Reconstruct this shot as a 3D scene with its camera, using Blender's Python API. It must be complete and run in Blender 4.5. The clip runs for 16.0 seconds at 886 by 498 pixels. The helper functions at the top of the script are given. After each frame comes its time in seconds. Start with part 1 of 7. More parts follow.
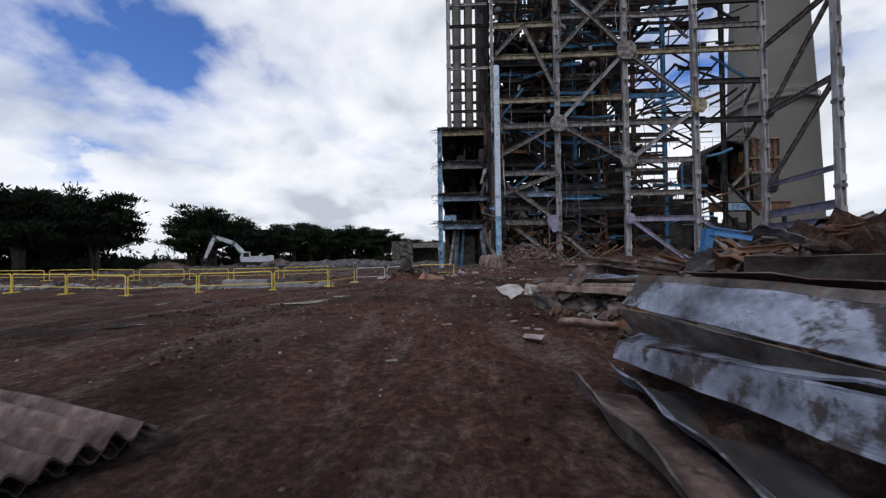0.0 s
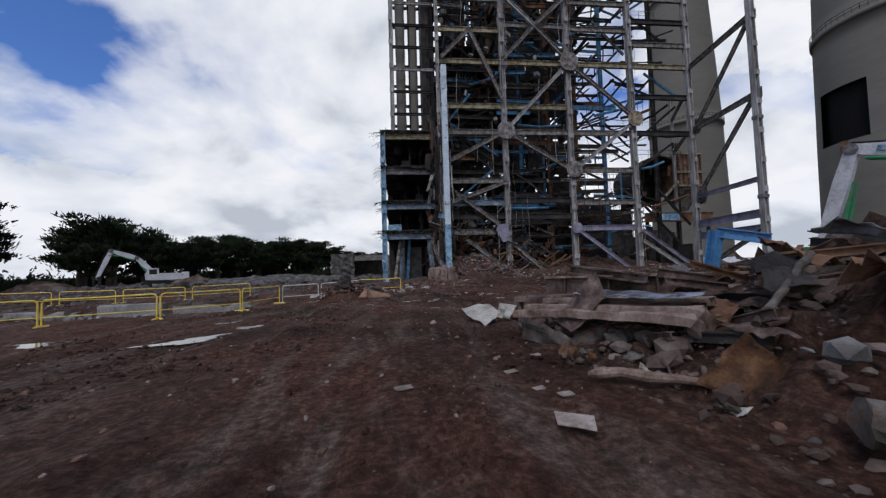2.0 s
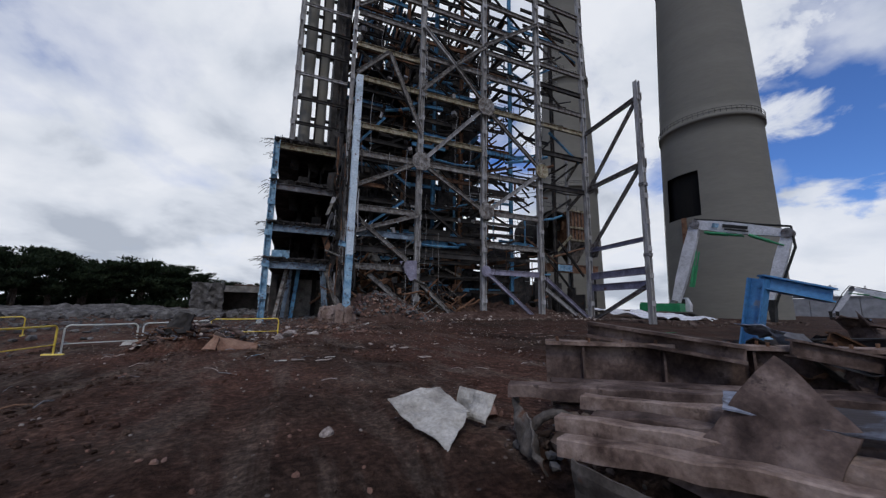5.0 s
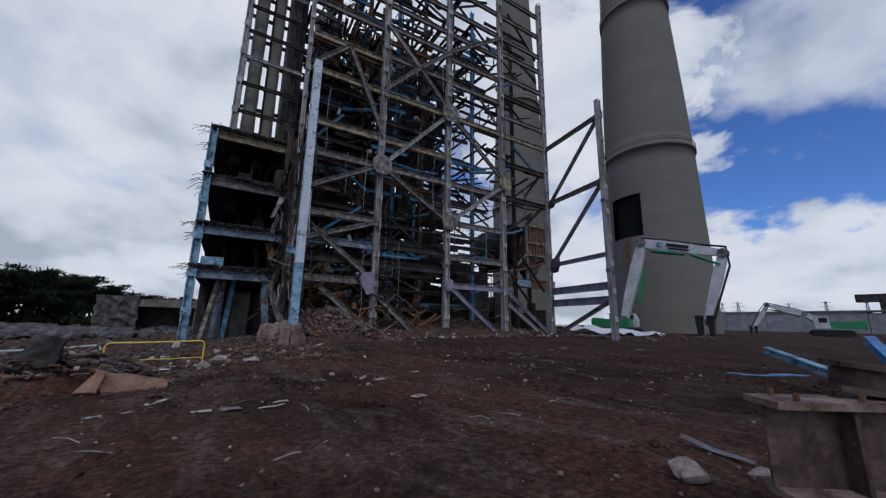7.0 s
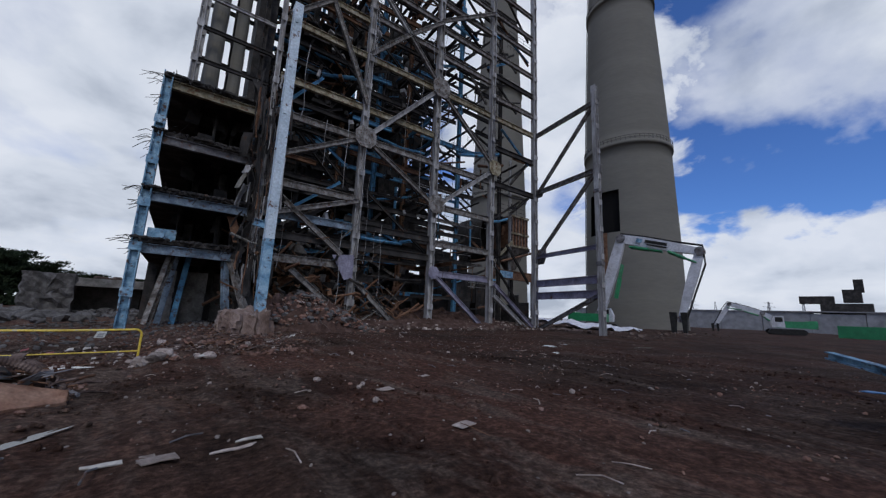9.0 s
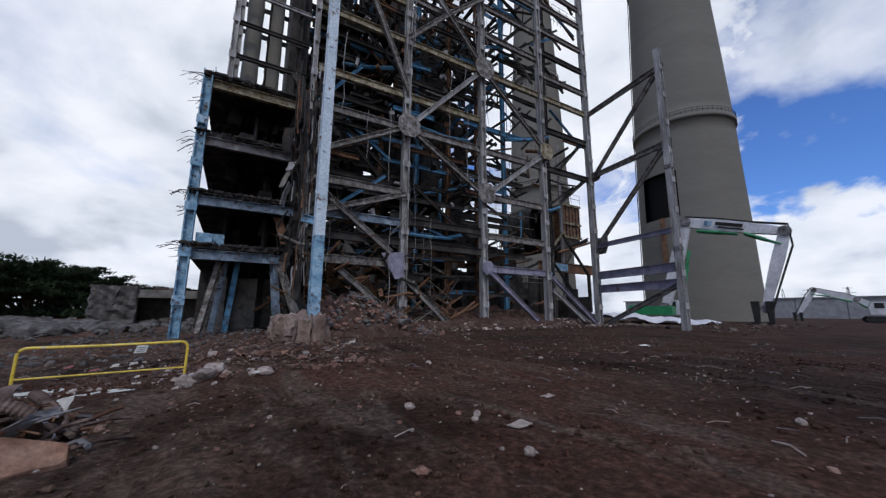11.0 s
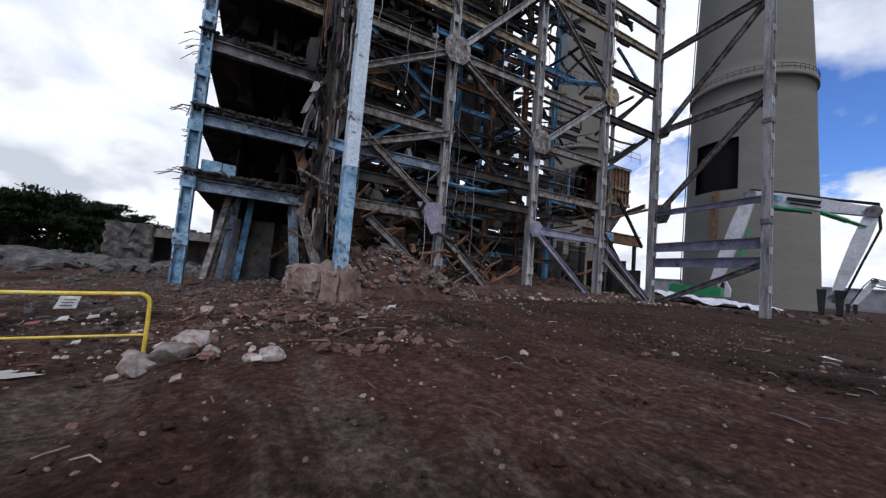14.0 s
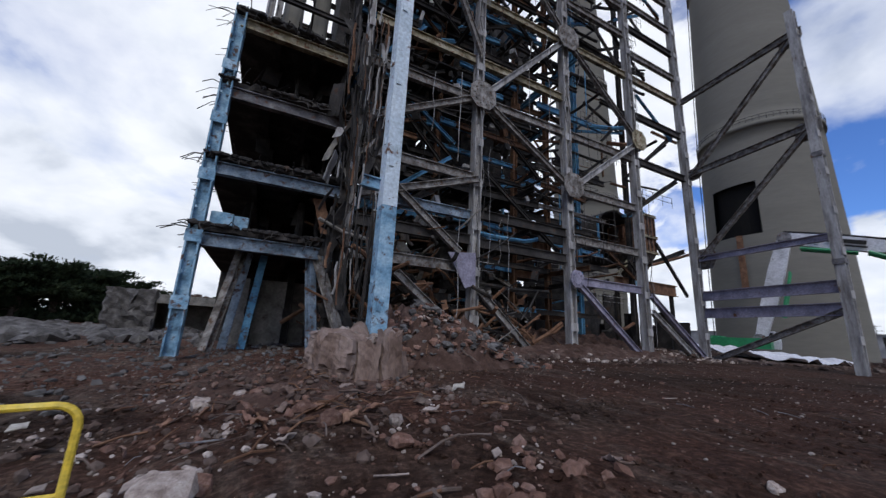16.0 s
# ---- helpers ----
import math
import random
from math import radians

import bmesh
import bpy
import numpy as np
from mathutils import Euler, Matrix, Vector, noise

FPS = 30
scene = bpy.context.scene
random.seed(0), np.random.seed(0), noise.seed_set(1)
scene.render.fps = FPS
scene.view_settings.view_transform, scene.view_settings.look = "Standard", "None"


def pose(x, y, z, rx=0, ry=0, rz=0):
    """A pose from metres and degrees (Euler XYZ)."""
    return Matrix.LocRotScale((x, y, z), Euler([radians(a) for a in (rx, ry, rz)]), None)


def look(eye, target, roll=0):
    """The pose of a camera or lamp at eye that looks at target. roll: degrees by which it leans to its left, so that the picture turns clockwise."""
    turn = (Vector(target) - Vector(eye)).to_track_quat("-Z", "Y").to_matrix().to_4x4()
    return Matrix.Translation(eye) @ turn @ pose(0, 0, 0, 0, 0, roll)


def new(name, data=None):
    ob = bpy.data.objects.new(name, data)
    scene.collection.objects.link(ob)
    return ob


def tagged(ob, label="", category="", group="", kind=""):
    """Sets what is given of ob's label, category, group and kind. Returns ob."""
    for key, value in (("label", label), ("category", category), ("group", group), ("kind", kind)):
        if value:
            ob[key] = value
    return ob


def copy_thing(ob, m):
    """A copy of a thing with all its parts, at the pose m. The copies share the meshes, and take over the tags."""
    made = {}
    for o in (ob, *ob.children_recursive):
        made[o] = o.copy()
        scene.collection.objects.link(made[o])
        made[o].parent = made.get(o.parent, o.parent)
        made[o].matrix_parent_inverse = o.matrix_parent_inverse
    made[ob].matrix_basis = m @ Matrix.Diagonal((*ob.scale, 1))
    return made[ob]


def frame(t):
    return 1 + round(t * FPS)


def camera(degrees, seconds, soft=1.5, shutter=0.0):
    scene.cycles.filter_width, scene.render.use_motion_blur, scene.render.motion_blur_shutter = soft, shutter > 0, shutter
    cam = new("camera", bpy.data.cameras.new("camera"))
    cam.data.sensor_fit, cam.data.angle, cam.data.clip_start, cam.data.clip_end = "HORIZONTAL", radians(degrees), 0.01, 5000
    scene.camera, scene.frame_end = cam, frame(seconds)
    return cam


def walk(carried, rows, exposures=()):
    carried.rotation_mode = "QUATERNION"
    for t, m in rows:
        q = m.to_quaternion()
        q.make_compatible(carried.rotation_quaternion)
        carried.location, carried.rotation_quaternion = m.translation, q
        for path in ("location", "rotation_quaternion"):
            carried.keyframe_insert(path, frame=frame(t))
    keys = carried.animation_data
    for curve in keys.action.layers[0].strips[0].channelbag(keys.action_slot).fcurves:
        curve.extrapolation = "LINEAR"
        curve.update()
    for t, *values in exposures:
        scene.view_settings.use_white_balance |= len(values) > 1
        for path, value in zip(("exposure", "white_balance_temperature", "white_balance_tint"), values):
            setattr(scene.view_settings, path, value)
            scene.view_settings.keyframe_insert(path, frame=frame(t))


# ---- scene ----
cam = camera(102.3, 16.0, soft=1.3, shutter=0.12)
METRES, EYE, TILT, LEAN, TURN = 25.424, 1.5, 0.0, 0.0, 0.0
ROWS = [
    (0.0, 0.0, 0.0, 0.0, 0.01, 1.06, 0.72),
    (0.5, -0.0054, 0.0328, -0.0004, 0.61, 2.49, 0.22),
    (1.0, -0.0078, 0.0641, 0.0002, -0.06, 2.69, -0.14),
    (1.5, -0.0076, 0.0961, -0.0018, -1.86, 1.94, 1.82),
    (2.0, -0.0047, 0.1279, 0.0004, -8.98, 2.84, 1.75),
    (2.5, -0.0057, 0.1597, -0.0016, -7.09, -1.98, -2.72),
    (3.0, -0.0047, 0.1914, 0.0008, -4.84, 2.98, -0.4),
    (3.5, -0.0036, 0.2221, -0.0016, 1.83, 1.64, -0.04),
    (4.0, 0.0032, 0.2528, 0.0007, -9.37, 2.97, 0.87),
    (4.5, 0.0087, 0.2823, 0.0036, -16.7, 9.49, -1.22),
    (4.7, 0.0100, 0.2944, 0.0044, -22.0, 8.68, -0.6),
    (6.8, 0.0158, 0.4277, 0.0072, -33.42, 12.47, -0.95),
    (7.0, 0.0174, 0.4396, 0.0072, -34.21, 11.66, -0.9),
    (7.5, 0.0222, 0.4684, 0.0065, -29.85, 12.53, -1.7),
    (8.0, 0.0252, 0.4989, 0.006, -31.46, 12.07, -0.3),
    (8.5, 0.0298, 0.5316, 0.0073, -33.03, 11.34, -1.1),
    (8.7, 0.0318, 0.5445, 0.0073, -39.3, 10.63, -2.17),
    (10.8, 0.0458, 0.6724, 0.0045, -34.87, 7.06, -1.98),
    (11.0, 0.0462, 0.685, 0.0043, -33.23, 10.05, -0.4),
    (11.5, 0.0471, 0.7169, 0.0037, -24.44, 9.47, -0.21),
    (12.0, 0.051, 0.7465, 0.0029, -31.78, 7.54, -1.13),
    (12.5, 0.0575, 0.7747, 0.0031, -31.1, 6.79, -2.32),
    (13.0, 0.0628, 0.8024, 0.0026, -35.65, 6.15, -1.13),
    (13.5, 0.0677, 0.833, 0.0038, -26.13, 8.3, -0.73),
    (14.0, 0.0741, 0.8604, 0.0005, -31.11, 3.99, -4.64),
    (14.5, 0.0765, 0.8935, 0.0014, -23.71, 5.93, -1.24),
    (15.0, 0.0754, 0.925, 0.0012, -24.46, 7.38, -2.12),
    (15.5, 0.0732, 0.9588, 0.0001, -21.19, 7.94, -2.48),
    (16.0, 0.0717, 0.9907, 0.0008, -30.0, 13.12, -2.85),
]
walk(cam, [(t, pose(0, 0, EYE, TILT, LEAN, TURN) @ pose(METRES * x, METRES * y, METRES * z, 90 + pitch, roll, yaw)) for t, x, y, z, yaw, pitch, roll in ROWS],
     [(0.0, 0.0, 6500, 10), (2.0, -0.12, 6480, 10), (3.0, -0.14, 6450, 10), (4.5, -0.22, 6350, 10), (7.0, -0.44, 6080, 10), (8.7, -0.40, 6080, 10), (11.0, -0.08, 6250, 10), (12.5, 0.03, 6450, 10), (14.5, 0.22, 6480, 10), (16.0, 0.04, 6280, 10)])

# ---- light ----
SUN_AZ, SUN_EL = -152.0, 48.0          # degrees clockwise from +y, and up


def build_world():
    w = bpy.data.worlds.new("overcast_sky")
    scene.world = w
    w.use_nodes = True
    nt = w.node_tree
    nt.nodes.clear()
    N = nt.nodes.new
    L = nt.links.new
    out, bg = N("ShaderNodeOutputWorld"), N("ShaderNodeBackground")
    sky = N("ShaderNodeTexSky")
    sky.sky_type, sky.sun_disc = "NISHITA", False
    sky.sun_elevation, sky.sun_rotation = radians(SUN_EL), radians(SUN_AZ)
    sky.air_density, sky.dust_density, sky.ozone_density = 1.0, 0.3, 2.5
    blue = N("ShaderNodeVectorMath"); blue.operation = "MULTIPLY"
    blue.inputs[1].default_value = (0.070, 0.098, 0.155)
    L(sky.outputs[0], blue.inputs[0])
    tc, sep = N("ShaderNodeTexCoord"), N("ShaderNodeSeparateXYZ")
    L(tc.outputs["Generated"], sep.inputs[0])

    def m(op, a, b=None, c=None):
        n = N("ShaderNodeMath"); n.operation = op
        for i, v in enumerate((a, b, c)):
            if v is None:
                continue
            if hasattr(v, "links"):
                L(v, n.inputs[i])
            else:
                n.inputs[i].default_value = v
        return n.outputs[0]

    h = m("ADD", m("MAXIMUM", sep.outputs[2], 0.0), 0.42)
    comb = N("ShaderNodeCombineXYZ")
    L(m("DIVIDE", sep.outputs[0], h), comb.inputs[0])
    L(m("DIVIDE", sep.outputs[1], h), comb.inputs[1])

    def cloud(scale, detail, off, rough=0.55, dist=0.3):
        mp = N("ShaderNodeMapping"); mp.inputs["Location"].default_value = off
        L(comb.outputs[0], mp.inputs[0])
        n = N("ShaderNodeTexNoise")
        n.inputs["Scale"].default_value, n.inputs["Detail"].default_value = scale, detail
        n.inputs["Roughness"].default_value, n.inputs["Distortion"].default_value = rough, dist
        L(mp.outputs[0], n.inputs[0])
        return n.outputs[0]

    def ramp(v, stops):
        r = N("ShaderNodeValToRGB")
        e = r.color_ramp.elements
        while len(e) < len(stops):
            e.new(0.5)
        for el, (p, c) in zip(e, stops):
            el.position, el.color = p, (c, c, c, 1) if isinstance(c, (int, float)) else (*c, 1)
        L(v, r.inputs[0])
        return r.outputs[0]

    ahead = N("ShaderNodeVectorMath"); ahead.operation = "DOT_PRODUCT"   # the cover is thickest to the north
    L(tc.outputs["Generated"], ahead.inputs[0]); ahead.inputs[1].default_value = (0.12, 0.97, 0.20)
    side = m("MULTIPLY", m("SUBTRACT", m("MAXIMUM", m("ABSOLUTE", ahead.outputs["Value"]), 0.46), 0.70), 0.40)
    cover = ramp(m("ADD", cloud(1.7, 9, CLOUD_OFF, 0.52, 0.15), side), [(0.39, 0.0), (0.47, 0.68), (0.57, 1.0)])
    puffs = m("MULTIPLY", m("SUBTRACT", cloud(3.4, 9, (4.0, 1.0, 0.0), 0.55, 0.2), 0.5), 0.36)
    low = ramp(m("ADD", sep.outputs[2], puffs), [(0.0, 1.0), (0.205, 0.95), (0.24, 0.0)])
    cover = m("MAXIMUM", cover, low)
    # a towering cloud bank behind the steel frame, broken at its edge
    bank = N("ShaderNodeVectorMath"); bank.operation = "DOT_PRODUCT"
    L(tc.outputs["Generated"], bank.inputs[0]); bank.inputs[1].default_value = Vector((0.705, 0.47, 0.53)).normalized()
    edge = m("ADD", bank.outputs["Value"], m("MULTIPLY", m("SUBTRACT", cloud(4.5, 8, (1.3, 2.2, 0.0), 0.6, 0.3), 0.5), 0.16))
    cover = m("MAXIMUM", cover, ramp(edge, [(0.955, 0.0), (0.970, 0.85), (0.985, 1.0)]))
    tone = ramp(cloud(2.6, 8, (3.1, 7.7, 0.0), 0.5, 0.2), [(0.33, (0.545, 0.59, 0.675)), (0.45, (0.83, 0.865, 0.935)), (0.57, (0.985, 1.0, 1.045))])
    # brighter towards the veiled sun
    sun_dir = Vector((math.sin(radians(SUN_AZ)) * math.cos(radians(SUN_EL)), math.cos(radians(SUN_AZ)) * math.cos(radians(SUN_EL)), math.sin(radians(SUN_EL))))
    dot = N("ShaderNodeVectorMath"); dot.operation = "DOT_PRODUCT"
    L(tc.outputs["Generated"], dot.inputs[0]); dot.inputs[1].default_value = sun_dir
    glow = ramp(dot.outputs["Value"], [(0.0, 1.0), (0.55, 1.02), (1.0, 1.2)])
    tint = N("ShaderNodeVectorMath"); tint.operation = "MULTIPLY"
    L(tone, tint.inputs[0]); L(glow, tint.inputs[1])
    mix = N("ShaderNodeMix"); mix.data_type = "RGBA"
    L(cover, mix.inputs["Factor"]); L(blue.outputs[0], mix.inputs["A"]); L(tint.outputs[0], mix.inputs["B"])
    L(mix.outputs["Result"], bg.inputs[0])
    bg.inputs[1].default_value = 0.98
    L(bg.outputs[0], out.inputs[0])
    sun = new("sun", bpy.data.lights.new("sun", "SUN"))
    sun.data.energy, sun.data.angle, sun.data.color = 1.35, radians(16), (1.0, 0.95, 0.88)
    sun.matrix_world = look(sun_dir * 50, (0, 0, 0))


CLOUD_OFF = (0.0, 0.0, 0.0)
build_world()


# ---- materials ----
def material(name, stops, scale=3.0, rough=0.8, metal=0.0, bump=0.3, bump_scale=None, coord="Object", streak=(1, 1, 1), stain=None, vary=0.0, rough2=None, grain=(0.72, 1.18)):
    """A procedural surface: a colour ramp over noise at two scales, relief, and stains with a shape of their own."""
    mt = bpy.data.materials.new(name)
    mt.use_nodes = True
    nt = mt.node_tree
    N, L = nt.nodes.new, nt.links.new
    b = nt.nodes["Principled BSDF"]
    b.inputs["Roughness"].default_value, b.inputs["Metallic"].default_value = rough, metal
    b.inputs["Specular IOR Level"].default_value = 0.5 if rough < 0.6 else 0.15
    tc, mp = N("ShaderNodeTexCoord"), N("ShaderNodeMapping")
    mp.inputs["Scale"].default_value = streak
    L(tc.outputs[coord], mp.inputs[0])

    def nz(s, d, r=0.6):
        n = N("ShaderNodeTexNoise")
        n.inputs["Scale"].default_value, n.inputs["Detail"].default_value, n.inputs["Roughness"].default_value = s, d, r
        L(mp.outputs[0], n.inputs[0])
        return n.outputs[0]

    def rp(v, st):
        r = N("ShaderNodeValToRGB")
        e = r.color_ramp.elements
        while len(e) < len(st):
            e.new(0.5)
        for el, (p, c) in zip(e, st):
            el.position, el.color = p, (*c, 1) if not isinstance(c, (int, float)) else (c, c, c, 1)
        L(v, r.inputs[0])
        return r.outputs[0]

    big = nz(scale, 6)
    col = rp(big, stops)
    fine = rp(nz(scale * 9, 4), [(0.3, grain[0]), (0.7, grain[1])])
    mul = N("ShaderNodeMix"); mul.data_type, mul.blend_type = "RGBA", "MULTIPLY"
    mul.inputs["Factor"].default_value = 1.0
    L(col, mul.inputs["A"]); L(fine, mul.inputs["B"])
    res = mul.outputs["Result"]
    if stain:
        sc, lo, hi, sx = stain
        f = rp(nz(scale * sc, 7, 0.65), [(lo, 0.0), (hi, 1.0)])
        mx = N("ShaderNodeMix"); mx.data_type = "RGBA"
        mx.inputs["B"].default_value = (*sx, 1)
        L(f, mx.inputs["Factor"]); L(res, mx.inputs["A"])
        res = mx.outputs["Result"]
    if vary:
        oi = N("ShaderNodeObjectInfo")
        v = rp(oi.outputs["Random"], [(0.0, 1 - vary), (1.0, 1 + vary)])
        mv = N("ShaderNodeMix"); mv.data_type, mv.blend_type = "RGBA", "MULTIPLY"
        mv.inputs["Factor"].default_value = 1.0
        L(res, mv.inputs["A"]); L(v, mv.inputs["B"])
        res = mv.outputs["Result"]
    L(res, b.inputs["Base Color"])
    if rough2 is not None:
        L(rp(big, [(0.35, rough), (0.65, rough2)]), b.inputs["Roughness"])
    if bump:
        bp = N("ShaderNodeBump")
        bp.inputs["Strength"].default_value, bp.inputs["Distance"].default_value = bump, 0.03
        L(nz(bump_scale or scale * 6, 8, 0.65), bp.inputs["Height"])
        L(bp.outputs[0], b.inputs["Normal"])
    return mt


RUST = (0.12, 0.055, 0.03)
M = {}
M["dirt"] = None
M["steel_white"] = material("weathered_white_steel_paint", [(0.34, (0.15, 0.138, 0.128)), (0.5, (0.30, 0.29, 0.282)), (0.66, (0.44, 0.432, 0.425))], 2.4, 0.65, bump=0.2, streak=(1, 1, 0.16), stain=(2.2, 0.60, 0.70, (0.11, 0.065, 0.045)))
M["steel_grimy"] = material("grimy_grey_white_steel_paint", [(0.34, (0.065, 0.056, 0.048)), (0.5, (0.17, 0.158, 0.146)), (0.66, (0.31, 0.295, 0.277))], 2.2, 0.7, bump=0.25, stain=(2.4, 0.55, 0.63, (0.09, 0.05, 0.03)))
M["steel_yellow"] = material("faded_yellowed_steel_paint", [(0.34, (0.075, 0.058, 0.038)), (0.46, (0.21, 0.18, 0.11)), (0.62, (0.37, 0.335, 0.25))], 1.4, 0.65, bump=0.2, stain=(2.5, 0.55, 0.63, RUST))
M["steel_blue"] = material("faded_light_blue_steel_paint", [(0.34, (0.07, 0.12, 0.17)), (0.47, (0.17, 0.31, 0.43)), (0.64, (0.34, 0.48, 0.58))], 1.3, 0.6, bump=0.2, stain=(2.2, 0.56, 0.63, (0.09, 0.055, 0.04)))
M["steel_pale"] = material("chalky_pale_blue_paint", [(0.3, (0.30, 0.36, 0.40)), (0.45, (0.48, 0.56, 0.62)), (0.65, (0.58, 0.65, 0.70))], 0.9, 0.65, bump=0.2, stain=(2.4, 0.60, 0.66, RUST))
M["steel_midblue"] = material("worn_blue_steel_paint", [(0.3, (0.045, 0.12, 0.21)), (0.5, (0.085, 0.23, 0.38)), (0.7, (0.15, 0.33, 0.48))], 0.9, 0.6, bump=0.2, stain=(2.2, 0.55, 0.65, (0.07, 0.05, 0.04)))
M["steel_bluegrey"] = material("grimy_blue_grey_steel_paint", [(0.32, (0.06, 0.075, 0.09)), (0.47, (0.14, 0.185, 0.235)), (0.64, (0.26, 0.32, 0.38))], 1.3, 0.65, bump=0.2, stain=(2.2, 0.54, 0.62, (0.08, 0.05, 0.04)))
M["steel_lilac"] = material("lilac_grey_steel_paint", [(0.3, (0.13, 0.12, 0.15)), (0.5, (0.23, 0.215, 0.275)), (0.7, (0.34, 0.32, 0.39))], 0.9, 0.6, bump=0.2, stain=(2.2, 0.62, 0.70, RUST))
# grimy steel, taken near black so that it also paints interior shade
M["dark_steel_and_shade"] = material("grimy_steel_with_painted_shade", [(0.3, (0.015, 0.014, 0.013)), (0.5, (0.035, 0.032, 0.03)), (0.7, (0.075, 0.068, 0.062))], 0.8, 0.75, bump=0.3, stain=(2.0, 0.58, 0.68, (0.06, 0.032, 0.02)))
M["plate_dull"] = material("dull_grey_stained_paint", [(0.35, (0.05, 0.048, 0.05)), (0.5, (0.14, 0.135, 0.14)), (0.65, (0.24, 0.235, 0.24))], 1.2, 0.75, bump=0.3, stain=(2.2, 0.57, 0.66, RUST))
M["rust"] = material("brown_rusty_steel", [(0.3, (0.06, 0.03, 0.02)), (0.5, (0.14, 0.075, 0.045)), (0.7, (0.22, 0.13, 0.08))], 1.2, 0.85, bump=0.4)
# dark concrete of the scrap; on the annex floors it paints interior shade
M["dark_concrete_and_shade"] = material("dark_concrete_with_painted_shade", [(0.3, (0.018, 0.016, 0.015)), (0.5, (0.04, 0.036, 0.033)), (0.7, (0.10, 0.092, 0.085))], 0.7, 0.95, bump=0.5)
M["concrete"] = material("stained_grey_concrete", [(0.3, (0.10, 0.09, 0.08)), (0.5, (0.20, 0.19, 0.17)), (0.7, (0.30, 0.28, 0.26))], 0.8, 0.9, bump=0.5, stain=(1.8, 0.60, 0.72, (0.07, 0.05, 0.04)))
M["chimney"] = material("smooth_grey_chimney_concrete", [(0.3, (0.144, 0.136, 0.116)), (0.5, (0.158, 0.149, 0.127)), (0.7, (0.172, 0.162, 0.139))], 0.4, 0.9, bump=0.05, streak=(0.14, 0.14, 0.7), stain=(0.5, 0.62, 0.85, (0.12, 0.11, 0.092)), grain=(0.93, 1.05))
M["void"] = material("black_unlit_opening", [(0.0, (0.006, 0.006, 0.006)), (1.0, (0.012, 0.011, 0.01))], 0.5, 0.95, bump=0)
M["foliage"] = material("dark_cypress_foliage", [(0.3, (0.010, 0.016, 0.008)), (0.5, (0.018, 0.028, 0.013)), (0.7, (0.035, 0.046, 0.022))], 0.6, 0.9, bump=0, vary=0.25)
M["bark"] = material("grey_brown_bark", [(0.3, (0.04, 0.03, 0.025)), (0.7, (0.11, 0.09, 0.075))], 3.0, 0.95, bump=0.6)


# ---- mesh helpers ----
def mesh_ob(name, bm, mat, parent=None, label=""):
    me = bpy.data.meshes.new(name)
    bm.normal_update()
    bm.to_mesh(me)
    bm.free()
    for x in (mat if isinstance(mat, (list, tuple)) else [mat]):
        me.materials.append(x)
    ob = new(name, me)
    if parent:
        ob.parent = parent
    if label:
        ob["label"] = label
    return ob


def part(name, bm, mat, parent, label=""):
    return mesh_ob(name, bm, mat, parent, label)


def thing(name, label, category, group="", kind="", at=None):
    e = new(name)
    if at is not None:
        e.matrix_world = at
    return tagged(e, label, category, group, kind)


def box(bm, size, m=Matrix(), bevel=0.0):
    r = bmesh.ops.create_cube(bm, size=1.0, matrix=m @ Matrix.Diagonal((*size, 1)))
    return r["verts"]


def frame_of(a, b, up=(0, 0, 1)):
    """A pose at a whose x runs to b."""
    a, b = Vector(a), Vector(b)
    x = (b - a).normalized()
    up = Vector(up)
    if abs(x.dot(up)) > 0.98:
        up = Vector((0, 1, 0))
    y = up.cross(x).normalized()
    z = x.cross(y)
    return Matrix((x, y, z)).transposed().to_4x4(), (b - a).length


def prism(bm, outline, length, m):
    """A closed outline in y, z drawn along x."""
    n = len(outline)
    a = [bm.verts.new(m @ Vector((0, y, z))) for y, z in outline]
    b = [bm.verts.new(m @ Vector((length, y, z))) for y, z in outline]
    for i in range(n):
        j = (i + 1) % n
        bm.faces.new((a[i], a[j], b[j], b[i]))
    bm.faces.new(a[::-1])
    bm.faces.new(b)


def i_outline(w, h, t):
    w, h = w / 2, h / 2
    k = t / 2
    return [(-w, -h), (w, -h), (w, -h + t), (k, -h + t), (k, h - t), (w, h - t), (w, h), (-w, h), (-w, h - t), (-k, h - t), (-k, -h + t), (-w, -h + t)]


def c_outline(w, h, t):
    return [(0, -h / 2), (w, -h / 2), (w, -h / 2 + t), (t, -h / 2 + t), (t, h / 2 - t), (w, h / 2 - t), (w, h / 2), (0, h / 2)]


def rect(w, h):
    return [(-w / 2, -h / 2), (w / 2, -h / 2), (w / 2, h / 2), (-w / 2, h / 2)]


def i_beam(bm, a, b, w=0.3, h=0.45, t=0.05, up=(0, 0, 1)):
    m, l = frame_of(a, b, up)
    prism(bm, i_outline(w, h, t), l, Matrix.Translation(a) @ m)


def bar(bm, a, b, w=0.2, h=0.2, up=(0, 0, 1)):
    m, l = frame_of(a, b, up)
    prism(bm, rect(w, h), l, Matrix.Translation(a) @ m)


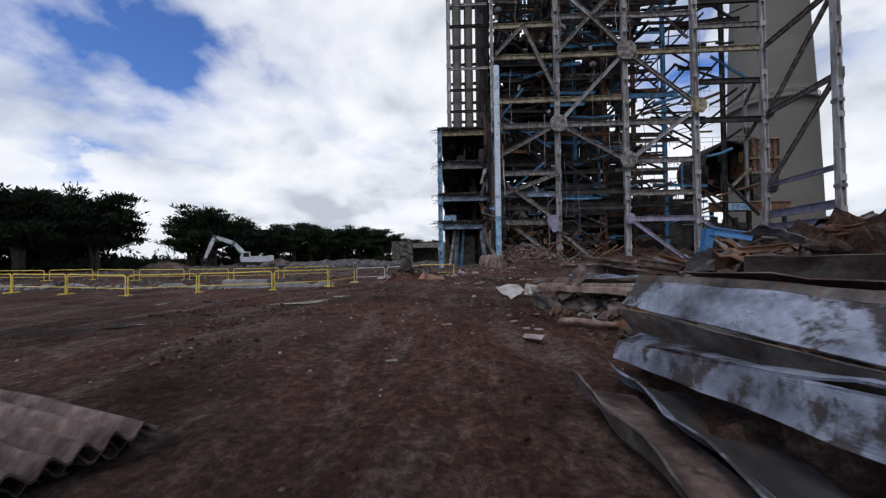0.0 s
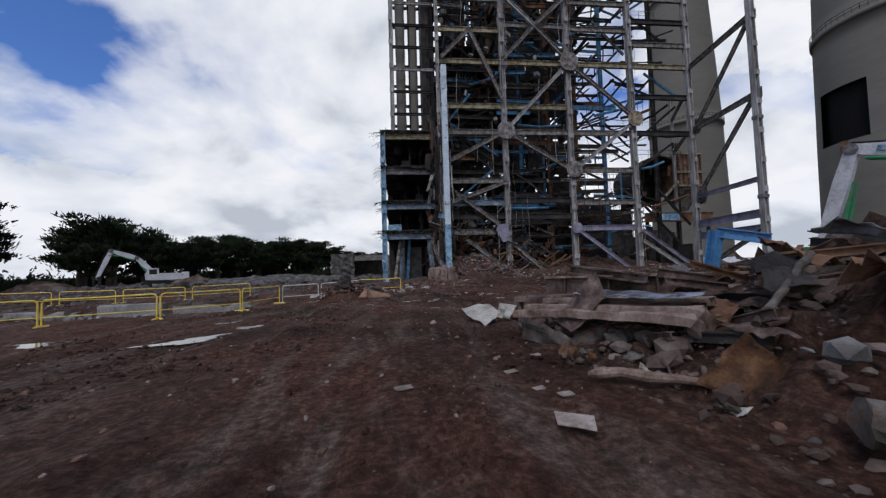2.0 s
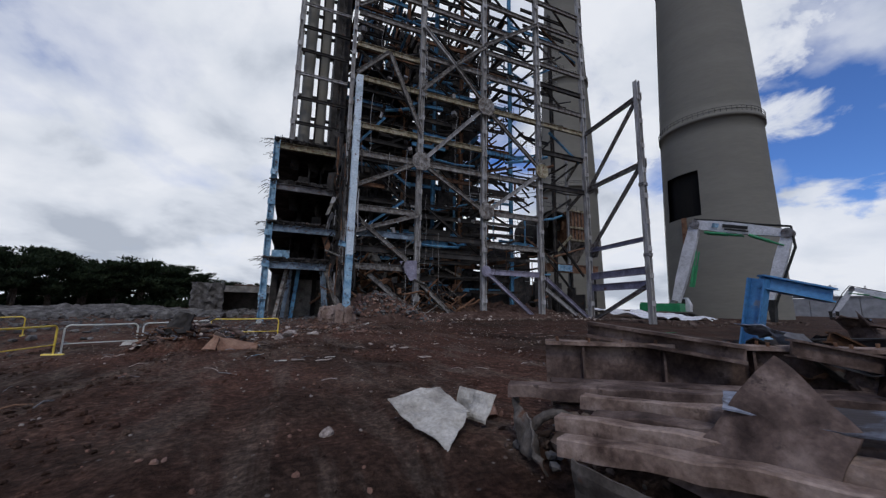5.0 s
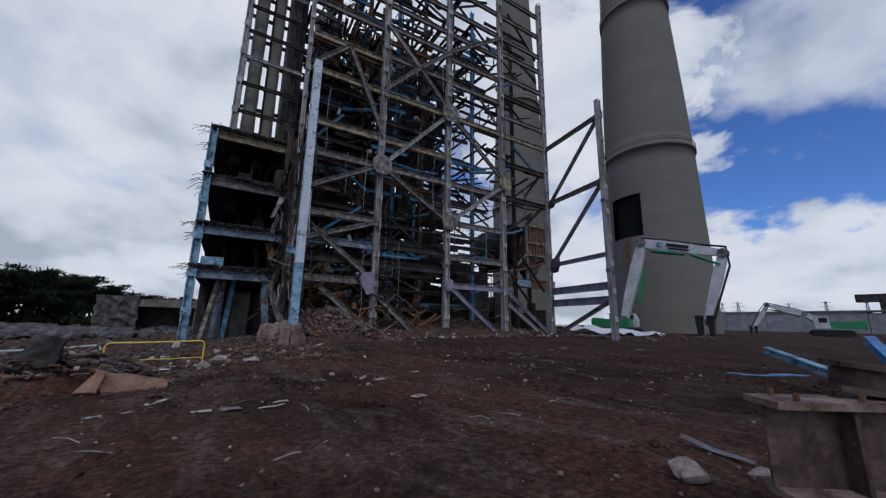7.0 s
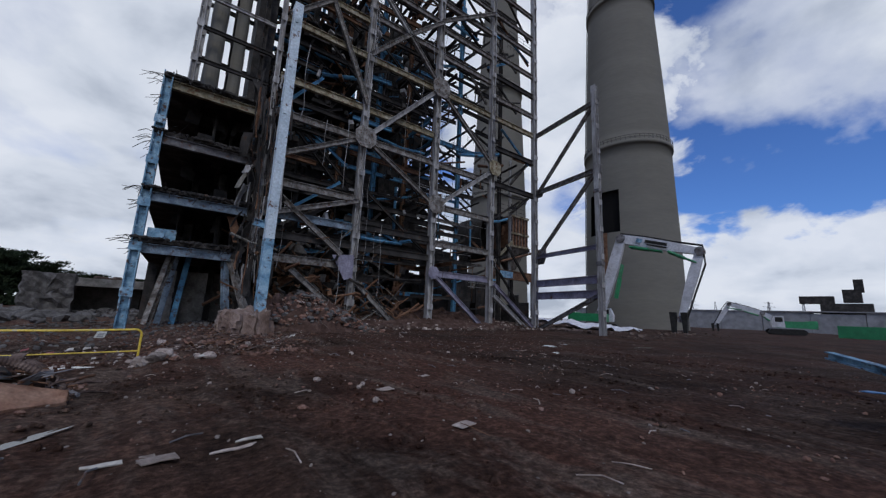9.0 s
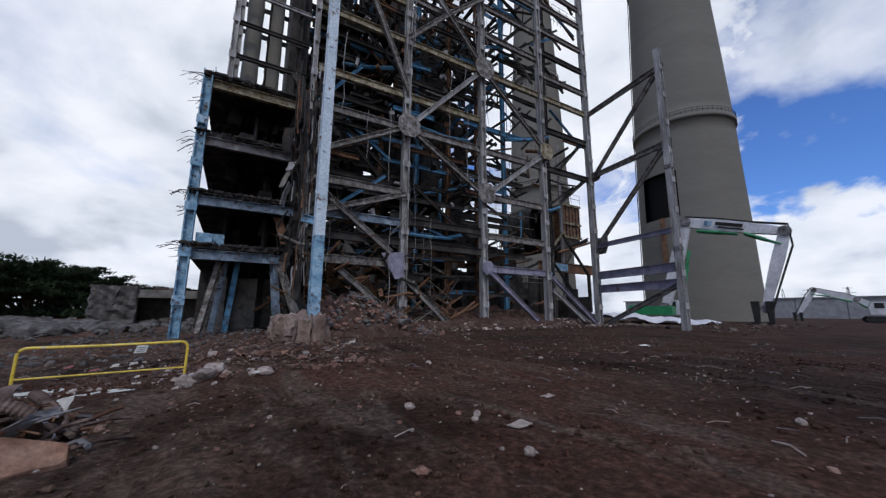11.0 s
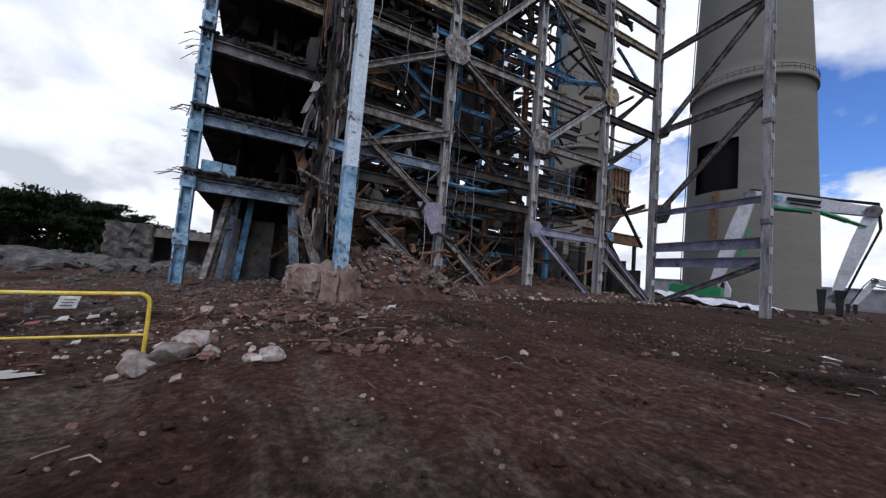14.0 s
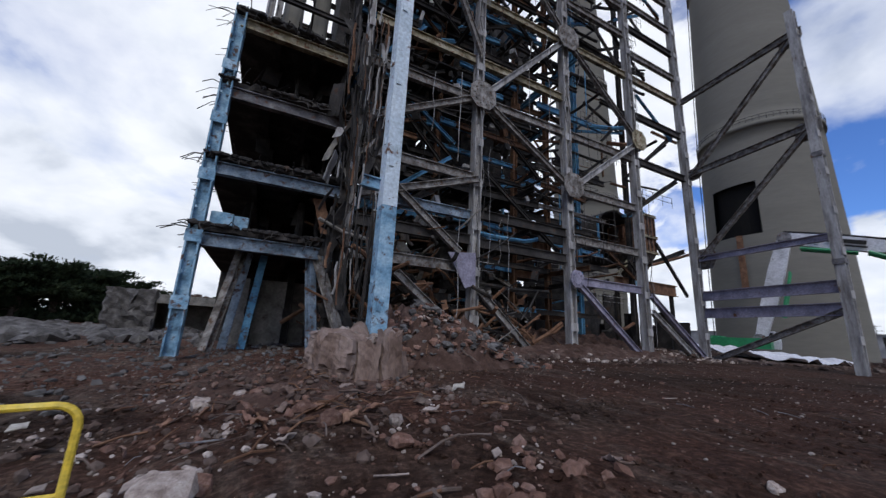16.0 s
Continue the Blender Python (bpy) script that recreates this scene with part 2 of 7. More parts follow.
def tube(bm, pts, r, seg=8):
    """A round bar or pipe along points."""
    pts = [Vector(p) for p in pts]
    rings = []
    for i, p in enumerate(pts):
        d = (pts[min(i + 1, len(pts) - 1)] - pts[max(i - 1, 0)]).normalized()
        up = Vector((0, 0, 1)) if abs(d.z) < 0.9 else Vector((1, 0, 0))
        x = d.cross(up).normalized()
        y = d.cross(x)
        rr = r[i] if isinstance(r, (list, tuple)) else r
        rings.append([bm.verts.new(p + rr * (math.cos(2 * math.pi * k / seg) * x + math.sin(2 * math.pi * k / seg) * y)) for k in range(seg)])
    for A, B in zip(rings, rings[1:]):
        for k in range(seg):
            bm.faces.new((A[k], A[(k + 1) % seg], B[(k + 1) % seg], B[k]))
    bm.faces.new(rings[0])
    bm.faces.new(rings[-1][::-1])


def rock(bm, p, r, rng, flat=0.75, sub=1):
    """An angular lump."""
    vs = bmesh.ops.create_icosphere(bm, subdivisions=sub, radius=1.0)["verts"]
    q = Euler([rng.uniform(0, 6.3) for _ in range(3)]).to_matrix()
    s = Vector((rng.uniform(0.7, 1.25), rng.uniform(0.6, 1.0), rng.uniform(0.5, 0.9)))
    for v in vs:
        k = rng.uniform(0.72, 1.12)
        c = q @ Vector((v.co.x * s.x * k, v.co.y * s.y * k, v.co.z * s.z * k))
        c.z *= flat
        v.co = Vector(p) + c * r


# ---- ground ----
TH = math.atan(0.055)
FAC = Matrix.Translation((0, 43.9, 0)) @ Matrix.Rotation(-TH, 4, "Z")   # facade frame: x along the front, y into the building


def sstep(a, b, v):
    v = min(1.0, max(0.0, (v - a) / (b - a)))
    return v * v * (3 - 2 * v)


def gz(x, y):
    """Height of the ground."""
    z = -0.28 * sstep(-2, -7, x) * sstep(4, 14, y) + 0.28 * sstep(22, 40, y) * sstep(-2, 6, x)
    # the sunken, half-filled basement behind the barriers
    pit = sstep(20.6, 22.0, y + 0.10 * x) * sstep(-7.4, -8.6, x) * sstep(75, 60, y)
    z -= 1.1 * pit * sstep(38, 24, y)
    # spoil heaped against the tower's foot
    z += 0.55 * sstep(40.5, 43.0, y) * sstep(6, 9, x) * sstep(45, 36, x)
    z -= 0.20 * sstep(2.5, 0.2, x) * sstep(-9, -4, x) * sstep(20, 27, y)
    near = sstep(90, 40, abs(x)) * sstep(110, 60, abs(y))
    n = noise.noise(Vector((x * 0.16, y * 0.16, 1.3))) * 0.10 + noise.noise(Vector((x * 0.7, y * 0.7, 4.1))) * 0.06
    n += noise.noise(Vector((x * 2.3, y * 2.3, 7.7))) * 0.035 + noise.noise(Vector((x * 6.1, y * 6.1, 2.7))) * 0.016
    # wheel ruts along the way
    for x0, w in ((-1.0, 0.35), (0.75, 0.3), (-3.4, 0.4)):
        d = x - x0 - 0.05 * y - 0.5 * math.sin(y * 0.11 + x0)
        n -= 0.045 * math.exp(-(d / w) ** 2)
        n += 0.03 * math.exp(-((d - 1.6 * w) / (0.6 * w)) ** 2)
    # cleat marks of a tracked machine
    c = abs(x - 0.35 - 0.03 * y) / 0.42
    if c < 1 and y < 9:
        n += 0.026 * math.sin(y * 2 * math.pi / 0.19 + 6 * c) * (1 - c ** 4)
    return z + n * near


def axis(lo, hi, step, far):
    a = list(np.arange(lo, hi + 1e-6, step))
    s, v = step, hi
    while v < far:
        s *= 1.35
        v += s
        a.append(v)
    s, v = step, lo
    while v > -far:
        s *= 1.35
        v -= s
        a.insert(0, v)
    return a


def build_ground():
    xs, ys = axis(-14, 20, 0.14, 3500), axis(-2, 44, 0.14, 3500)
    xs = [x for x in xs if not -3 < x < 4] + list(np.arange(-3, 4, 0.06))
    ys = [y for y in ys if not 0.5 < y < 10] + list(np.arange(0.5, 10, 0.055))
    xs.sort(), ys.sort()
    nx, ny = len(xs), len(ys)
    verts = [(x, y, gz(x, y)) for y in ys for x in xs]
    faces = [(j * nx + i, j * nx + i + 1, (j + 1) * nx + i + 1, (j + 1) * nx + i) for j in range(ny - 1) for i in range(nx - 1)]
    me = bpy.data.meshes.new("ground")
    me.from_pydata(verts, [], faces)
    me.polygons.foreach_set("use_smooth", [True] * len(faces))
    me.materials.append(M["dirt"])
    tagged(new("ground", me), "churned dark brown earth with ruts and crushed rubble", "ground", kind="structure")


def dirt_material():
    mt = bpy.data.materials.new("churned_dark_earth")
    mt.use_nodes = True
    nt = mt.node_tree
    N, L = nt.nodes.new, nt.links.new
    b = nt.nodes["Principled BSDF"]
    tc = N("ShaderNodeTexCoord")

    def nz(s, d, r=0.6, st=(1, 1, 1), off=(0, 0, 0), dist=0.0):
        mp = N("ShaderNodeMapping")
        mp.inputs["Scale"].default_value, mp.inputs["Location"].default_value = st, off
        L(tc.outputs["Object"], mp.inputs[0])
        n = N("ShaderNodeTexNoise")
        n.inputs["Scale"].default_value, n.inputs["Detail"].default_value = s, d
        n.inputs["Roughness"].default_value, n.inputs["Distortion"].default_value = r, dist
        L(mp.outputs[0], n.inputs[0])
        return n.outputs[0]

    def rp(v, st):
        r = N("ShaderNodeValToRGB")
        e = r.color_ramp.elements
        while len(e) < len(st):
            e.new(0.5)
        for el, (p, c) in zip(e, st):
            el.position, el.color = p, (*c, 1) if not isinstance(c, (int, float)) else (c, c, c, 1)
        L(v, r.inputs[0])
        return r.outputs[0]

    def mix(f, a, c, blend="MIX"):
        m = N("ShaderNodeMix"); m.data_type, m.blend_type = "RGBA", blend
        for k, v in (("Factor", f), ("A", a), ("B", c)):
            if hasattr(v, "links"):
                L(v, m.inputs[k])
            else:
                m.inputs[k].default_value = v if k == "Factor" else (*v, 1)
        return m.outputs["Result"]

    base = rp(nz(0.35, 7), [(0.34, (0.0215, 0.0120, 0.0086)), (0.5, (0.050, 0.0312, 0.0226)), (0.66, (0.102, 0.069, 0.051))])
    red = rp(nz(0.16, 4, 0.5, off=(2.0, 0.4, 0)), [(0.40, 0.0), (0.58, 0.9)])
    base = mix(red, base, (0.093, 0.047, 0.0330))
    pale = rp(nz(0.5, 8, 0.68, (2.0, 0.5, 1), (0, 3, 0), 0.8), [(0.50, 0.0), (0.68, 0.75)])
    base = mix(pale, base, (0.145, 0.113, 0.089))
    # darker ground towards the scrap and the chimney, with a noisy edge
    sx = N("ShaderNodeSeparateXYZ")
    L(tc.outputs["Object"], sx.inputs[0])
    edge = N("ShaderNodeMath"); edge.operation = "MULTIPLY_ADD"
    L(nz(0.22, 5, 0.6, off=(5, 1, 0)), edge.inputs[0]); edge.inputs[1].default_value = 0.55
    far = N("ShaderNodeMath"); far.operation = "MULTIPLY"
    L(sx.outputs[0], far.inputs[0]); far.inputs[1].default_value = 0.03
    L(far.outputs[0], edge.inputs[2])
    base = mix(rp(edge.outputs[0], [(0.44, 0.0), (0.64, 0.5)]), base, (0.026, 0.0165, 0.0125))
    crumbs = rp(nz(9.0, 6, 0.75), [(0.30, 0.32), (0.50, 0.90), (0.70, 2.1)])
    base = mix(1.0, base, crumbs, "MULTIPLY")
    vor = N("ShaderNodeTexVoronoi")
    vor.inputs["Scale"].default_value = 4.0
    L(tc.outputs["Object"], vor.inputs["Vector"])
    chips = rp(vor.outputs["Distance"], [(0.07, 1.0), (0.11, 0.0)])
    base = mix(mix(1.0, chips, rp(nz(1.1, 4), [(0.52, 0.0), (0.62, 0.8)]), "MULTIPLY"), base, (0.22, 0.20, 0.18))
    mid = rp(nz(2.2, 6, 0.7, (1.6, 0.8, 1)), [(0.32, 0.66), (0.5, 0.97), (0.70, 1.38)])
    base = mix(1.0, base, mid, "MULTIPLY")
    b.inputs["Specular IOR Level"].default_value = 0.05
    L(base, b.inputs["Base Color"])
    L(rp(nz(0.4, 5, 0.6, off=(9, 0, 0)), [(0.35, 0.75), (0.6, 1.0)]), b.inputs["Roughness"])
    bp = N("ShaderNodeBump")
    bp.inputs["Strength"].default_value, bp.inputs["Distance"].default_value = 1.0, 0.11
    L(nz(5.0, 10, 0.72), bp.inputs["Height"])
    L(bp.outputs[0], b.inputs["Normal"])
    return mt


M["dirt"] = dirt_material()
build_ground()

# ---- the tower ----
COLS = [6.3, 14.1, 22.2, 30.3, 38.1]
TOP = 50.0
rng = random.Random(4)


def member(parent, name, a, b, mat, w=0.3, h=0.45, t=0.05, up=(0, 0, 1), label=""):
    bm = bmesh.new()
    i_beam(bm, a, b, w, h, t, up)
    return part(name, bm, mat, parent, label)


def riveted_column(parent, u, v, z0, z1, mat, w=0.62, label=""):
    """A built-up column: two flanges, a web, splice plates."""
    bm = bmesh.new()
    i_beam(bm, (u, v, z0), (u, v, z1), w, w * 0.9, 0.07, (1, 0, 0))
    z = z0 + 2.2
    while z < z1 - 1:
        box(bm, (w + 0.05, 0.04, 0.55), Matrix.Translation((u, v - w * 0.45 - 0.02, z)))
        box(bm, (0.10, 0.10, 0.10), Matrix.Translation((u - w * 0.2, v - w * 0.5 - 0.04, z + 1.3)))
        z += 2.9
    return part("column", bm, mat, parent, label)


def gusset(parent, u, v, z, s, mat):
    """An eight-cornered joint plate with bolts."""
    bm = bmesh.new()
    o = [(-s, -s * 0.45), (-s * 0.5, -s), (s * 0.5, -s), (s, -s * 0.45), (s, s * 0.45), (s * 0.5, s), (-s * 0.5, s), (-s, s * 0.45)]
    a = [bm.verts.new((u + x, v, z + y)) for x, y in o]
    b = [bm.verts.new((u + x, v + 0.06, z + y)) for x, y in o]
    bm.faces.new(a)
    bm.faces.new(b[::-1])
    for i in range(8):
        bm.faces.new((a[i], b[i], b[(i + 1) % 8], a[(i + 1) % 8]))
    for i in range(10):
        t = i / 10 * 2 * math.pi
        box(bm, (0.09, 0.06, 0.09), Matrix.Translation((u + 0.7 * s * math.cos(t), v - 0.03, z + 0.7 * s * math.sin(t))))
    return part("gusset_plate", bm, mat, parent)


def build_tower():
    tw = thing("steel_frame_tower", "tall gutted steel frame of a half-demolished boiler house", "building frame", at=FAC)
    W, Y, B, MB, LI, D = (M[k] for k in ("steel_white", "steel_yellow", "steel_blue", "steel_midblue", "steel_lilac", "dark_steel_and_shade"))
    f = -0.42   # braces stand proud of the columns
    for i, u in enumerate(COLS):
        riveted_column(tw, u, 0, 0.1, TOP, W, 0.42 if i == 0 else 0.62)
        bm = bmesh.new()
        box(bm, (1.3, 1.3, 0.5), Matrix.Translation((u, 0, 0.15)))
        part("column_base", bm, M["concrete"], tw)
    # front beams: bay, height, paint, depth
    rows = [(0, 5.4, W), (0, 7.2, D), (0, 8.8, M["steel_bluegrey"]), (0, 11.4, W), (0, 17.2, W), (0, 20.3, Y), (0, 25.7, Y), (0, 29.6, Y), (0, 33.5, W), (0, 37.2, W),
            (1, 7.1, D), (1, 9.0, D), (1, 17.2, W), (1, 20.3, Y), (1, 25.7, Y), (1, 30.4, W), (1, 34.2, W), (1, 37.1, W),
            (2, 5.6, LI), (2, 8.7, W), (2, 12.6, W), (2, 17.2, W), (2, 25.7, Y), (2, 30.2, W), (2, 33.6, W), (2, 37.1, W),
            (3, 25.7, Y), (3, 17.2, D), (3, 28.5, W), (3, 31.5, D), (3, 34.5, W), (3, 38.0, W), (3, 21.8, D)]
    G = M["steel_grimy"]
    for bay, z, mat in rows:
        mat = G if mat is W else mat
        member(tw, "beam", (COLS[bay] + 0.32, 0, z), (COLS[bay + 1] - 0.32, 0, z), mat, 0.32, 0.62, 0.05)
    for z in (40.5, 44.0, 47.5):
        for bay in range(4):
            member(tw, "beam", (COLS[bay] + 0.32, 0, z), (COLS[bay + 1] - 0.32, 0, z), G, 0.32, 0.6, 0.05)
    # diagonal braces on the front
    c = COLS
    dia = [((c[0] + .3, 13.2), (c[1], 17.2)), ((c[1], 17.2), (c[2], 25.7)), ((c[1], 17.2), (c[2], 12.4)), ((c[2], 25.7), (c[3], 19.0)), ((c[2], 12.4), (c[3], 18.6)),
           ((c[0] + .4, 25.9), (10.1, 29.4)), ((10.1, 29.4), (c[1], 20.6)), ((c[1], 25.9), (18.1, 30.2)), ((18.1, 30.2), (c[2], 25.9)), ((c[1], 34.0), (18.1, 30.2)), ((18.1, 30.2), (c[2], 34.0)),
           ((c[2] + .4, 5.3), (29.0, 0.4)), ((c[3] + .3, 5.2), (37.4, 0.3)), ((c[3] + .3, 3.9), (36.0, 0.3)), ((c[0] + .4, 8.6), (c[1], 11.2)), ((c[0] + .5, 10.8), (c[1] - 1.2, 6.2)),
           ((c[1] + .3, 4.0), (18.3, 0.5)), ((9.0, 4.6), (c[1], 0.6)), ((c[2], 34.2), (c[3], 40)), ((c[0] + .3, 34), (c[1], 40))]
    for k, ((u0, z0), (u1, z1)) in enumerate(dia):
        member(tw, "brace", (u0, f, z0), (u1, f, z1), LI if k in (11, 12) else (W if k in (1, 4, 9, 13) else G), 0.30, 0.42, 0.05)
    for u, z, s, mat in ((c[1], 17.2, 1.0, G), (c[2], 25.7, 1.1, G), (c[2], 12.6, 0.95, G), (c[3], 18.8, 0.9, Y), (c[2], 5.6, 0.6, LI)):
        gusset(tw, u, f - 0.3, z, s, mat)
    bm = bmesh.new()   # triangular lilac plate at the foot of the second column
    vs = [(c[1] - 2.0, -0.5, 6.1), (c[1] - 0.1, -0.5, 6.3), (c[1] - 0.1, -0.5, 4.3), (c[1] - 0.8, -0.5, 4.1)]
    a = [bm.verts.new(p) for p in vs]
    b = [bm.verts.new((x, y + 0.06, z)) for x, y, z in vs]
    bm.faces.new(a); bm.faces.new(b[::-1])
    for i in range(4):
        bm.faces.new((a[i], b[i], b[(i + 1) % 4], a[(i + 1) % 4]))
    part("gusset_plate", bm, LI, tw)
    # the bared frame that stands out at the corner
    e = c[4]
    near, far = Vector((36.75, -9.6, 0)), Vector((e, -0.35, 0))
    at = lambda f, z: tuple(near.lerp(far, f) + Vector((0, 0, z)))
    riveted_column(tw, near.x, near.y, 0.1, 27.6, W, 0.55)
    for z, mat, h in ((25.6, G, 0.55), (17.6, G, 0.55), (9.2, LI, 0.5), (5.8, LI, 0.85), (4.3, LI, 0.85)):
        member(tw, "beam", at(0.03, z), at(1, z), mat, 0.3, h, 0.05)
    for z0, z1 in ((17.4, 25.3), (9.2, 17.4), (0.3, 4.2)):
        member(tw, "brace", at(0.98, z0), at(0.02, z1), G, 0.28, 0.42, 0.05)
    along = math.degrees(math.atan2(far.x - near.x, near.y - far.y))
    for f0, z, w, h in ((0.04, 25.4, 1.5, 1.3), (0.04, 17.4, 1.6, 1.5), (0.97, 17.6, 1.5, 1.2), (0.96, 9.2, 1.9, 1.9)):
        bm = bmesh.new()
        o = [(-w / 2, -h * 0.2), (-w * 0.2, -h / 2), (w * 0.3, -h / 2), (w / 2, -h * 0.1), (w / 2, h / 2), (-w * 0.3, h / 2), (-w / 2, h * 0.25)]
        prism(bm, o, 0.07, Matrix.Translation(at(f0, z)) @ Matrix.Rotation(radians(along), 4, "Z") @ Matrix.Translation((-0.3, 0, 0)))
        part("gusset_plate", bm, G, tw)
    for z in (7.4, 15.2):   # splice collars on the outer column
        bm = bmesh.new()
        box(bm, (0.64, 0.62, 0.35), Matrix.Translation((near.x, near.y, z)))
        part("splice", bm, M["plate_dull"], tw)
    return tw


def daylight(u, v, z):
    """The gaps burnt clear through the right-hand bays, where the sky shows."""
    a, b = u - 0.85 * v, z - 0.30 * v
    return (22.8 < a < 29.5 and 8.9 < b < 13.6) or (30.8 < a < 38.0 and 9.3 < b < 16.5) or (31.5 < a < 38.0 and 19.0 < b < 24.0 and v > 5)


def build_interior(tw):
    """Columns, floors of beams, pipes and torn plate behind the front."""
    W, Y, B, MB, LI, D, R = (M[k] for k in ("steel_white", "steel_yellow", "steel_blue", "steel_midblue", "steel_lilac", "dark_steel_and_shade", "rust"))
    r = random.Random(11)
    for u in COLS + [10.2, 18.2, 26.2]:
        for v in (6.5, 13.0, 20.0, 27.0):
            if u > 31 and v > 7 or (u in (26.2, 30.3) and v > 12):
                continue
            bm = bmesh.new()
            i_beam(bm, (u, v, 0.1), (u, v, TOP), 0.45, 0.45, 0.06, (1, 0, 0))
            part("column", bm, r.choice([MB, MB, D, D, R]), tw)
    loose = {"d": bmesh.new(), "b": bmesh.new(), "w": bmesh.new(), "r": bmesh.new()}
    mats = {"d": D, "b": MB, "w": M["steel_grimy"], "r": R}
    for v in (3.2, 6.5, 10.0, 13.0, 20.0, 27.0):
        for bay in range(4):
            z = 3.0 + r.uniform(0, 1)
            while z < TOP - 1:
                open_up = z > (27 if bay < 2 else 18) or (bay == 3 and z < 18)
                if bay == 3 and v < 12 and z < 24 and r.random() < 0.7:
                    z += 2.0
                    continue
                if r.random() < ((0.62 if bay < 2 else 0.45) if open_up else 0.9):
                    a, b2 = COLS[bay], COLS[bay + 1]
                    if r.random() < 0.3:
                        b2 = a + (b2 - a) * r.uniform(0.4, 0.8)
                    k = r.choices("dbwr", (7.0, 2.6 if v < 8 else 1.5, 0.35 if v < 5 else 0.05, 0.9))[0]
                    dz = r.uniform(-0.25, 0.25) if r.random() < 0.3 else 0
                    if daylight((a + b2) / 2, v, z) and r.random() < 0.8:
                        z += 2.0
                        continue
                    own = bmesh.new() if v < 7 else loose[k]
                    i_beam(own, (a, v + r.uniform(-0.4, 0.4), z), (b2, v, z + dz), 0.25, r.uniform(0.3, 0.6), 0.05)
                    if v < 7:
                        part("inner_beam", own, mats[k], tw)
                z += r.uniform(1.2, 2.4) if not open_up else r.uniform(2.0, 4.0)
    for bay in range(9):   # members running into the depth
        u = r.choice(COLS + [10.2, 18.2, 26.2])
        for _ in range(22):
            z, v0 = r.uniform(3, TOP), r.uniform(0.3, 14)
            if daylight(u, v0 + 2.5, z):
                continue
            i_beam(loose[r.choices("dbwr", (7, 1.5, 0.4, 1.2))[0]], (u, v0, z), (u, v0 + r.uniform(3, 9), z), 0.25, 0.4, 0.05)
    for _ in range(150):   # braces
        bay = r.randrange(4)
        v = r.choice((1.0, 3.2, 6.2, 12.7, 19.7))
        z = r.uniform(2, TOP - 6)
        a, b2 = (COLS[bay], COLS[bay + 1]) if r.random() < 0.5 else (COLS[bay + 1], COLS[bay])
        if daylight((a + b2) / 2, v, z + 2) and r.random() < 0.75:
            continue
        i_beam(loose[r.choices("dbwr", (5, 2, 1.0, 1.2))[0]], (a, v, z), (a + (b2 - a) * r.uniform(0.5, 1), v, z + r.uniform(2, 6)), 0.2, 0.25, 0.04)
    for _ in range(260):   # pipes and cables
        u, v, z = r.uniform(6.5, 37), r.uniform(1, 16), r.uniform(2, 44)
        if u > 24 and z > 22 and r.random() < 0.6 or daylight(u, v, z):
            continue
        d = r.choice([(1, 0, 0), (0, 0, 1), (0, 1, 0), (1, 0, 0.3)])
        l = r.uniform(2, 7)
        p = Vector((u, v, z))
        q = p + Vector(d) * l
        tube(loose[r.choice("ddrb")], [p, (p + q) / 2 + Vector((0, 0, -r.uniform(0, 0.3))), q], r.uniform(0.05, 0.22), 6)
    for k, bm in loose.items():
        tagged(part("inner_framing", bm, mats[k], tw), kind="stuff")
    # remains of the boiler: tiers of dark plates, added as backing for the shaded depth
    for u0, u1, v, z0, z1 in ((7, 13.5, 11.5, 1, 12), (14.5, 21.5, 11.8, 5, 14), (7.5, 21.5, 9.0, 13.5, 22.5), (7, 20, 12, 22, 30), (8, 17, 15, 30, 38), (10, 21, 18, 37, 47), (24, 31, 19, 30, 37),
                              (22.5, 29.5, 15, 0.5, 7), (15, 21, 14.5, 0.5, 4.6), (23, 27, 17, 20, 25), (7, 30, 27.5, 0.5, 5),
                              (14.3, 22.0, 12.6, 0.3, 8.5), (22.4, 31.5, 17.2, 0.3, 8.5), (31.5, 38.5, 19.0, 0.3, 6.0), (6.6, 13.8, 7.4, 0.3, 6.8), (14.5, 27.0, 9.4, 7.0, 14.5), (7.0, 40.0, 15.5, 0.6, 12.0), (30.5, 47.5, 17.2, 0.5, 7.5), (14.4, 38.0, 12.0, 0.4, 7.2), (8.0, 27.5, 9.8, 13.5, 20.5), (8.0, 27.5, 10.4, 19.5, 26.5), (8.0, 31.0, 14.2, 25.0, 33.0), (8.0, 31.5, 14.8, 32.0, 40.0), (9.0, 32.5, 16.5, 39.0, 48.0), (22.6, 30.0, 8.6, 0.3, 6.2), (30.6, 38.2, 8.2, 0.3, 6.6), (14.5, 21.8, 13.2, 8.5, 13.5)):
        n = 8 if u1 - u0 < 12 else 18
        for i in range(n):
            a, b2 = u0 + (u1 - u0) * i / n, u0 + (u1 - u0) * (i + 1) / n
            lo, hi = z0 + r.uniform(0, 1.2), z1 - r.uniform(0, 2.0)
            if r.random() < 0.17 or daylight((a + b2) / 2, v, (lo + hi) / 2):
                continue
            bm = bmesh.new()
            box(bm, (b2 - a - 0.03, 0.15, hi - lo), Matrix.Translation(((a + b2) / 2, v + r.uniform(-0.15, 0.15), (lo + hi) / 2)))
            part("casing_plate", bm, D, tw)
    for i in range(20):   # rear wall panels, near black for the shade behind
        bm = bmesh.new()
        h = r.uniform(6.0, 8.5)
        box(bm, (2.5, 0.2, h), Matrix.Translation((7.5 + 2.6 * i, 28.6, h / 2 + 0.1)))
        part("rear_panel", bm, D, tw)
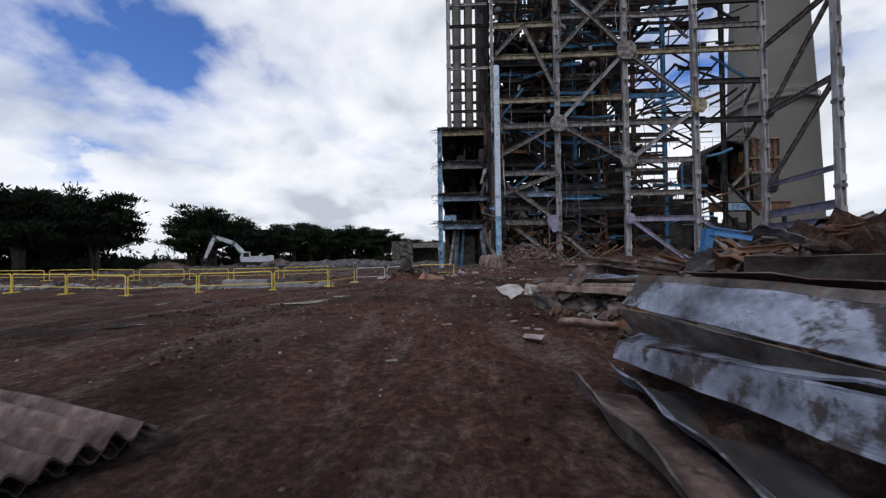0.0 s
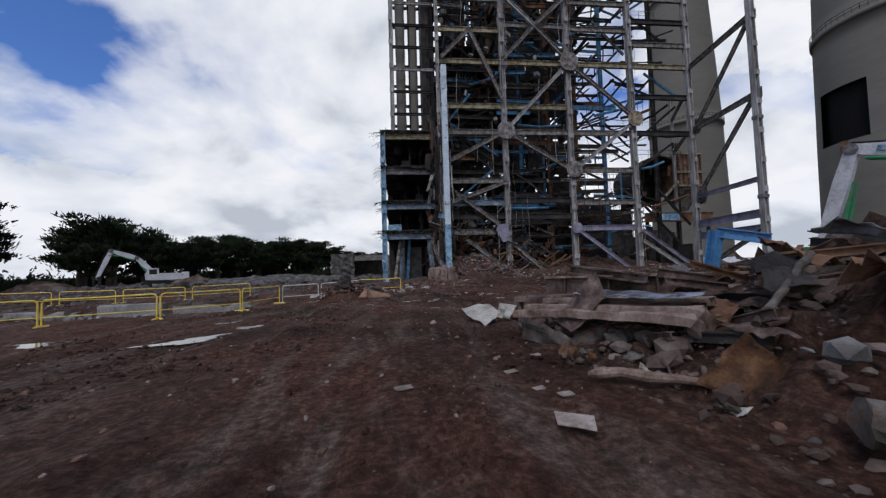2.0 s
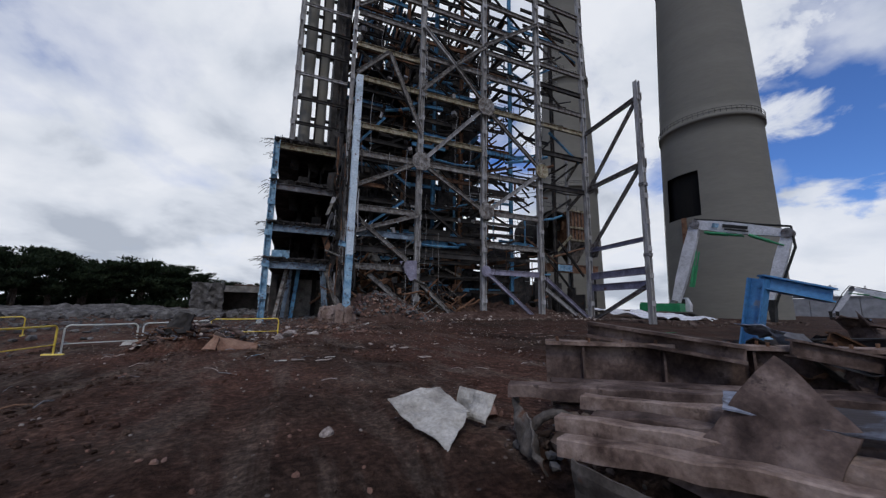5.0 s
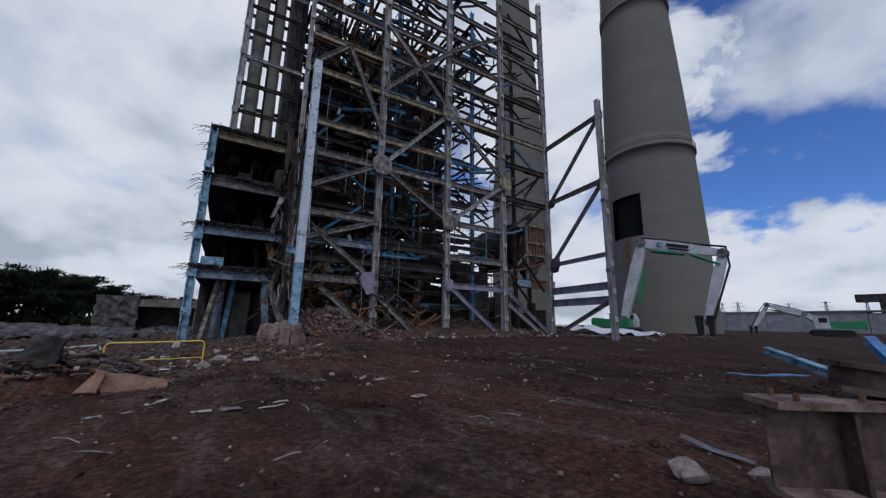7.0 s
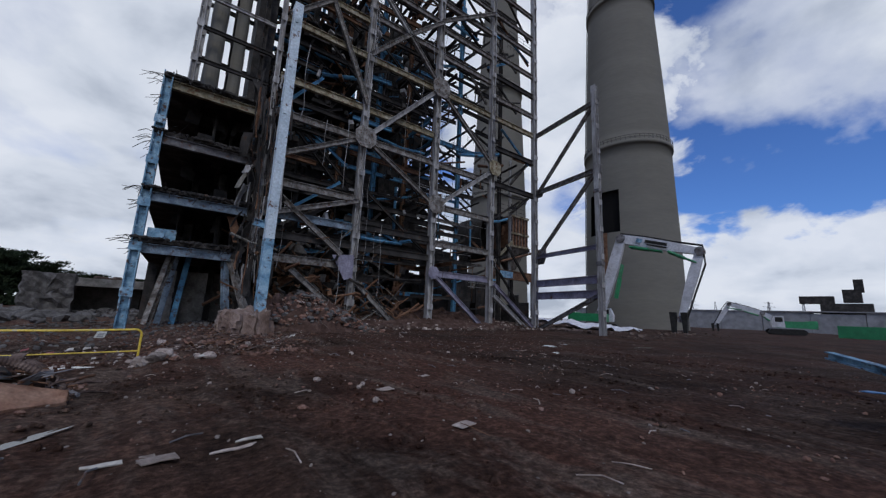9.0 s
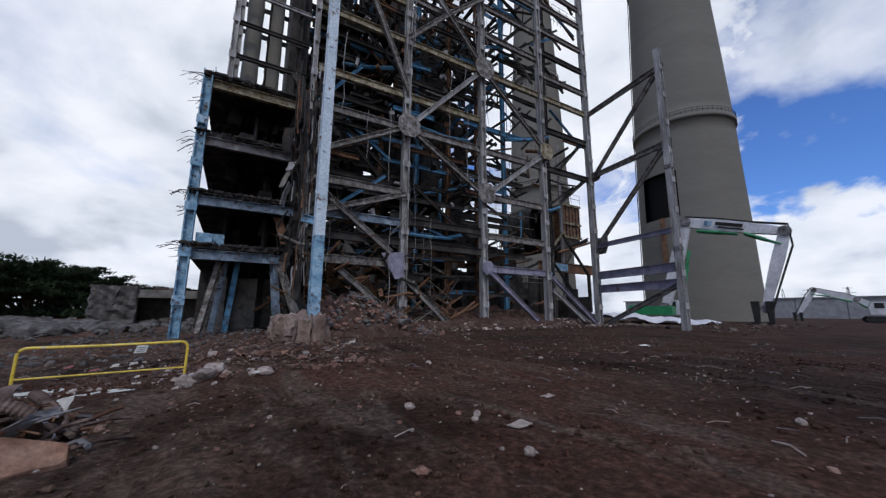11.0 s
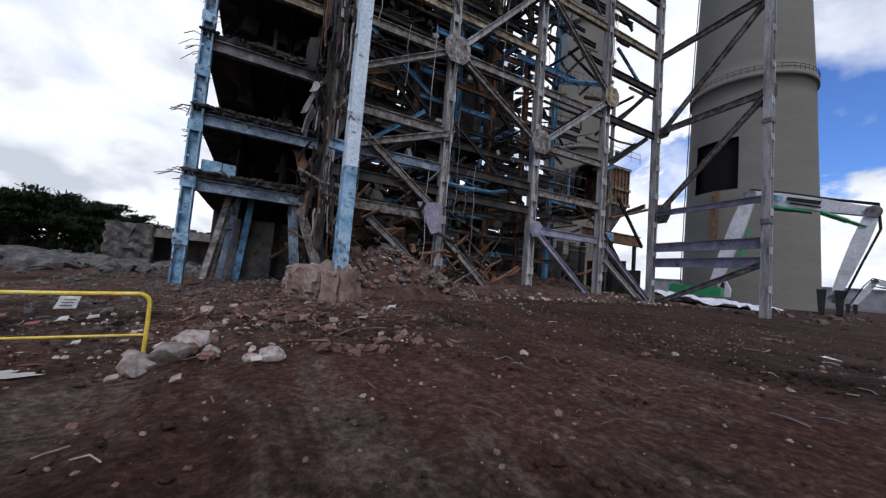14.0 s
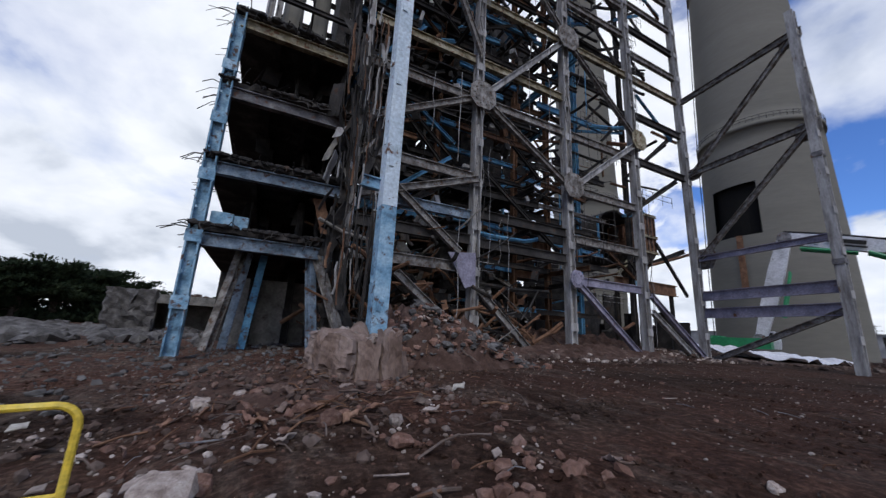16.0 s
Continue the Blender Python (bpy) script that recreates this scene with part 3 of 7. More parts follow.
    for i in range(12):   # the far side, shut low down by added dark backing
        if i in (4, 9):
            continue
        bm = bmesh.new()
        h = r.uniform(2.2, 4.4)
        box(bm, (0.15, 1.6, h), Matrix.Translation((38.4 + r.uniform(-.1, .1), 2.0 + 1.7 * i, h / 2 + 0.2)))
        part("casing_plate", bm, D, tw)
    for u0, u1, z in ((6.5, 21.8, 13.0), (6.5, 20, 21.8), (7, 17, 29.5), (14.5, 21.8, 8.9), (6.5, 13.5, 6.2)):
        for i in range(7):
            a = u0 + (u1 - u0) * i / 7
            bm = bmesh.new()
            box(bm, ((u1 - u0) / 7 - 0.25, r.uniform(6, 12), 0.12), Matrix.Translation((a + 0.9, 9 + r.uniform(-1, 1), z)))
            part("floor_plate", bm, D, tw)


def build_cabinets(tw):
    """Rusty orange panels that still hang at the first floor."""
    for u, v, z, w, h in ((17.6, 6.8, 6.6, 1.9, 1.6), (20.0, 6.9, 6.8, 1.7, 1.3), (23.6, 7.0, 6.6, 2.0, 1.3), (26.2, 7.4, 9.6, 1.6, 1.2)):
        bm = bmesh.new()
        box(bm, (w, 0.5, h), Matrix.Translation((u, v, z + h / 2)))
        bmesh.ops.bevel(bm, geom=bm.edges[:], offset=0.05, segments=1)
        part("panel_box", bm, M["rust"], tw)


tower = build_tower()
build_cabinets(tower)
build_interior(tower)

# ---- concrete annex with four broken floors ----




def hang_sheet(bm, a, b, c, d):
    """A small torn plate with thickness."""
    n = (b - a).cross(d - a).normalized() * 0.02
    f = [bm.verts.new(p) for p in (a, b, c, d)]
    k = [bm.verts.new(p + n) for p in (a, b, c, d)]
    bm.faces.new(f[::-1]); bm.faces.new(k)
    for i in range(4):
        bm.faces.new((f[i], f[(i + 1) % 4], k[(i + 1) % 4], k[i]))


def build_annex():
    an = thing("broken_annex", "concrete and blue steel annex with torn open floors", "building", at=FAC)
    B, W, D, C = M["steel_blue"], M["steel_white"], M["dark_steel_and_shade"], M["concrete"]
    r = random.Random(5)
    LV = [5.55, 9.0, 13.0, 17.1]
    depth = 15.0
    for z in LV:
        bm = bmesh.new()   # slab with a ragged front edge
        n = 26
        top, bot = [], []
        for i in range(n + 1):
            u = -0.5 + 6.4 * i / n
            e = r.uniform(-0.35, 0.12)
            top.append(bm.verts.new((u, e, z + 0.12 + r.uniform(-0.03, 0.05))))
            bot.append(bm.verts.new((u, e + r.uniform(-0.1, 0.15), z - 0.14)))
        tb = [bm.verts.new((-0.5 + 6.4 * i / n, depth, z + 0.12)) for i in range(n + 1)]
        bb = [bm.verts.new((-0.5 + 6.4 * i / n, depth, z - 0.14)) for i in range(n + 1)]
        for i in range(n):
            bm.faces.new((top[i], top[i + 1], tb[i + 1], tb[i]))
            bm.faces.new((bot[i + 1], bot[i], bb[i], bb[i + 1]))
            bm.faces.new((top[i + 1], top[i], bot[i], bot[i + 1]))
            bm.faces.new((tb[i], tb[i + 1], bb[i + 1], bb[i]))
        bm.faces.new((top[0], tb[0], bb[0], bot[0]))
        bm.faces.new((tb[n], top[n], bot[n], bb[n]))
        # shade between the floors is painted in: slabs and pipes near black
        part("floor_slab", bm, M["dark_concrete_and_shade"], an, "broken concrete floor slab with a ragged edge")
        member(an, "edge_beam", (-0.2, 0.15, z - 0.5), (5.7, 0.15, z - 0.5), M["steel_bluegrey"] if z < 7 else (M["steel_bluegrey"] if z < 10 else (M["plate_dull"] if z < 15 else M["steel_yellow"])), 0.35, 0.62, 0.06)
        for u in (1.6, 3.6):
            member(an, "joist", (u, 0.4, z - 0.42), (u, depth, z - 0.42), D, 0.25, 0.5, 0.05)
    riveted_column(an, -0.25, 0.1, 0.0, 17.4, B, 0.6)
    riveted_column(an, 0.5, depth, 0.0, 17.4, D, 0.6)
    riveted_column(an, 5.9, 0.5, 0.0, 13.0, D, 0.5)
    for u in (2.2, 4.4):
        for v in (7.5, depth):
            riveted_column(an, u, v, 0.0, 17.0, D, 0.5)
    bm = bmesh.new()   # back wall and the party wall to the tower, near black for interior shade
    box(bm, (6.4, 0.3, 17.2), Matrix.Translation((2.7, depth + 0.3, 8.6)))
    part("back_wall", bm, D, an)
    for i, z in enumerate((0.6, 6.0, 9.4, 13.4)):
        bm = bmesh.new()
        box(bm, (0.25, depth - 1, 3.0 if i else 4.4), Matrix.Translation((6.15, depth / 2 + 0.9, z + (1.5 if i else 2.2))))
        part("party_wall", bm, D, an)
    for z, h in ((9.2, 3.3), (13.2, 3.4), (5.7, 2.8)):   # stubs, ducts and hanging plates between the floors
        for _ in range(9):
            u, v = r.uniform(0.8, 5.4), r.uniform(2.0, 9.0)
            bm = bmesh.new()
            if r.random() < 0.45:
                tube(bm, [(u, v, z), (u + r.uniform(-.15, .15), v, z + h * 0.5), (u, v, z + h)], r.uniform(0.06, 0.22), 8)
                part("pipe", bm, M["dark_concrete_and_shade"], an)
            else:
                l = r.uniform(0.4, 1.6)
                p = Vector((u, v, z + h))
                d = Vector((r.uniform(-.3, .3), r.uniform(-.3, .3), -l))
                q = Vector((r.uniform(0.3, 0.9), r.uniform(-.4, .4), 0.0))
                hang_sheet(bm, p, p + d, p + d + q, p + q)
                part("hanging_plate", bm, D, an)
    bm = bmesh.new()
    box(bm, (4.4, 0.3, 4.2), Matrix.Translation((3.4, 8.0, 2.2)))
    part("block_wall", bm, M["concrete"], an, "grimy block wall inside the ground floor")
    # leaning props at the foot
    for (a, b2, mat) in (((0.9, 0.3, 0.2), (1.6, 1.5, 5.0), M["steel_grimy"]), ((1.4, 2.0, 0.2), (1.9, 2.2, 5.0), M["steel_bluegrey"]), ((5.2, -0.3, 0.4), (4.7, 0.5, 5.0), M["steel_bluegrey"]), ((2.2, 2.6, 0.2), (2.6, 2.4, 5.0), M["steel_midblue"]), ((6.3, -1.2, 1.0), (5.0, 0.2, 4.9), M["steel_grimy"])):
        member(an, "prop", a, b2, mat, 0.35, 0.4, 0.05)
    return an


build_annex()


def build_duct_stack():
    """The pipes and framing that rise above the annex."""
    t = thing("duct_riser", "grey vertical ducts in a rusty steel frame above the annex", "duct", at=FAC)
    W, D = M["steel_white"], M["dark_steel_and_shade"]
    riveted_column(t, 0.9, 0.6, 17.25, TOP, W, 0.4)
    riveted_column(t, 5.2, 1.2, 17.25, TOP, D, 0.4)
    riveted_column(t, 0.9, 6, 17.25, TOP, W, 0.4)
    riveted_column(t, 3.2, 6, 17.25, TOP, D, 0.4)
    z = 19.5
    while z < TOP:
        member(t, "beam", (1.1, 0.6, z), (5.9, 0.6, z), W if round(z) % 2 else D, 0.2, 0.3, 0.04)
        member(t, "beam", (1.1, 6, z + 0.7), (5.9, 6, z + 0.7), D, 0.2, 0.35, 0.04)
        z += 2.7
    for u, v, rad in ((2.0, 2.0, 0.55), (3.6, 2.6, 0.45)):
        bm = bmesh.new()
        pts = [(u, v, 17.25 + i * 1.5) for i in range(23)]
        tube(bm, pts, [rad * (1.06 if i % 2 else 1.0) for i in range(23)], 16)
        part("duct", bm, M["chimney"], t)
    bm = bmesh.new()
    box(bm, (1.4, 5, TOP - 17.3), Matrix.Translation((5.3, 4.5, (TOP + 17.3) / 2)))
    part("casing", bm, D, t)


build_duct_stack()


def build_front_post():
    """The tall light blue post in front, on a broken concrete foot."""
    t = thing("blue_post", "tall light blue steel post standing on a broken concrete plinth", "post", at=pose(5.6, 35.8, 0))
    for name, z0, z1, mat in (("lower_length", 0.7, 5.4, M["steel_blue"]), ("upper_length", 5.4, 20.6, M["steel_pale"])):
        bm = bmesh.new()
        bar(bm, (0, 0, z0), (0, 0, z1), 0.5, 0.52)
        bmesh.ops.bevel(bm, geom=bm.edges[:], offset=0.02, segments=1)
        z = z0 + 1.5
        while z < z1 - 0.5:
            box(bm, (0.16, 0.06, 0.3), Matrix.Translation((-0.08, -0.28, z)))
            box(bm, (0.06, 0.12, 0.22), Matrix.Translation((-0.28, 0, z + 0.8)))
            z += 3.1
        part(name, bm, mat, t)
    bm = bmesh.new()
    i_beam(bm, (-0.2, 0.2, 6.2), (-0.75, 0.5, 6.35), 0.25, 0.4, 0.04)
    part("beam_stub", bm, M["steel_blue"], t)
    return t


build_front_post()


# ---- chimneys ----
def build_chimney(x, y, label, opening=None, size=1.0):
    t = thing("chimney", label, "chimney", "twin chimneys", at=pose(x, y, 0) @ Matrix.Scale(size, 4))
    prof = [(-0.5, 10.6), (10, 10.4), (21.5, 10.2), (31.5, 9.95), (42.3, 9.75), (42.3, 10.15), (43.2, 10.15), (43.2, 9.7), (60, 9.1), (84.0, 8.1), (84.0, 8.5), (84.9, 8.5), (84.9, 8.05), (120, 6.5), (170, 5.0)]
    seg = 96
    zs = []
    for (z0, r0), (z1, r1) in zip(prof, prof[1:]):
        k = max(1, round((z1 - z0) / 3.0))
        zs += [(z0 + (z1 - z0) * i / k, r0 + (r1 - r0) * i / k) for i in range(k)]
    zs.append(prof[-1])
    bm = bmesh.new()
    rings = [[bm.verts.new((r * math.cos(2 * math.pi * k / seg), r * math.sin(2 * math.pi * k / seg), z)) for k in range(seg)] for z, r in zs]
    for j, (A, C) in enumerate(zip(rings, rings[1:])):
        for k in range(seg):
            if opening:
                a = (math.degrees(2 * math.pi * (k + 0.5) / seg) - opening[0]) % 360
                zc = (zs[j][0] + zs[j + 1][0]) / 2
                if min(a, 360 - a) < opening[1] and opening[2] < zc < opening[3]:
                    continue
            f = bm.faces.new((A[k], A[(k + 1) % seg], C[(k + 1) % seg], C[k]))
            f.smooth = True
    part("shaft", bm, M["chimney"], t)
    if opening:
        # near-black core: the unlit inside of the shaft is put into its colour
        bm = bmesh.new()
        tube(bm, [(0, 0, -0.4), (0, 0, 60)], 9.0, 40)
        part("lining", bm, M["void"], t, "black core that paints the unlit inside of the cut opening")
        a = radians(opening[0] + 3)
        bm = bmesh.new()
        bar(bm, (10.55 * math.cos(a), 10.55 * math.sin(a), 10.5), (10.3 * math.cos(a), 10.3 * math.sin(a), opening[2]), 0.5, 0.9)
        part("jamb", bm, M["rust"], t, "rusty steel jamb below the cut opening")
    a = radians(108)
    for sd in (-0.025, 0.025):   # ladder up the shaft
        bm = bmesh.new()
        tube(bm, [((r + 0.35) * math.cos(a + sd), (r + 0.35) * math.sin(a + sd), z) for z, r in prof if r not in (10.15, 8.5)], 0.06, 5)
        part("ladder_rail", bm, M["dark_steel_and_shade"], t)
    for z, r in ((43.2, 10.1), (84.9, 8.45)):   # gallery rails
        bm = bmesh.new()
        for h in (0.55, 1.1):
            pts = [(r * math.cos(2 * math.pi * k / 64), r * math.sin(2 * math.pi * k / 64), z + h) for k in range(65)]
            tube(bm, pts, 0.05, 4)
        for k in range(64):
            a = 2 * math.pi * k / 64
            bar(bm, (r * math.cos(a), r * math.sin(a), z), (r * math.cos(a), r * math.sin(a), z + 1.1), 0.06, 0.06)
        part("gallery_rail", bm, M["dark_steel_and_shade"], t)
    return t


build_chimney(90.5, 52.0, "tall tapering grey concrete chimney with a square hole cut in it", (169, 23, 21.5, 31.5))
build_chimney(80.5, 86.8, "tall tapering grey concrete chimney behind the steel tower", None, 0.85)


# ---- trees ----
def tree_proto(seed, height, spread, kind):
    r = random.Random(seed)
    t = thing("cypress_tree", "dark spreading cypress tree beyond the demolition yard", "tree", "trees along the boundary")
    bm = bmesh.new()
    tips = []
    for k in range(3 if kind else 2):
        a0 = r.uniform(0, 6.28)
        p = Vector((0.5 * math.cos(a0), 0.5 * math.sin(a0), -0.3))
        pts = [p]
        lean = Vector((math.cos(a0), math.sin(a0), 0)) * spread * r.uniform(0.05, 0.2)
        for i in range(1, 6):
            pts.append(p + Vector((0, 0, height * 0.8 * i / 5)) + lean * (i / 5) ** 2 + Vector((r.uniform(-.2, .2), r.uniform(-.2, .2), 0)))
        tube(bm, pts, [0.5 * height / 14 * (1 - 0.16 * i) for i in range(6)], 7)
        for i in range(17):
            s = r.uniform(0.22 if kind == 0 else 0.42, 1.0)
            b0 = pts[0].lerp(pts[-1], s)
            a = r.uniform(0, 6.28)
            reach = spread * (0.35 + 0.75 * r.random()) * (1.05 - 0.45 * s if kind == 0 else 0.75 + 0.3 * s)
            tip = b0 + Vector((math.cos(a) * reach, math.sin(a) * reach, height * r.uniform(0.0, 0.24)))
            mid = b0.lerp(tip, 0.5) + Vector((0, 0, -0.3))
            tube(bm, [b0, mid, tip], [0.16, 0.11, 0.05], 5)
            tips += [tip, mid.lerp(tip, 0.5), mid]
        tips.append(pts[-1])
    part("trunk", bm, M["bark"], t)
    verts, faces = [], []
    for tip in tips:
        cr = spread * r.uniform(0.10, 0.24)
        for _ in range(90):
            d = Vector((r.gauss(0, 1), r.gauss(0, 1), r.gauss(0, 0.30))) * cr * 0.7
            c = tip + d
            ax = Vector((d.x * 0.6 + r.gauss(0, .5), d.y * .6 + r.gauss(0, .5), 0.5 + r.random())).normalized()
            sd = ax.cross(Vector((r.gauss(0, 1), r.gauss(0, 1), r.gauss(0, 1)))).normalized()
            l, w = r.uniform(0.35, 0.8) * height / 14, r.uniform(0.10, 0.22) * height / 14
            n = len(verts)
            verts += [c - sd * w, c + sd * w, c + ax * l + sd * w * .3, c + ax * l * 1.1 - sd * w * .3]
            faces.append((n, n + 1, n + 2, n + 3))
    me = bpy.data.meshes.new("crown")
    me.from_pydata(verts, [], faces)
    me.materials.append(M["foliage"])
    new("crown", me).parent = t
    return t


def build_trees():
    protos = [tree_proto(1, 15, 7.0, 0), tree_proto(2, 13, 6.5, 1), tree_proto(3, 14, 6.0, 0), tree_proto(4, 12, 6, 1)]
    r = random.Random(3)
    # bearing (degrees clockwise from +y), distance, top height
    spots = [(-62, 85, 18.6), (-57, 82, 18), (-53, 85, 16.4), (-50, 80, 14.2), (-47.2, 86, 14), (-44.2, 82, 12.6), (-35.2, 100, 12.4), (-32.8, 98, 12.4), (-30, 104, 11.4), (-27.6, 108, 10.4), (-25.3, 112, 9.4),
             (-22.5, 122, 11.0), (-20.2, 125, 12.2), (-18, 128, 10.6), (-15.5, 130, 10.8), (-13.2, 132, 11.2), (-11, 135, 11), (-8.7, 138, 9.8), (-6.5, 145, 8.6), (-4.2, 150, 8.2), (-1, 160, 8), (-67, 90, 16), (-73, 90, 16), (-26, 135, 11), (-16.5, 145, 12), (-12, 148, 11.6)]
    for i, (b, d, h) in enumerate(spots):
        p = protos[i % 4]
        base = (15, 13, 14, 12)[i % 4]
        s = h / base * (1.1 if b > -24 else 1.0)
        m = pose(d * math.sin(radians(b)), d * math.cos(radians(b)), -0.3, 0, 0, r.uniform(0, 360))
        o = p if i < 4 else None
        if o is None:
            p.scale = (1, 1, 1)
            o = copy_thing(p, m)
        else:
            p["spot"] = 1
        o.matrix_basis = m @ Matrix.Diagonal((s * r.uniform(0.85, 1.15), s * r.uniform(0.85, 1.15), s * r.uniform(0.94, 1.08), 1))
    for p in protos:
        del p["spot"]


build_trees()


def build_shrubs():
    r = random.Random(31)
    s = thing("low_shrub", "dark low shrub under the boundary trees", "shrub", "shrubs along the boundary")
    verts, faces = [], []
    for _ in range(900):
        a, d = r.uniform(0, 6.3), 3.6 * r.random() ** 0.5
        c = Vector((d * math.cos(a), d * math.sin(a), abs(r.gauss(0, 0.5)) * (2.6 - 0.4 * d) + 0.1))
        ax = Vector((r.gauss(0, .5), r.gauss(0, .5), 1)).normalized()
        sd = ax.cross(Vector((r.gauss(0, 1), r.gauss(0, 1), 0.1))).normalized()
        l, w, n = r.uniform(0.4, 0.9), r.uniform(0.15, 0.3), len(verts)
        verts += [c - sd * w, c + sd * w, c + ax * l + sd * w * .3, c + ax * l - sd * w * .3]
        faces.append((n, n + 1, n + 2, n + 3))
    me = bpy.data.meshes.new("foliage")
    me.from_pydata(verts, [], faces)
    me.materials.append(M["foliage"])
    new("foliage", me).parent = s
    bm = bmesh.new()
    for k in range(5):
        tube(bm, [(0, 0, -0.2), (math.cos(k * 1.3) * 1.2, math.sin(k * 1.3) * 1.2, 1.6)], [0.1, 0.04], 5)
    part("stem", bm, M["bark"], s)
    b, first = -66.0, True
    while b < 0:
        d = 92 + 45 * sstep(-45, -15, b) + r.uniform(-5, 5)
        m = pose(d * math.sin(radians(b)), d * math.cos(radians(b)), -0.3, 0, 0, r.uniform(0, 360))
        o = s if first else copy_thing(s, m)
        k = r.uniform(0.8, 1.4)
        o.matrix_basis = m @ Matrix.Diagonal((k * 1.2, k * 1.2, k, 1))
        first = False
        b += r.uniform(2.2, 3.4)


build_shrubs()

# ---- more surfaces ----
M["plate_blue"] = material("scuffed_pale_blue_plate", [(0.32, (0.06, 0.058, 0.062)), (0.48, (0.155, 0.168, 0.205)), (0.62, (0.265, 0.285, 0.335))], 1.6, 0.62, bump=0.3, stain=(1.5, 0.50, 0.57, (0.05, 0.042, 0.04)))
M["plate_grey"] = material("dirty_grey_brown_plate", [(0.34, (0.030, 0.024, 0.020)), (0.5, (0.085, 0.072, 0.062)), (0.66, (0.165, 0.146, 0.130))], 2.2, 0.65, bump=0.3, stain=(1.6, 0.57, 0.66, (0.10, 0.05, 0.03)))
M["plate_brown"] = material("brown_grimy_girder_paint", [(0.36, (0.034, 0.022, 0.018)), (0.5, (0.094, 0.064, 0.053)), (0.66, (0.20, 0.148, 0.125))], 2.4, 0.7, bump=0.3, stain=(1.7, 0.58, 0.66, (0.05, 0.035, 0.03)))
M["plate_tan"] = material("pinkish_tan_worn_paint", [(0.34, (0.065, 0.040, 0.030)), (0.48, (0.19, 0.132, 0.104)), (0.64, (0.31, 0.235, 0.195))], 2.6, 0.7, bump=0.3, stain=(1.7, 0.60, 0.68, (0.06, 0.04, 0.03)))
M["rust_orange"] = material("bright_orange_rust", [(0.3, (0.04, 0.024, 0.017)), (0.5, (0.105, 0.052, 0.027)), (0.7, (0.19, 0.105, 0.055))], 3.2, 0.85, bump=0.4)
M["orange_slab"] = material("dusty_orange_lining_slab", [(0.3, (0.11, 0.058, 0.038)), (0.5, (0.23, 0.13, 0.088)), (0.7, (0.31, 0.20, 0.14))], 2.0, 0.9, bump=0.4)
M["pink_rag"] = material("faded_pink_rag", [(0.3, (0.20, 0.06, 0.06)), (0.7, (0.32, 0.13, 0.13))], 3.0, 0.9, bump=0.3)
M["white_sheet"] = material("dirty_white_crumpled_sheet", [(0.3, (0.25, 0.225, 0.19)), (0.5, (0.42, 0.39, 0.34)), (0.7, (0.53, 0.50, 0.45))], 2.0, 0.7, bump=0.3)
M["yellow"] = material("chipped_yellow_barrier_paint", [(0.3, (0.48, 0.33, 0.03)), (0.5, (0.70, 0.50, 0.05)), (0.7, (0.72, 0.55, 0.10))], 3.0, 0.5, bump=0.1, stain=(2.0, 0.62, 0.66, (0.42, 0.42, 0.40)))
M["white_paint"] = material("dull_white_barrier_paint", [(0.3, (0.38, 0.38, 0.34)), (0.7, (0.60, 0.60, 0.55))], 3.0, 0.5, bump=0.1)
M["exc_white"] = material("dusty_white_machine_paint", [(0.3, (0.38, 0.38, 0.39)), (0.5, (0.52, 0.52, 0.54)), (0.7, (0.62, 0.62, 0.64))], 0.8, 0.45, bump=0.05, stain=(2.5, 0.62, 0.72, (0.16, 0.15, 0.14)))
M["exc_green"] = material("bright_green_machine_paint", [(0.3, (0.015, 0.16, 0.06)), (0.7, (0.03, 0.26, 0.10))], 0.8, 0.45, bump=0.05)
M["black"] = material("black_rubber_and_grease", [(0.3, (0.012, 0.012, 0.012)), (0.7, (0.035, 0.033, 0.03))], 2.0, 0.7, bump=0.2)
M["boulder"] = material("pale_buff_stone", [(0.3, (0.16, 0.125, 0.105)), (0.5, (0.31, 0.255, 0.22)), (0.7, (0.44, 0.385, 0.34))], 2.5, 0.95, bump=0.5, vary=0.3)
M["brick"] = material("broken_orange_red_brick", [(0.3, (0.09, 0.05, 0.038)), (0.5, (0.17, 0.095, 0.07)), (0.7, (0.27, 0.18, 0.145))], 2.5, 0.95, bump=0.5, vary=0.35)
M["rubble_grey"] = material("grey_crushed_concrete", [(0.3, (0.045, 0.041, 0.038)), (0.5, (0.10, 0.093, 0.088)), (0.7, (0.20, 0.19, 0.18))], 1.2, 0.95, bump=0.5)
M["rubble_brown"] = material("brown_earthy_rubble", [(0.3, (0.04, 0.028, 0.022)), (0.5, (0.09, 0.062, 0.05)), (0.7, (0.20, 0.16, 0.135))], 0.9, 0.95, bump=0.5)
M["earth_red"] = material("reddish_spoil", [(0.3, (0.035, 0.02, 0.015)), (0.5, (0.07, 0.042, 0.032)), (0.7, (0.12, 0.08, 0.065))], 1.5, 0.95, bump=0.8)
M["plinth"] = material("broken_brown_concrete", [(0.3, (0.10, 0.065, 0.05)), (0.5, (0.19, 0.135, 0.11)), (0.7, (0.27, 0.21, 0.18))], 1.5, 0.95, bump=0.7, streak=(1, 1, 0.5))
M["water"] = material("muddy_puddle_water", [(0.3, (0.05, 0.042, 0.036)), (0.7, (0.09, 0.08, 0.07))], 0.8, 0.06, bump=0.02)
M["tarp"] = material("white_plastic_sheeting", [(0.3, (0.50, 0.50, 0.52)), (0.7, (0.72, 0.72, 0.75))], 0.6, 0.5, bump=0.2)
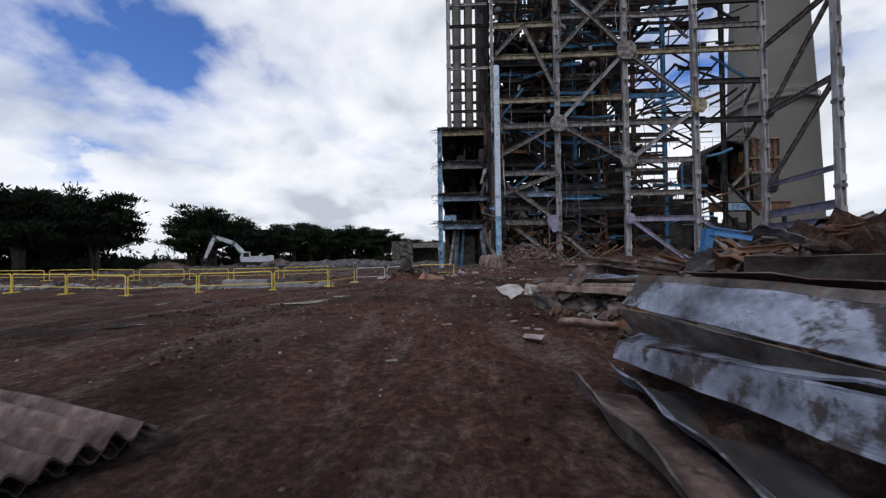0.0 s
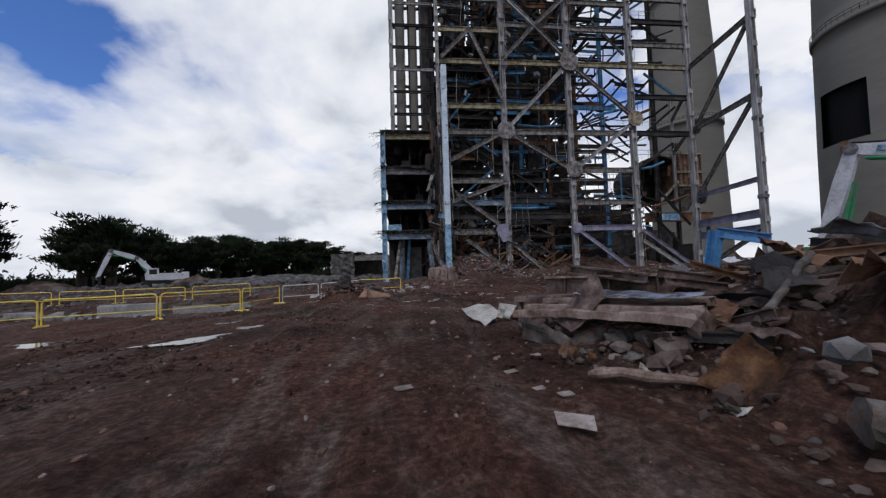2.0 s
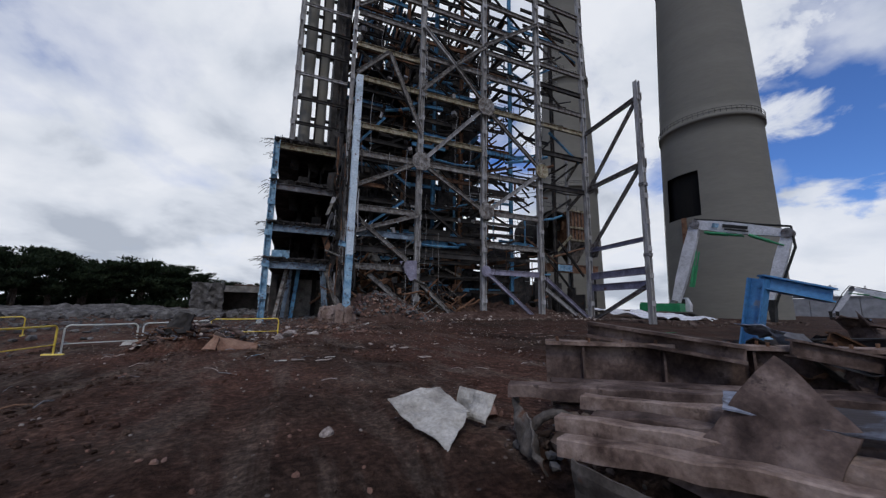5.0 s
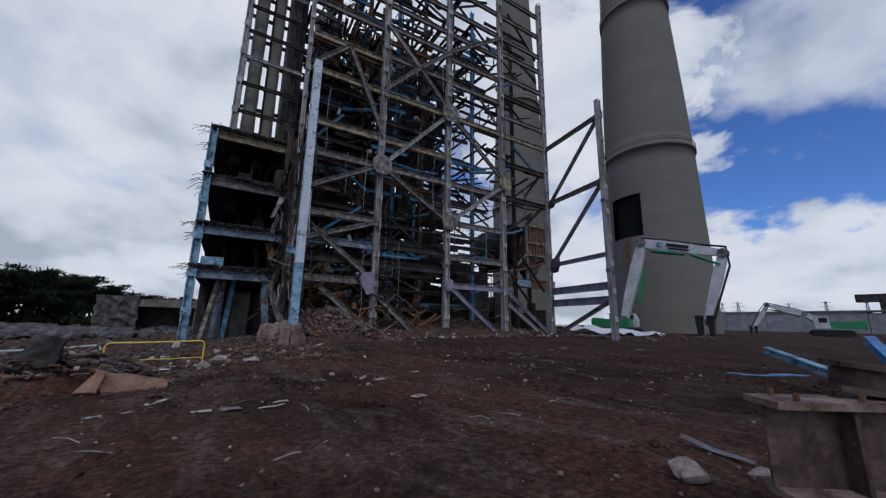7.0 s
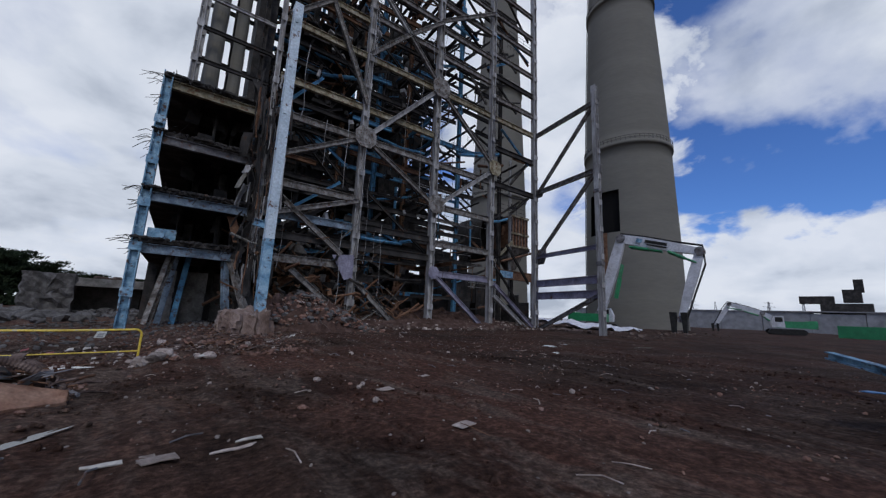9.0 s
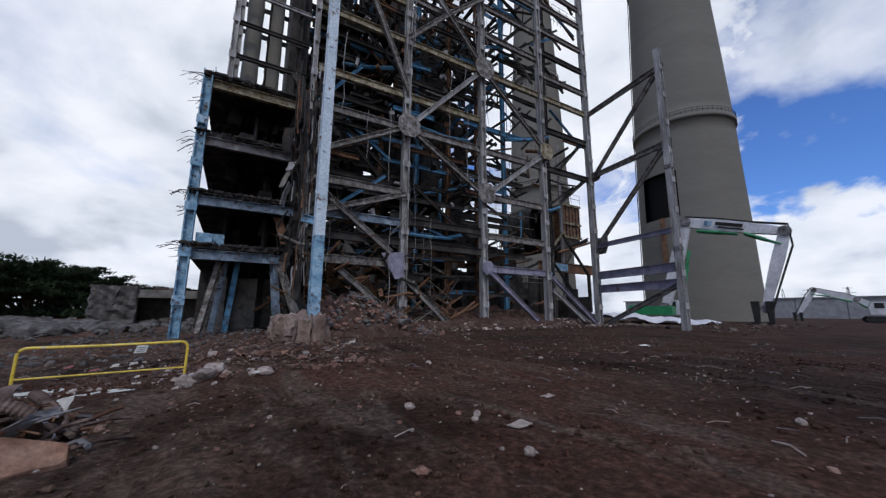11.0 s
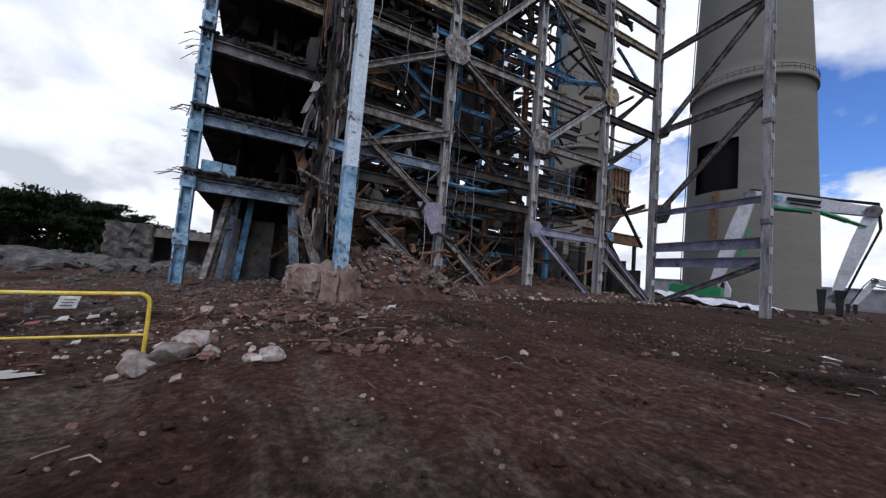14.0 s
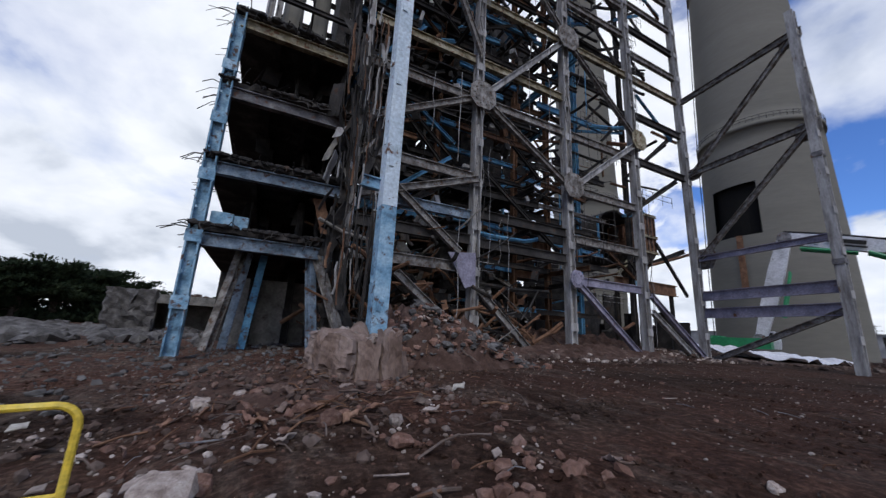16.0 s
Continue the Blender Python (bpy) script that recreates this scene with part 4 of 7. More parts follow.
M["cladding"] = material("grey_wall_cladding", [(0.3, (0.22, 0.22, 0.23)), (0.7, (0.28, 0.28, 0.29))], 0.05, 0.7, bump=0.0)
M["blue_deep"] = material("scratched_strong_blue_paint", [(0.3, (0.03, 0.12, 0.26)), (0.5, (0.06, 0.20, 0.40)), (0.7, (0.10, 0.27, 0.48))], 1.5, 0.5, bump=0.15, stain=(2.0, 0.6, 0.68, (0.2, 0.22, 0.25)))


def sheet(bm, a, b, c, d, n=8, amp=0.06, t=0.012, seed=0, freq=1.6):
    """A bent, dented plate between four corners, with thickness."""
    a, b, c, d = (Vector(p) for p in (a, b, c, d))
    nrm = (b - a).cross(d - a).normalized()
    off = Vector((seed * 3.7, seed * 1.9, seed * 5.3))
    fr, bk = [], []
    for j in range(n + 1):
        for i in range(n + 1):
            s, u = i / n, j / n
            p = a.lerp(b, s).lerp(d.lerp(c, s), u)
            k = noise.noise(p * freq + off) * amp + noise.noise(p * freq * 3.1 + off) * amp * 0.4
            edge = min(s, 1 - s, u, 1 - u) < 1e-6
            q = p + nrm * k + (Vector((noise.noise(p * 5 + off), noise.noise(p * 5 - off), 0)) * amp * 0.4 * 0.7 if edge else Vector())
            fr.append(bm.verts.new(q))
            bk.append(bm.verts.new(q - nrm * t))
    w = n + 1
    for j in range(n):
        for i in range(n):
            k = j * w + i
            bm.faces.new((fr[k], fr[k + 1], fr[k + w + 1], fr[k + w]))
            bm.faces.new((bk[k + w], bk[k + w + 1], bk[k + 1], bk[k]))
    for i in range(n):
        bm.faces.new((fr[i + 1], fr[i], bk[i], bk[i + 1]))
        k = n * w + i
        bm.faces.new((fr[k], fr[k + 1], bk[k + 1], bk[k]))
        bm.faces.new((fr[i * w], fr[(i + 1) * w], bk[(i + 1) * w], bk[i * w]))
        k = i * w + n
        bm.faces.new((fr[k + w], fr[k], bk[k], bk[k + w]))


def one(name, bm, mat, label, category, group="", kind=""):
    """A thing of a single mesh."""
    return tagged(mesh_ob(name, bm, mat), label, category, group, kind)


ICO = bmesh.new()
bmesh.ops.create_icosphere(ICO, subdivisions=1, radius=1.0)
ICO_V = np.array([v.co[:] for v in ICO.verts])
ICO_F = np.array([[v.index for v in f.verts] for f in ICO.faces])
ICO.free()


def lumps(name, spots, mat, label, category, seed, parent=None):
    """Many small angular lumps as one object: rows of x, y, z, radius."""
    g = np.random.RandomState(seed)
    vs, fs = [], []
    for k, (x, y, z, r) in enumerate(spots):
        v = ICO_V * g.uniform(0.65, 1.15, (len(ICO_V), 1)) * g.uniform(0.55, 1.3, 3)
        e = Euler(g.uniform(0, 6.28, 3)).to_matrix()
        v = v @ np.array(e).T * r
        v[:, 2] *= 0.75
        vs.append(v + (x, y, z))
        fs.append(ICO_F + k * len(ICO_V))
    me = bpy.data.meshes.new(name)
    me.from_pydata(np.concatenate(vs).tolist(), [], np.concatenate(fs).tolist())
    me.materials.append(mat)
    ob = new(name, me)
    if parent:
        ob.parent = parent
        return tagged(ob, kind="stuff")
    return tagged(ob, label, category, kind="stuff")


def heap_mesh(cx, cy, rx, ry, h, seed, n=44, rough=0.35):
    """A mound that dies out into the ground."""
    bm = bmesh.new()
    g = []
    off = Vector((seed * 7.1, seed * 3.3, 0))
    for j in range(n + 1):
        for i in range(n + 1):
            u, v = 2 * i / n - 1, 2 * j / n - 1
            x, y = cx + u * rx * 1.15, cy + v * ry * 1.15
            d = math.hypot(u * 1.15, v * 1.15)
            k = max(0.0, 1 - d) ** 0.8
            p = Vector((x, y, 0))
            z = h * k * (0.75 + rough * noise.noise(p * 0.9 + off)) + min(1, k * 3) * 0.22 * h * noise.noise(p * 2.3 + off)
            z += min(1, k * 4) * (0.10 * noise.noise(p * 4 + off) + 0.09 * noise.noise(p * 9 + off))
            g.append(bm.verts.new((x, y, gz(x, y) - 0.06 + max(-0.05, z))))
    for j in range(n):
        for i in range(n):
            k = j * (n + 1) + i
            bm.faces.new((g[k], g[k + 1], g[k + n + 2], g[k + n + 1]))
    return bm


def heap_z(cx, cy, rx, ry, h, x, y):
    d = math.hypot((x - cx) / rx, (y - cy) / ry)
    return gz(x, y) + 0.75 * h * max(0.0, 1 - d) ** 0.8


# ---- plinth, mound and rubble at the tower's foot ----
def build_plinth():
    bm = bmesh.new()
    n = 22
    vs = bmesh.ops.create_cube(bm, size=1.0)["verts"]
    bmesh.ops.subdivide_edges(bm, edges=bm.edges[:], cuts=n, use_grid_fill=True)
    for v in bm.verts:
        p = Vector((v.co.x * 1.95, v.co.y * 2.1, (v.co.z + 0.5) * 1.5))
        flare = 1 + 0.16 * (1 - p.z / 1.5)
        q = Vector((p.x * flare, p.y * flare, p.z))
        d = q.normalized()
        crag = noise.noise(Vector((q.x * 1.7, q.y * 1.7, q.z * 0.35)) + Vector((1, 9, 0)))
        q += Vector((d.x, d.y, 0)) * (0.16 * math.floor(crag * 5) - 0.10 * abs(noise.noise(Vector((q.x * 4, q.y * 4, q.z * 0.5)))))
        q.z += 0.5 * (p.z / 1.5) ** 2 * (noise.noise(Vector((q.x * 1.3, q.y * 1.3, 4))) - 0.15)
        q += Vector((d.x, d.y, 0.4 * d.z)) * (0.34 * noise.noise(Vector((q.x, q.y, q.z * 0.45)) * 1.2 + Vector((3, 1, 0))) + 0.22 * noise.noise(Vector((q.x, q.y, q.z * 0.4)) * 3.0) + 0.08 * noise.noise(q * 8))
        v.co = q + Vector((4.75, 35.2, -0.1))
    t = thing("concrete_plinth", "broken brown concrete plinth under the blue post", "plinth")
    part("core", bm, M["plinth"], t)
    for i, (x, y, w, h, lean, turn) in enumerate(((5.45, 34.02, 0.62, 1.45, -6, 12), (4.82, 33.92, 0.55, 1.15, -9, -8), (5.95, 34.35, 0.45, 0.85, -12, 40), (4.2, 34.0, 0.5, 0.8, -14, -22))):
        bm = bmesh.new()   # slabs that have come away from the faces
        bmesh.ops.create_cube(bm, size=1.0)
        bmesh.ops.subdivide_edges(bm, edges=bm.edges[:], cuts=6, use_grid_fill=True)
        m = pose(x, y, gz(x, y) - 0.1, lean, 0, turn)
        for v in bm.verts:
            p = Vector((v.co.x * w, v.co.y * 0.22, (v.co.z + 0.5) * h))
            p.z -= (v.co.z + 0.5) * h * 0.35 * abs(noise.noise(Vector((p.x * 3, i * 5, 0))))
            p += Vector((noise.noise(p * 3.1 + Vector((i, 0, 0))), noise.noise(p * 3.1 + Vector((0, i, 4))), 0)) * 0.09
            v.co = m @ p
        part("spalled_slab", bm, M["plinth"], t)
    return t


build_plinth()
one("rubble_mound", heap_mesh(9.3, 39.9, 4.6, 3.8, 3.3, 2), M["earth_red"], "reddish mound of brick rubble and earth at the tower foot", "rubble mound")
one("spoil_mound", heap_mesh(3.6, 35.4, 3.6, 3.2, 0.40, 5), M["earth_red"], "low mound of dark spoil round the plinth", "rubble mound")
one("spoil_bank", heap_mesh(24.0, 42.3, 12.0, 2.2, 0.5, 7, 60), M["earth_red"], "long low bank of spoil along the tower foot", "rubble mound")


def scatter(n, seed, x0, x1, y0, y1, lo, hi, power=2.5, keep=None, zf=gz):
    r = random.Random(seed)
    out = []
    while len(out) < n:
        x, y = r.uniform(x0, x1), r.uniform(y0, y1)
        if keep and r.random() > keep(x, y):
            continue
        s = lo + (hi - lo) * r.random() ** power
        out.append((x, y, zf(x, y) + s * 0.25, s))
    return out


hz = lambda x, y: heap_z(9.3, 39.9, 4.6, 3.8, 3.3, x, y)
lumps("brick_rubble", scatter(1300, 1, 5.6, 14, 36.7, 43.3, 0.02, 0.24, 3.2, None, hz), M["brick"], "broken orange red bricks heaped at the tower foot", "bricks", 1)
lumps("concrete_rubble", scatter(700, 2, 5.6, 14, 36.7, 43.3, 0.03, 0.34, 2.8, None, hz), M["rubble_grey"], "grey lumps of broken concrete at the tower foot", "rubble", 2)
hz2 = lambda x, y: heap_z(3.6, 35.4, 3.6, 3.2, 0.40, x, y)
lumps("plinth_rubble", scatter(1100, 3, -0.5, 7.4, 29.5, 38.0, 0.012, 0.12, 4.0, lambda x, y: 0 if 3.9 < x < 6.2 and y > 34.4 else 1, hz2), M["rubble_brown"], "broken concrete and stone round the plinth", "rubble", 3)
lumps("brick_bits", scatter(420, 4, 0.5, 6.5, 28.0, 38.0, 0.012, 0.10, 3.5, lambda x, y: 0 if 3.9 < x < 6.2 and y > 34.4 else 1, hz2), M["brick"], "scattered broken brick in front of the plinth", "bricks", 4)
lumps("tower_foot_rubble", scatter(1100, 5, 13, 40, 38.0, 44.5, 0.04, 0.30, 3, lambda x, y: 0.25 + 0.75 * sstep(38, 42, y)), M["rubble_brown"], "earthy rubble along the tower foot", "rubble", 5)
lumps("brick_cluster", scatter(170, 66, 1.4, 6.2, 27.6, 34.4, 0.02, 0.15, 2.6, lambda x, y: sstep(0.15, 0.4, noise.noise(Vector((x * 0.9, y * 0.9, 5.5))))), M["brick"], "broken reddish masonry strewn before the plinth", "bricks", 66)
lumps("pale_cluster", scatter(260, 67, -1.5, 6.5, 28.0, 37, 0.012, 0.10, 3.0, lambda x, y: sstep(0.1, 0.4, noise.noise(Vector((x * 0.9, y * 0.9, 8.5))))), M["boulder"], "pale broken stone strewn before the plinth", "rubble", 67)
lumps("annex_rubble", scatter(1500, 6, -6, 6, 34, 56, 0.02, 0.17, 3.0), M["rubble_grey"], "crushed concrete on the annex floor", "rubble", 6)
lumps("pale_foot_rubble", scatter(850, 61, 6, 42, 38.5, 44, 0.03, 0.22, 2.6, lambda x, y: 0.3 + 0.7 * sstep(39, 42, y), lambda x, y: max(gz(x, y), hz(x, y))), M["boulder"], "pale broken masonry along the tower foot", "rubble", 61)
def build_foot_litter():
    """Torn lining, sheet and sticks thrown about the plinth and the mound."""
    r = random.Random(58)
    hm = lambda x, y: max(gz(x, y), heap_z(9.3, 39.9, 4.6, 3.8, 3.3, x, y), heap_z(3.6, 35.4, 3.6, 3.2, 0.40, x, y))
    for i in range(60):
        x, y = (r.gauss(3.4, 1.3), r.gauss(31.2, 1.5)) if i < 34 else (r.uniform(5.8, 12.5), r.uniform(36.6, 41.5))
        if abs(x - 4.8) < 1.3 and y > 33.9:
            continue
        a, l = r.uniform(0, 6.3), r.uniform(0.10, 0.32)
        p = Vector((x, y, hm(x, y) + 0.03))
        d = Vector((math.cos(a) * l, math.sin(a) * l, r.uniform(0, 0.12)))
        q = Vector((-d.y, d.x, r.uniform(0.05, 0.2))) * r.uniform(0.4, 0.9)
        bm = bmesh.new()
        sheet(bm, p, p + d, p + d + q, p + q, 6, 0.12, 0.02, i, 4.5)
        one("lining_fragment", bm, M[r.choice(["orange_slab", "plinth", "boulder", "brick", "white_sheet", "rubble_brown"])], "broken fragment of brown lining on the spoil", "debris", "lining fragments")
    for k, mat in enumerate((M["rust"], M["rubble_brown"])):
        bm = bmesh.new()
        for _ in range(90):
            x, y = (r.gauss(3.0, 1.6), r.gauss(32.5, 1.8)) if r.random() < 0.5 else (r.uniform(5.6, 13), r.uniform(36.4, 42.5))
            a, l = r.uniform(0, 6.3), r.uniform(0.15, 0.8)
            p = Vector((x, y, hm(x, y) + 0.03))
            e = p + Vector((math.cos(a) * l, math.sin(a) * l, 0))
            e.z = hm(e.x, e.y) + r.uniform(0.02, 0.15)
            tube(bm, [p, p.lerp(e, 0.5) + Vector((r.uniform(-.05, .05), 0, r.uniform(0, .06))), e], r.uniform(0.006, 0.022), 5)
        one("sticks", bm, mat, "thin rusty rods and sticks among the rubble", "splinters", kind="stuff")


lumps("plinth_top_rubble", [(3.95 + 1.6 * random.Random(k).random(), 34.6 + 1.4 * random.Random(k + 99).random(), 1.18 + 0.2 * random.Random(k + 7).random(), 0.08 + 0.2 * random.Random(k + 3).random() ** 2) for k in range(46)], M["boulder"], "loose pale rubble on the concrete plinth", "rubble", 62)
one("inner_mound", heap_mesh(11.0, 46.5, 5.5, 3.2, 3.4, 31, 40), M["rubble_brown"], "heap of dark rubble inside the lowest bays", "rubble mound")
hz4 = lambda x, y: heap_z(11.0, 46.5, 5.5, 3.2, 3.4, x, y)
lumps("inner_rubble", scatter(420, 63, 6.6, 16, 43.6, 49, 0.08, 0.5, 2.2, None, hz4), M["rubble_brown"], "dark rubble heaped inside the lowest bays", "rubble", 63)
one("inner_bank", heap_mesh(27.0, 48.5, 13.0, 3.5, 2.0, 32, 50), M["earth_red"], "dark bank of rubble inside the tower", "rubble mound")
# crumbs and stones on the open ground
lumps("gravel", scatter(11000, 7, -9, 24, 1.5, 42, 0.008, 0.034, 2.2), M["dirt"], "earth crumbs and small stones on the ground", "gravel", 7)
clod = lambda x, y: sstep(0.05, 0.35, noise.noise(Vector((x * 0.55, y * 0.3, 3.3)))) * (0.25 + 0.75 * sstep(-3, 3, abs(x - 0.05 * y) - 1.0))
lumps("clods", scatter(7500, 77, -9, 22, 2.5, 42, 0.018, 0.085, 2.4, clod), M["dirt"], "clods of churned earth", "earth", 77)
lumps("brown_chips", scatter(1500, 78, -8, 22, 5, 42, 0.012, 0.06, 2.6, lambda x, y: sstep(-0.1, 0.3, noise.noise(Vector((x * 0.35, y * 0.35, 9.1))))), M["brick"], "chips of broken brick trodden into the earth", "gravel", 78)
lumps("pale_chips", scatter(5600, 8, -8, 28, 3, 42, 0.006, 0.042, 2.8, lambda x, y: 0.3 + 0.7 * sstep(16, 30, y)), M["boulder"], "pale stone chips trodden into the earth", "gravel", 8)
lumps("basement_rubble", scatter(5200, 9, -48, -7.6, 22.5, 80, 0.03, 0.30, 3.8), M["rubble_grey"], "field of crushed grey concrete in the cleared basement", "rubble", 9)
lumps("far_rubble", scatter(900, 10, -45, 0, 55, 100, 0.2, 1.0, 3.0), M["rubble_grey"], "heaps of crushed concrete beyond the basement", "rubble", 10)


def build_stones():
    """Loose stones that can be told apart."""
    r = random.Random(8)
    protos = []
    for k in range(5):
        bm = bmesh.new()
        sx, sy, sz = r.uniform(0.9, 1.25), r.uniform(0.7, 1.0), r.uniform(0.55, 0.8)
        for _ in range(30):
            d = Vector((r.gauss(0, 1), r.gauss(0, 1), r.gauss(0, 1))).normalized() * r.uniform(0.86, 1.05)
            bm.verts.new((d.x * sx, d.y * sy, d.z * sz))
        hull = bmesh.ops.convex_hull(bm, input=bm.verts[:])
        bmesh.ops.delete(bm, geom=[v for v in hull["geom_interior"] if isinstance(v, bmesh.types.BMVert)], context="VERTS")
        bmesh.ops.bevel(bm, geom=bm.edges[:], offset=0.05, segments=1)
        me = bpy.data.meshes.new("stone")
        bm.to_mesh(me)
        bm.free()
        me.materials.append(M["boulder"] if k < 3 else M["brick"])
        protos.append(me)
    made = 0
    for x, y, _, s in scatter(150, 21, -4, 18, 6, 36, 0.025, 0.11, 3.0, lambda x, y: 0.25 + 0.75 * sstep(14, 26, y)):
        k = r.choice((0, 1, 2, 3, 4))
        ob = new("stone", protos[k])
        ob.matrix_world = Matrix.Translation((x, y, gz(x, y) + s * 0.3)) @ Euler((r.uniform(-.4, .4), r.uniform(-.4, .4), r.uniform(0, 6.3))).to_matrix().to_4x4() @ Matrix.Diagonal((s, s, s, 1))
        tagged(ob, "pale broken stone on the dark earth" if k < 3 else "lump of broken reddish brick on the earth", "stone", "loose stones")
    for x, y, s, k in ((0.93, 28.45, 0.27, 1), (1.30, 28.5, 0.31, 0), (1.52, 29.35, 0.33, 2), (1.78, 28.45, 0.15, 3), (1.80, 28.75, 0.17, 1), (1.50, 28.85, 0.16, 4), (0.98, 28.1, 0.14, 0), (2.58, 27.72, 0.20, 0), (2.30, 27.68, 0.12, 2), (1.75, 29.75, 0.16, 4),
                       (4.34, 23.3, 0.10, 0), (5.05, 22.3, 0.09, 1), (4.9, 22.15, 0.07, 2), (5.2, 13.26, 0.21, 0), (3.4, 12.9, 0.24, 3), (3.1, 32.0, 0.20, 3), (3.55, 31.2, 0.16, 3), (3.9, 29.7, 0.17, 3), (3.3, 31.0, 0.20, 4), (4.2, 30.6, 0.15, 2), (1.55, 33.2, 0.22, 2), (2.2, 34.0, 0.16, 2), (5.9, 12.8, 0.14, 0)):
        ob = new("boulder", protos[k])
        ob.matrix_world = Matrix.Translation((x, y, gz(x, y) + s * 0.42)) @ Euler((0.1, 0.2, x * 7)).to_matrix().to_4x4() @ Matrix.Diagonal((s * 1.02, s, s * 1.05, 1))
        tagged(ob, "pale rounded boulder lying on the earth" if k < 3 else "brown block of broken masonry on the earth", "boulder", "boulders")


build_stones()


def build_splinters():
    r = random.Random(77)
    for k, mat in enumerate((M["rust"], M["boulder"], M["plate_dull"])):
        bm = bmesh.new()
        for _ in range(60):
            x, y = r.uniform(-5, 16), r.uniform(16, 38)
            a, l = r.uniform(0, 6.3), r.uniform(0.12, 0.55)
            p = Vector((x, y, gz(x, y) + 0.02))
            d = Vector((math.cos(a), math.sin(a), 0)) * l
            e = p + d
            e.z = gz(e.x, e.y) + 0.02 + r.uniform(0, 0.06)
            m = (p + e) / 2 + Vector((r.uniform(-.04, .04), r.uniform(-.04, .04), r.uniform(0, 0.05)))
            tube(bm, [p, m, e], r.uniform(0.005, 0.013), 5)
        one("splinters", bm, mat, "thin sticks and wire ends on the earth", "splinters", kind="stuff")


build_splinters()
build_foot_litter()


# ---- barriers ----
def barrier(a, b, mat, label, feet=True):
    a, b = Vector((*a, 0)), Vector((*b, 0))
    a.z, b.z = gz(a.x, a.y), gz(b.x, b.y)
    t = thing("crowd_barrier", label, "barrier", "barriers round the basement")
    d = (b - a)
    l = d.length
    d.normalize()
    a2, b2 = a + d * 0.06, b - d * 0.06
    up = Vector((0, 0, 1))
    h, rr = 1.02, 0.16
    pts = [a2, a2 + up * (h - rr)]
    for k in range(1, 5):
        w = k / 5 * math.pi / 2
        pts.append(a2 + up * (h - rr + rr * math.sin(w)) + d * (rr - rr * math.cos(w)))
    pts.append(a2 + up * h + d * rr)
    for i in range(1, 5):
        pts.append((a2 + d * rr).lerp(b2 - d * rr, i / 5) + up * (h - 0.015 * math.sin(i / 5 * math.pi)))
    pts.append(b2 + up * h - d * rr)
    for k in range(1, 5):
        w = math.pi / 2 * (1 - k / 5)
        pts.append(b2 + up * (h - rr + rr * math.sin(w)) - d * (rr - rr * math.cos(w)))
    pts += [b2 + up * (h - rr), b2]
    bm = bmesh.new()
    tube(bm, pts, 0.031, 8)
    part("hoop", bm, mat, t)
    bm = bmesh.new()
    tube(bm, [a2 + up * 0.36, b2 + up * 0.36], 0.02, 8)
    part("lower_rail", bm, mat, t)
    if feet:
        n = d.cross(up)
        for p in (a2, b2):
            bm = bmesh.new()
            m, _ = frame_of(p - n * 0.3, p + n * 0.3)
            prism(bm, [(-0.06, 0), (0.06, 0), (0.03, 0.05), (-0.03, 0.05)], 0.6, Matrix.Translation(p - n * 0.3 + up * 0.005) @ m)
            part("foot", bm, mat, t)
    return t


YL = "yellow tubular steel crowd barrier on flat feet"
feet = [(-27.0, 20.4), (-23.2, 19.2), (-19.2, 18.2), (-15.65, 17.65), (-13.05, 19.0), (-9.2, 19.3), (-6.8, 21.2), (-6.35, 25.6)]
for p, q in zip(feet, feet[1:]):
    barrier(p, q, M["yellow"], YL)
barrier((-6.3, 25.75), (-4.3, 26.6), M["white_paint"], "dull white tubular steel barrier on flat feet")
barrier((-4.25, 26.62), (-1.95, 27.5), M["white_paint"], "dull white tubular steel barrier on flat feet")
barrier((-2.25, 29.3), (0.93, 29.35), M["yellow"], "chipped yellow barrier beside pale boulders", feet=False)
back = [(-44, 35.0), (-38, 34.4), (-33.5, 34.6), (-29, 34), (-24.5, 34.4), (-20, 34), (-15.5, 34.6), (-11, 35.5)]
for p, q in zip(back, back[1:]):
    barrier(p, (q[0] - 0.4, q[1]), M["yellow"], "yellow crowd barrier beyond the sunken basement")


# ---- broken walls left in the basement ----
def broken_block(x, y, z, sx, sy, sz, rot, seed, mat, name, label, category, rough=0.12):
    bm = bmesh.new()
    bmesh.ops.create_cube(bm, size=1.0)
    bmesh.ops.subdivide_edges(bm, edges=bm.edges[:], cuts=7, use_grid_fill=True)
    off = Vector((seed * 4.1, seed * 2.2, seed))
    for v in bm.verts:
        p = Vector((v.co.x * sx, v.co.y * sy, (v.co.z + 0.5) * sz))
        k = v.co.z + 0.5
        p.z -= k * sz * (0.35 + rough) * max(0, noise.noise(Vector((p.x, p.y, 0)) * 0.9 + off))
        p += Vector((noise.noise(p * 1.7 + off), noise.noise(p * 1.7 - off), 0)) * rough * min(sx, sy, 2.0)
        v.co = p
    ob = one(name, bm, mat, label, category)
    ob.matrix_world = pose(x, y, z, 0, 0, rot)
    return ob


M["pale_concrete"] = material("pale_grey_wall_concrete", [(0.3, (0.14, 0.13, 0.12)), (0.5, (0.24, 0.23, 0.215)), (0.7, (0.33, 0.32, 0.30))], 0.8, 0.9, bump=0.4, stain=(1.6, 0.58, 0.68, (0.08, 0.07, 0.06)))
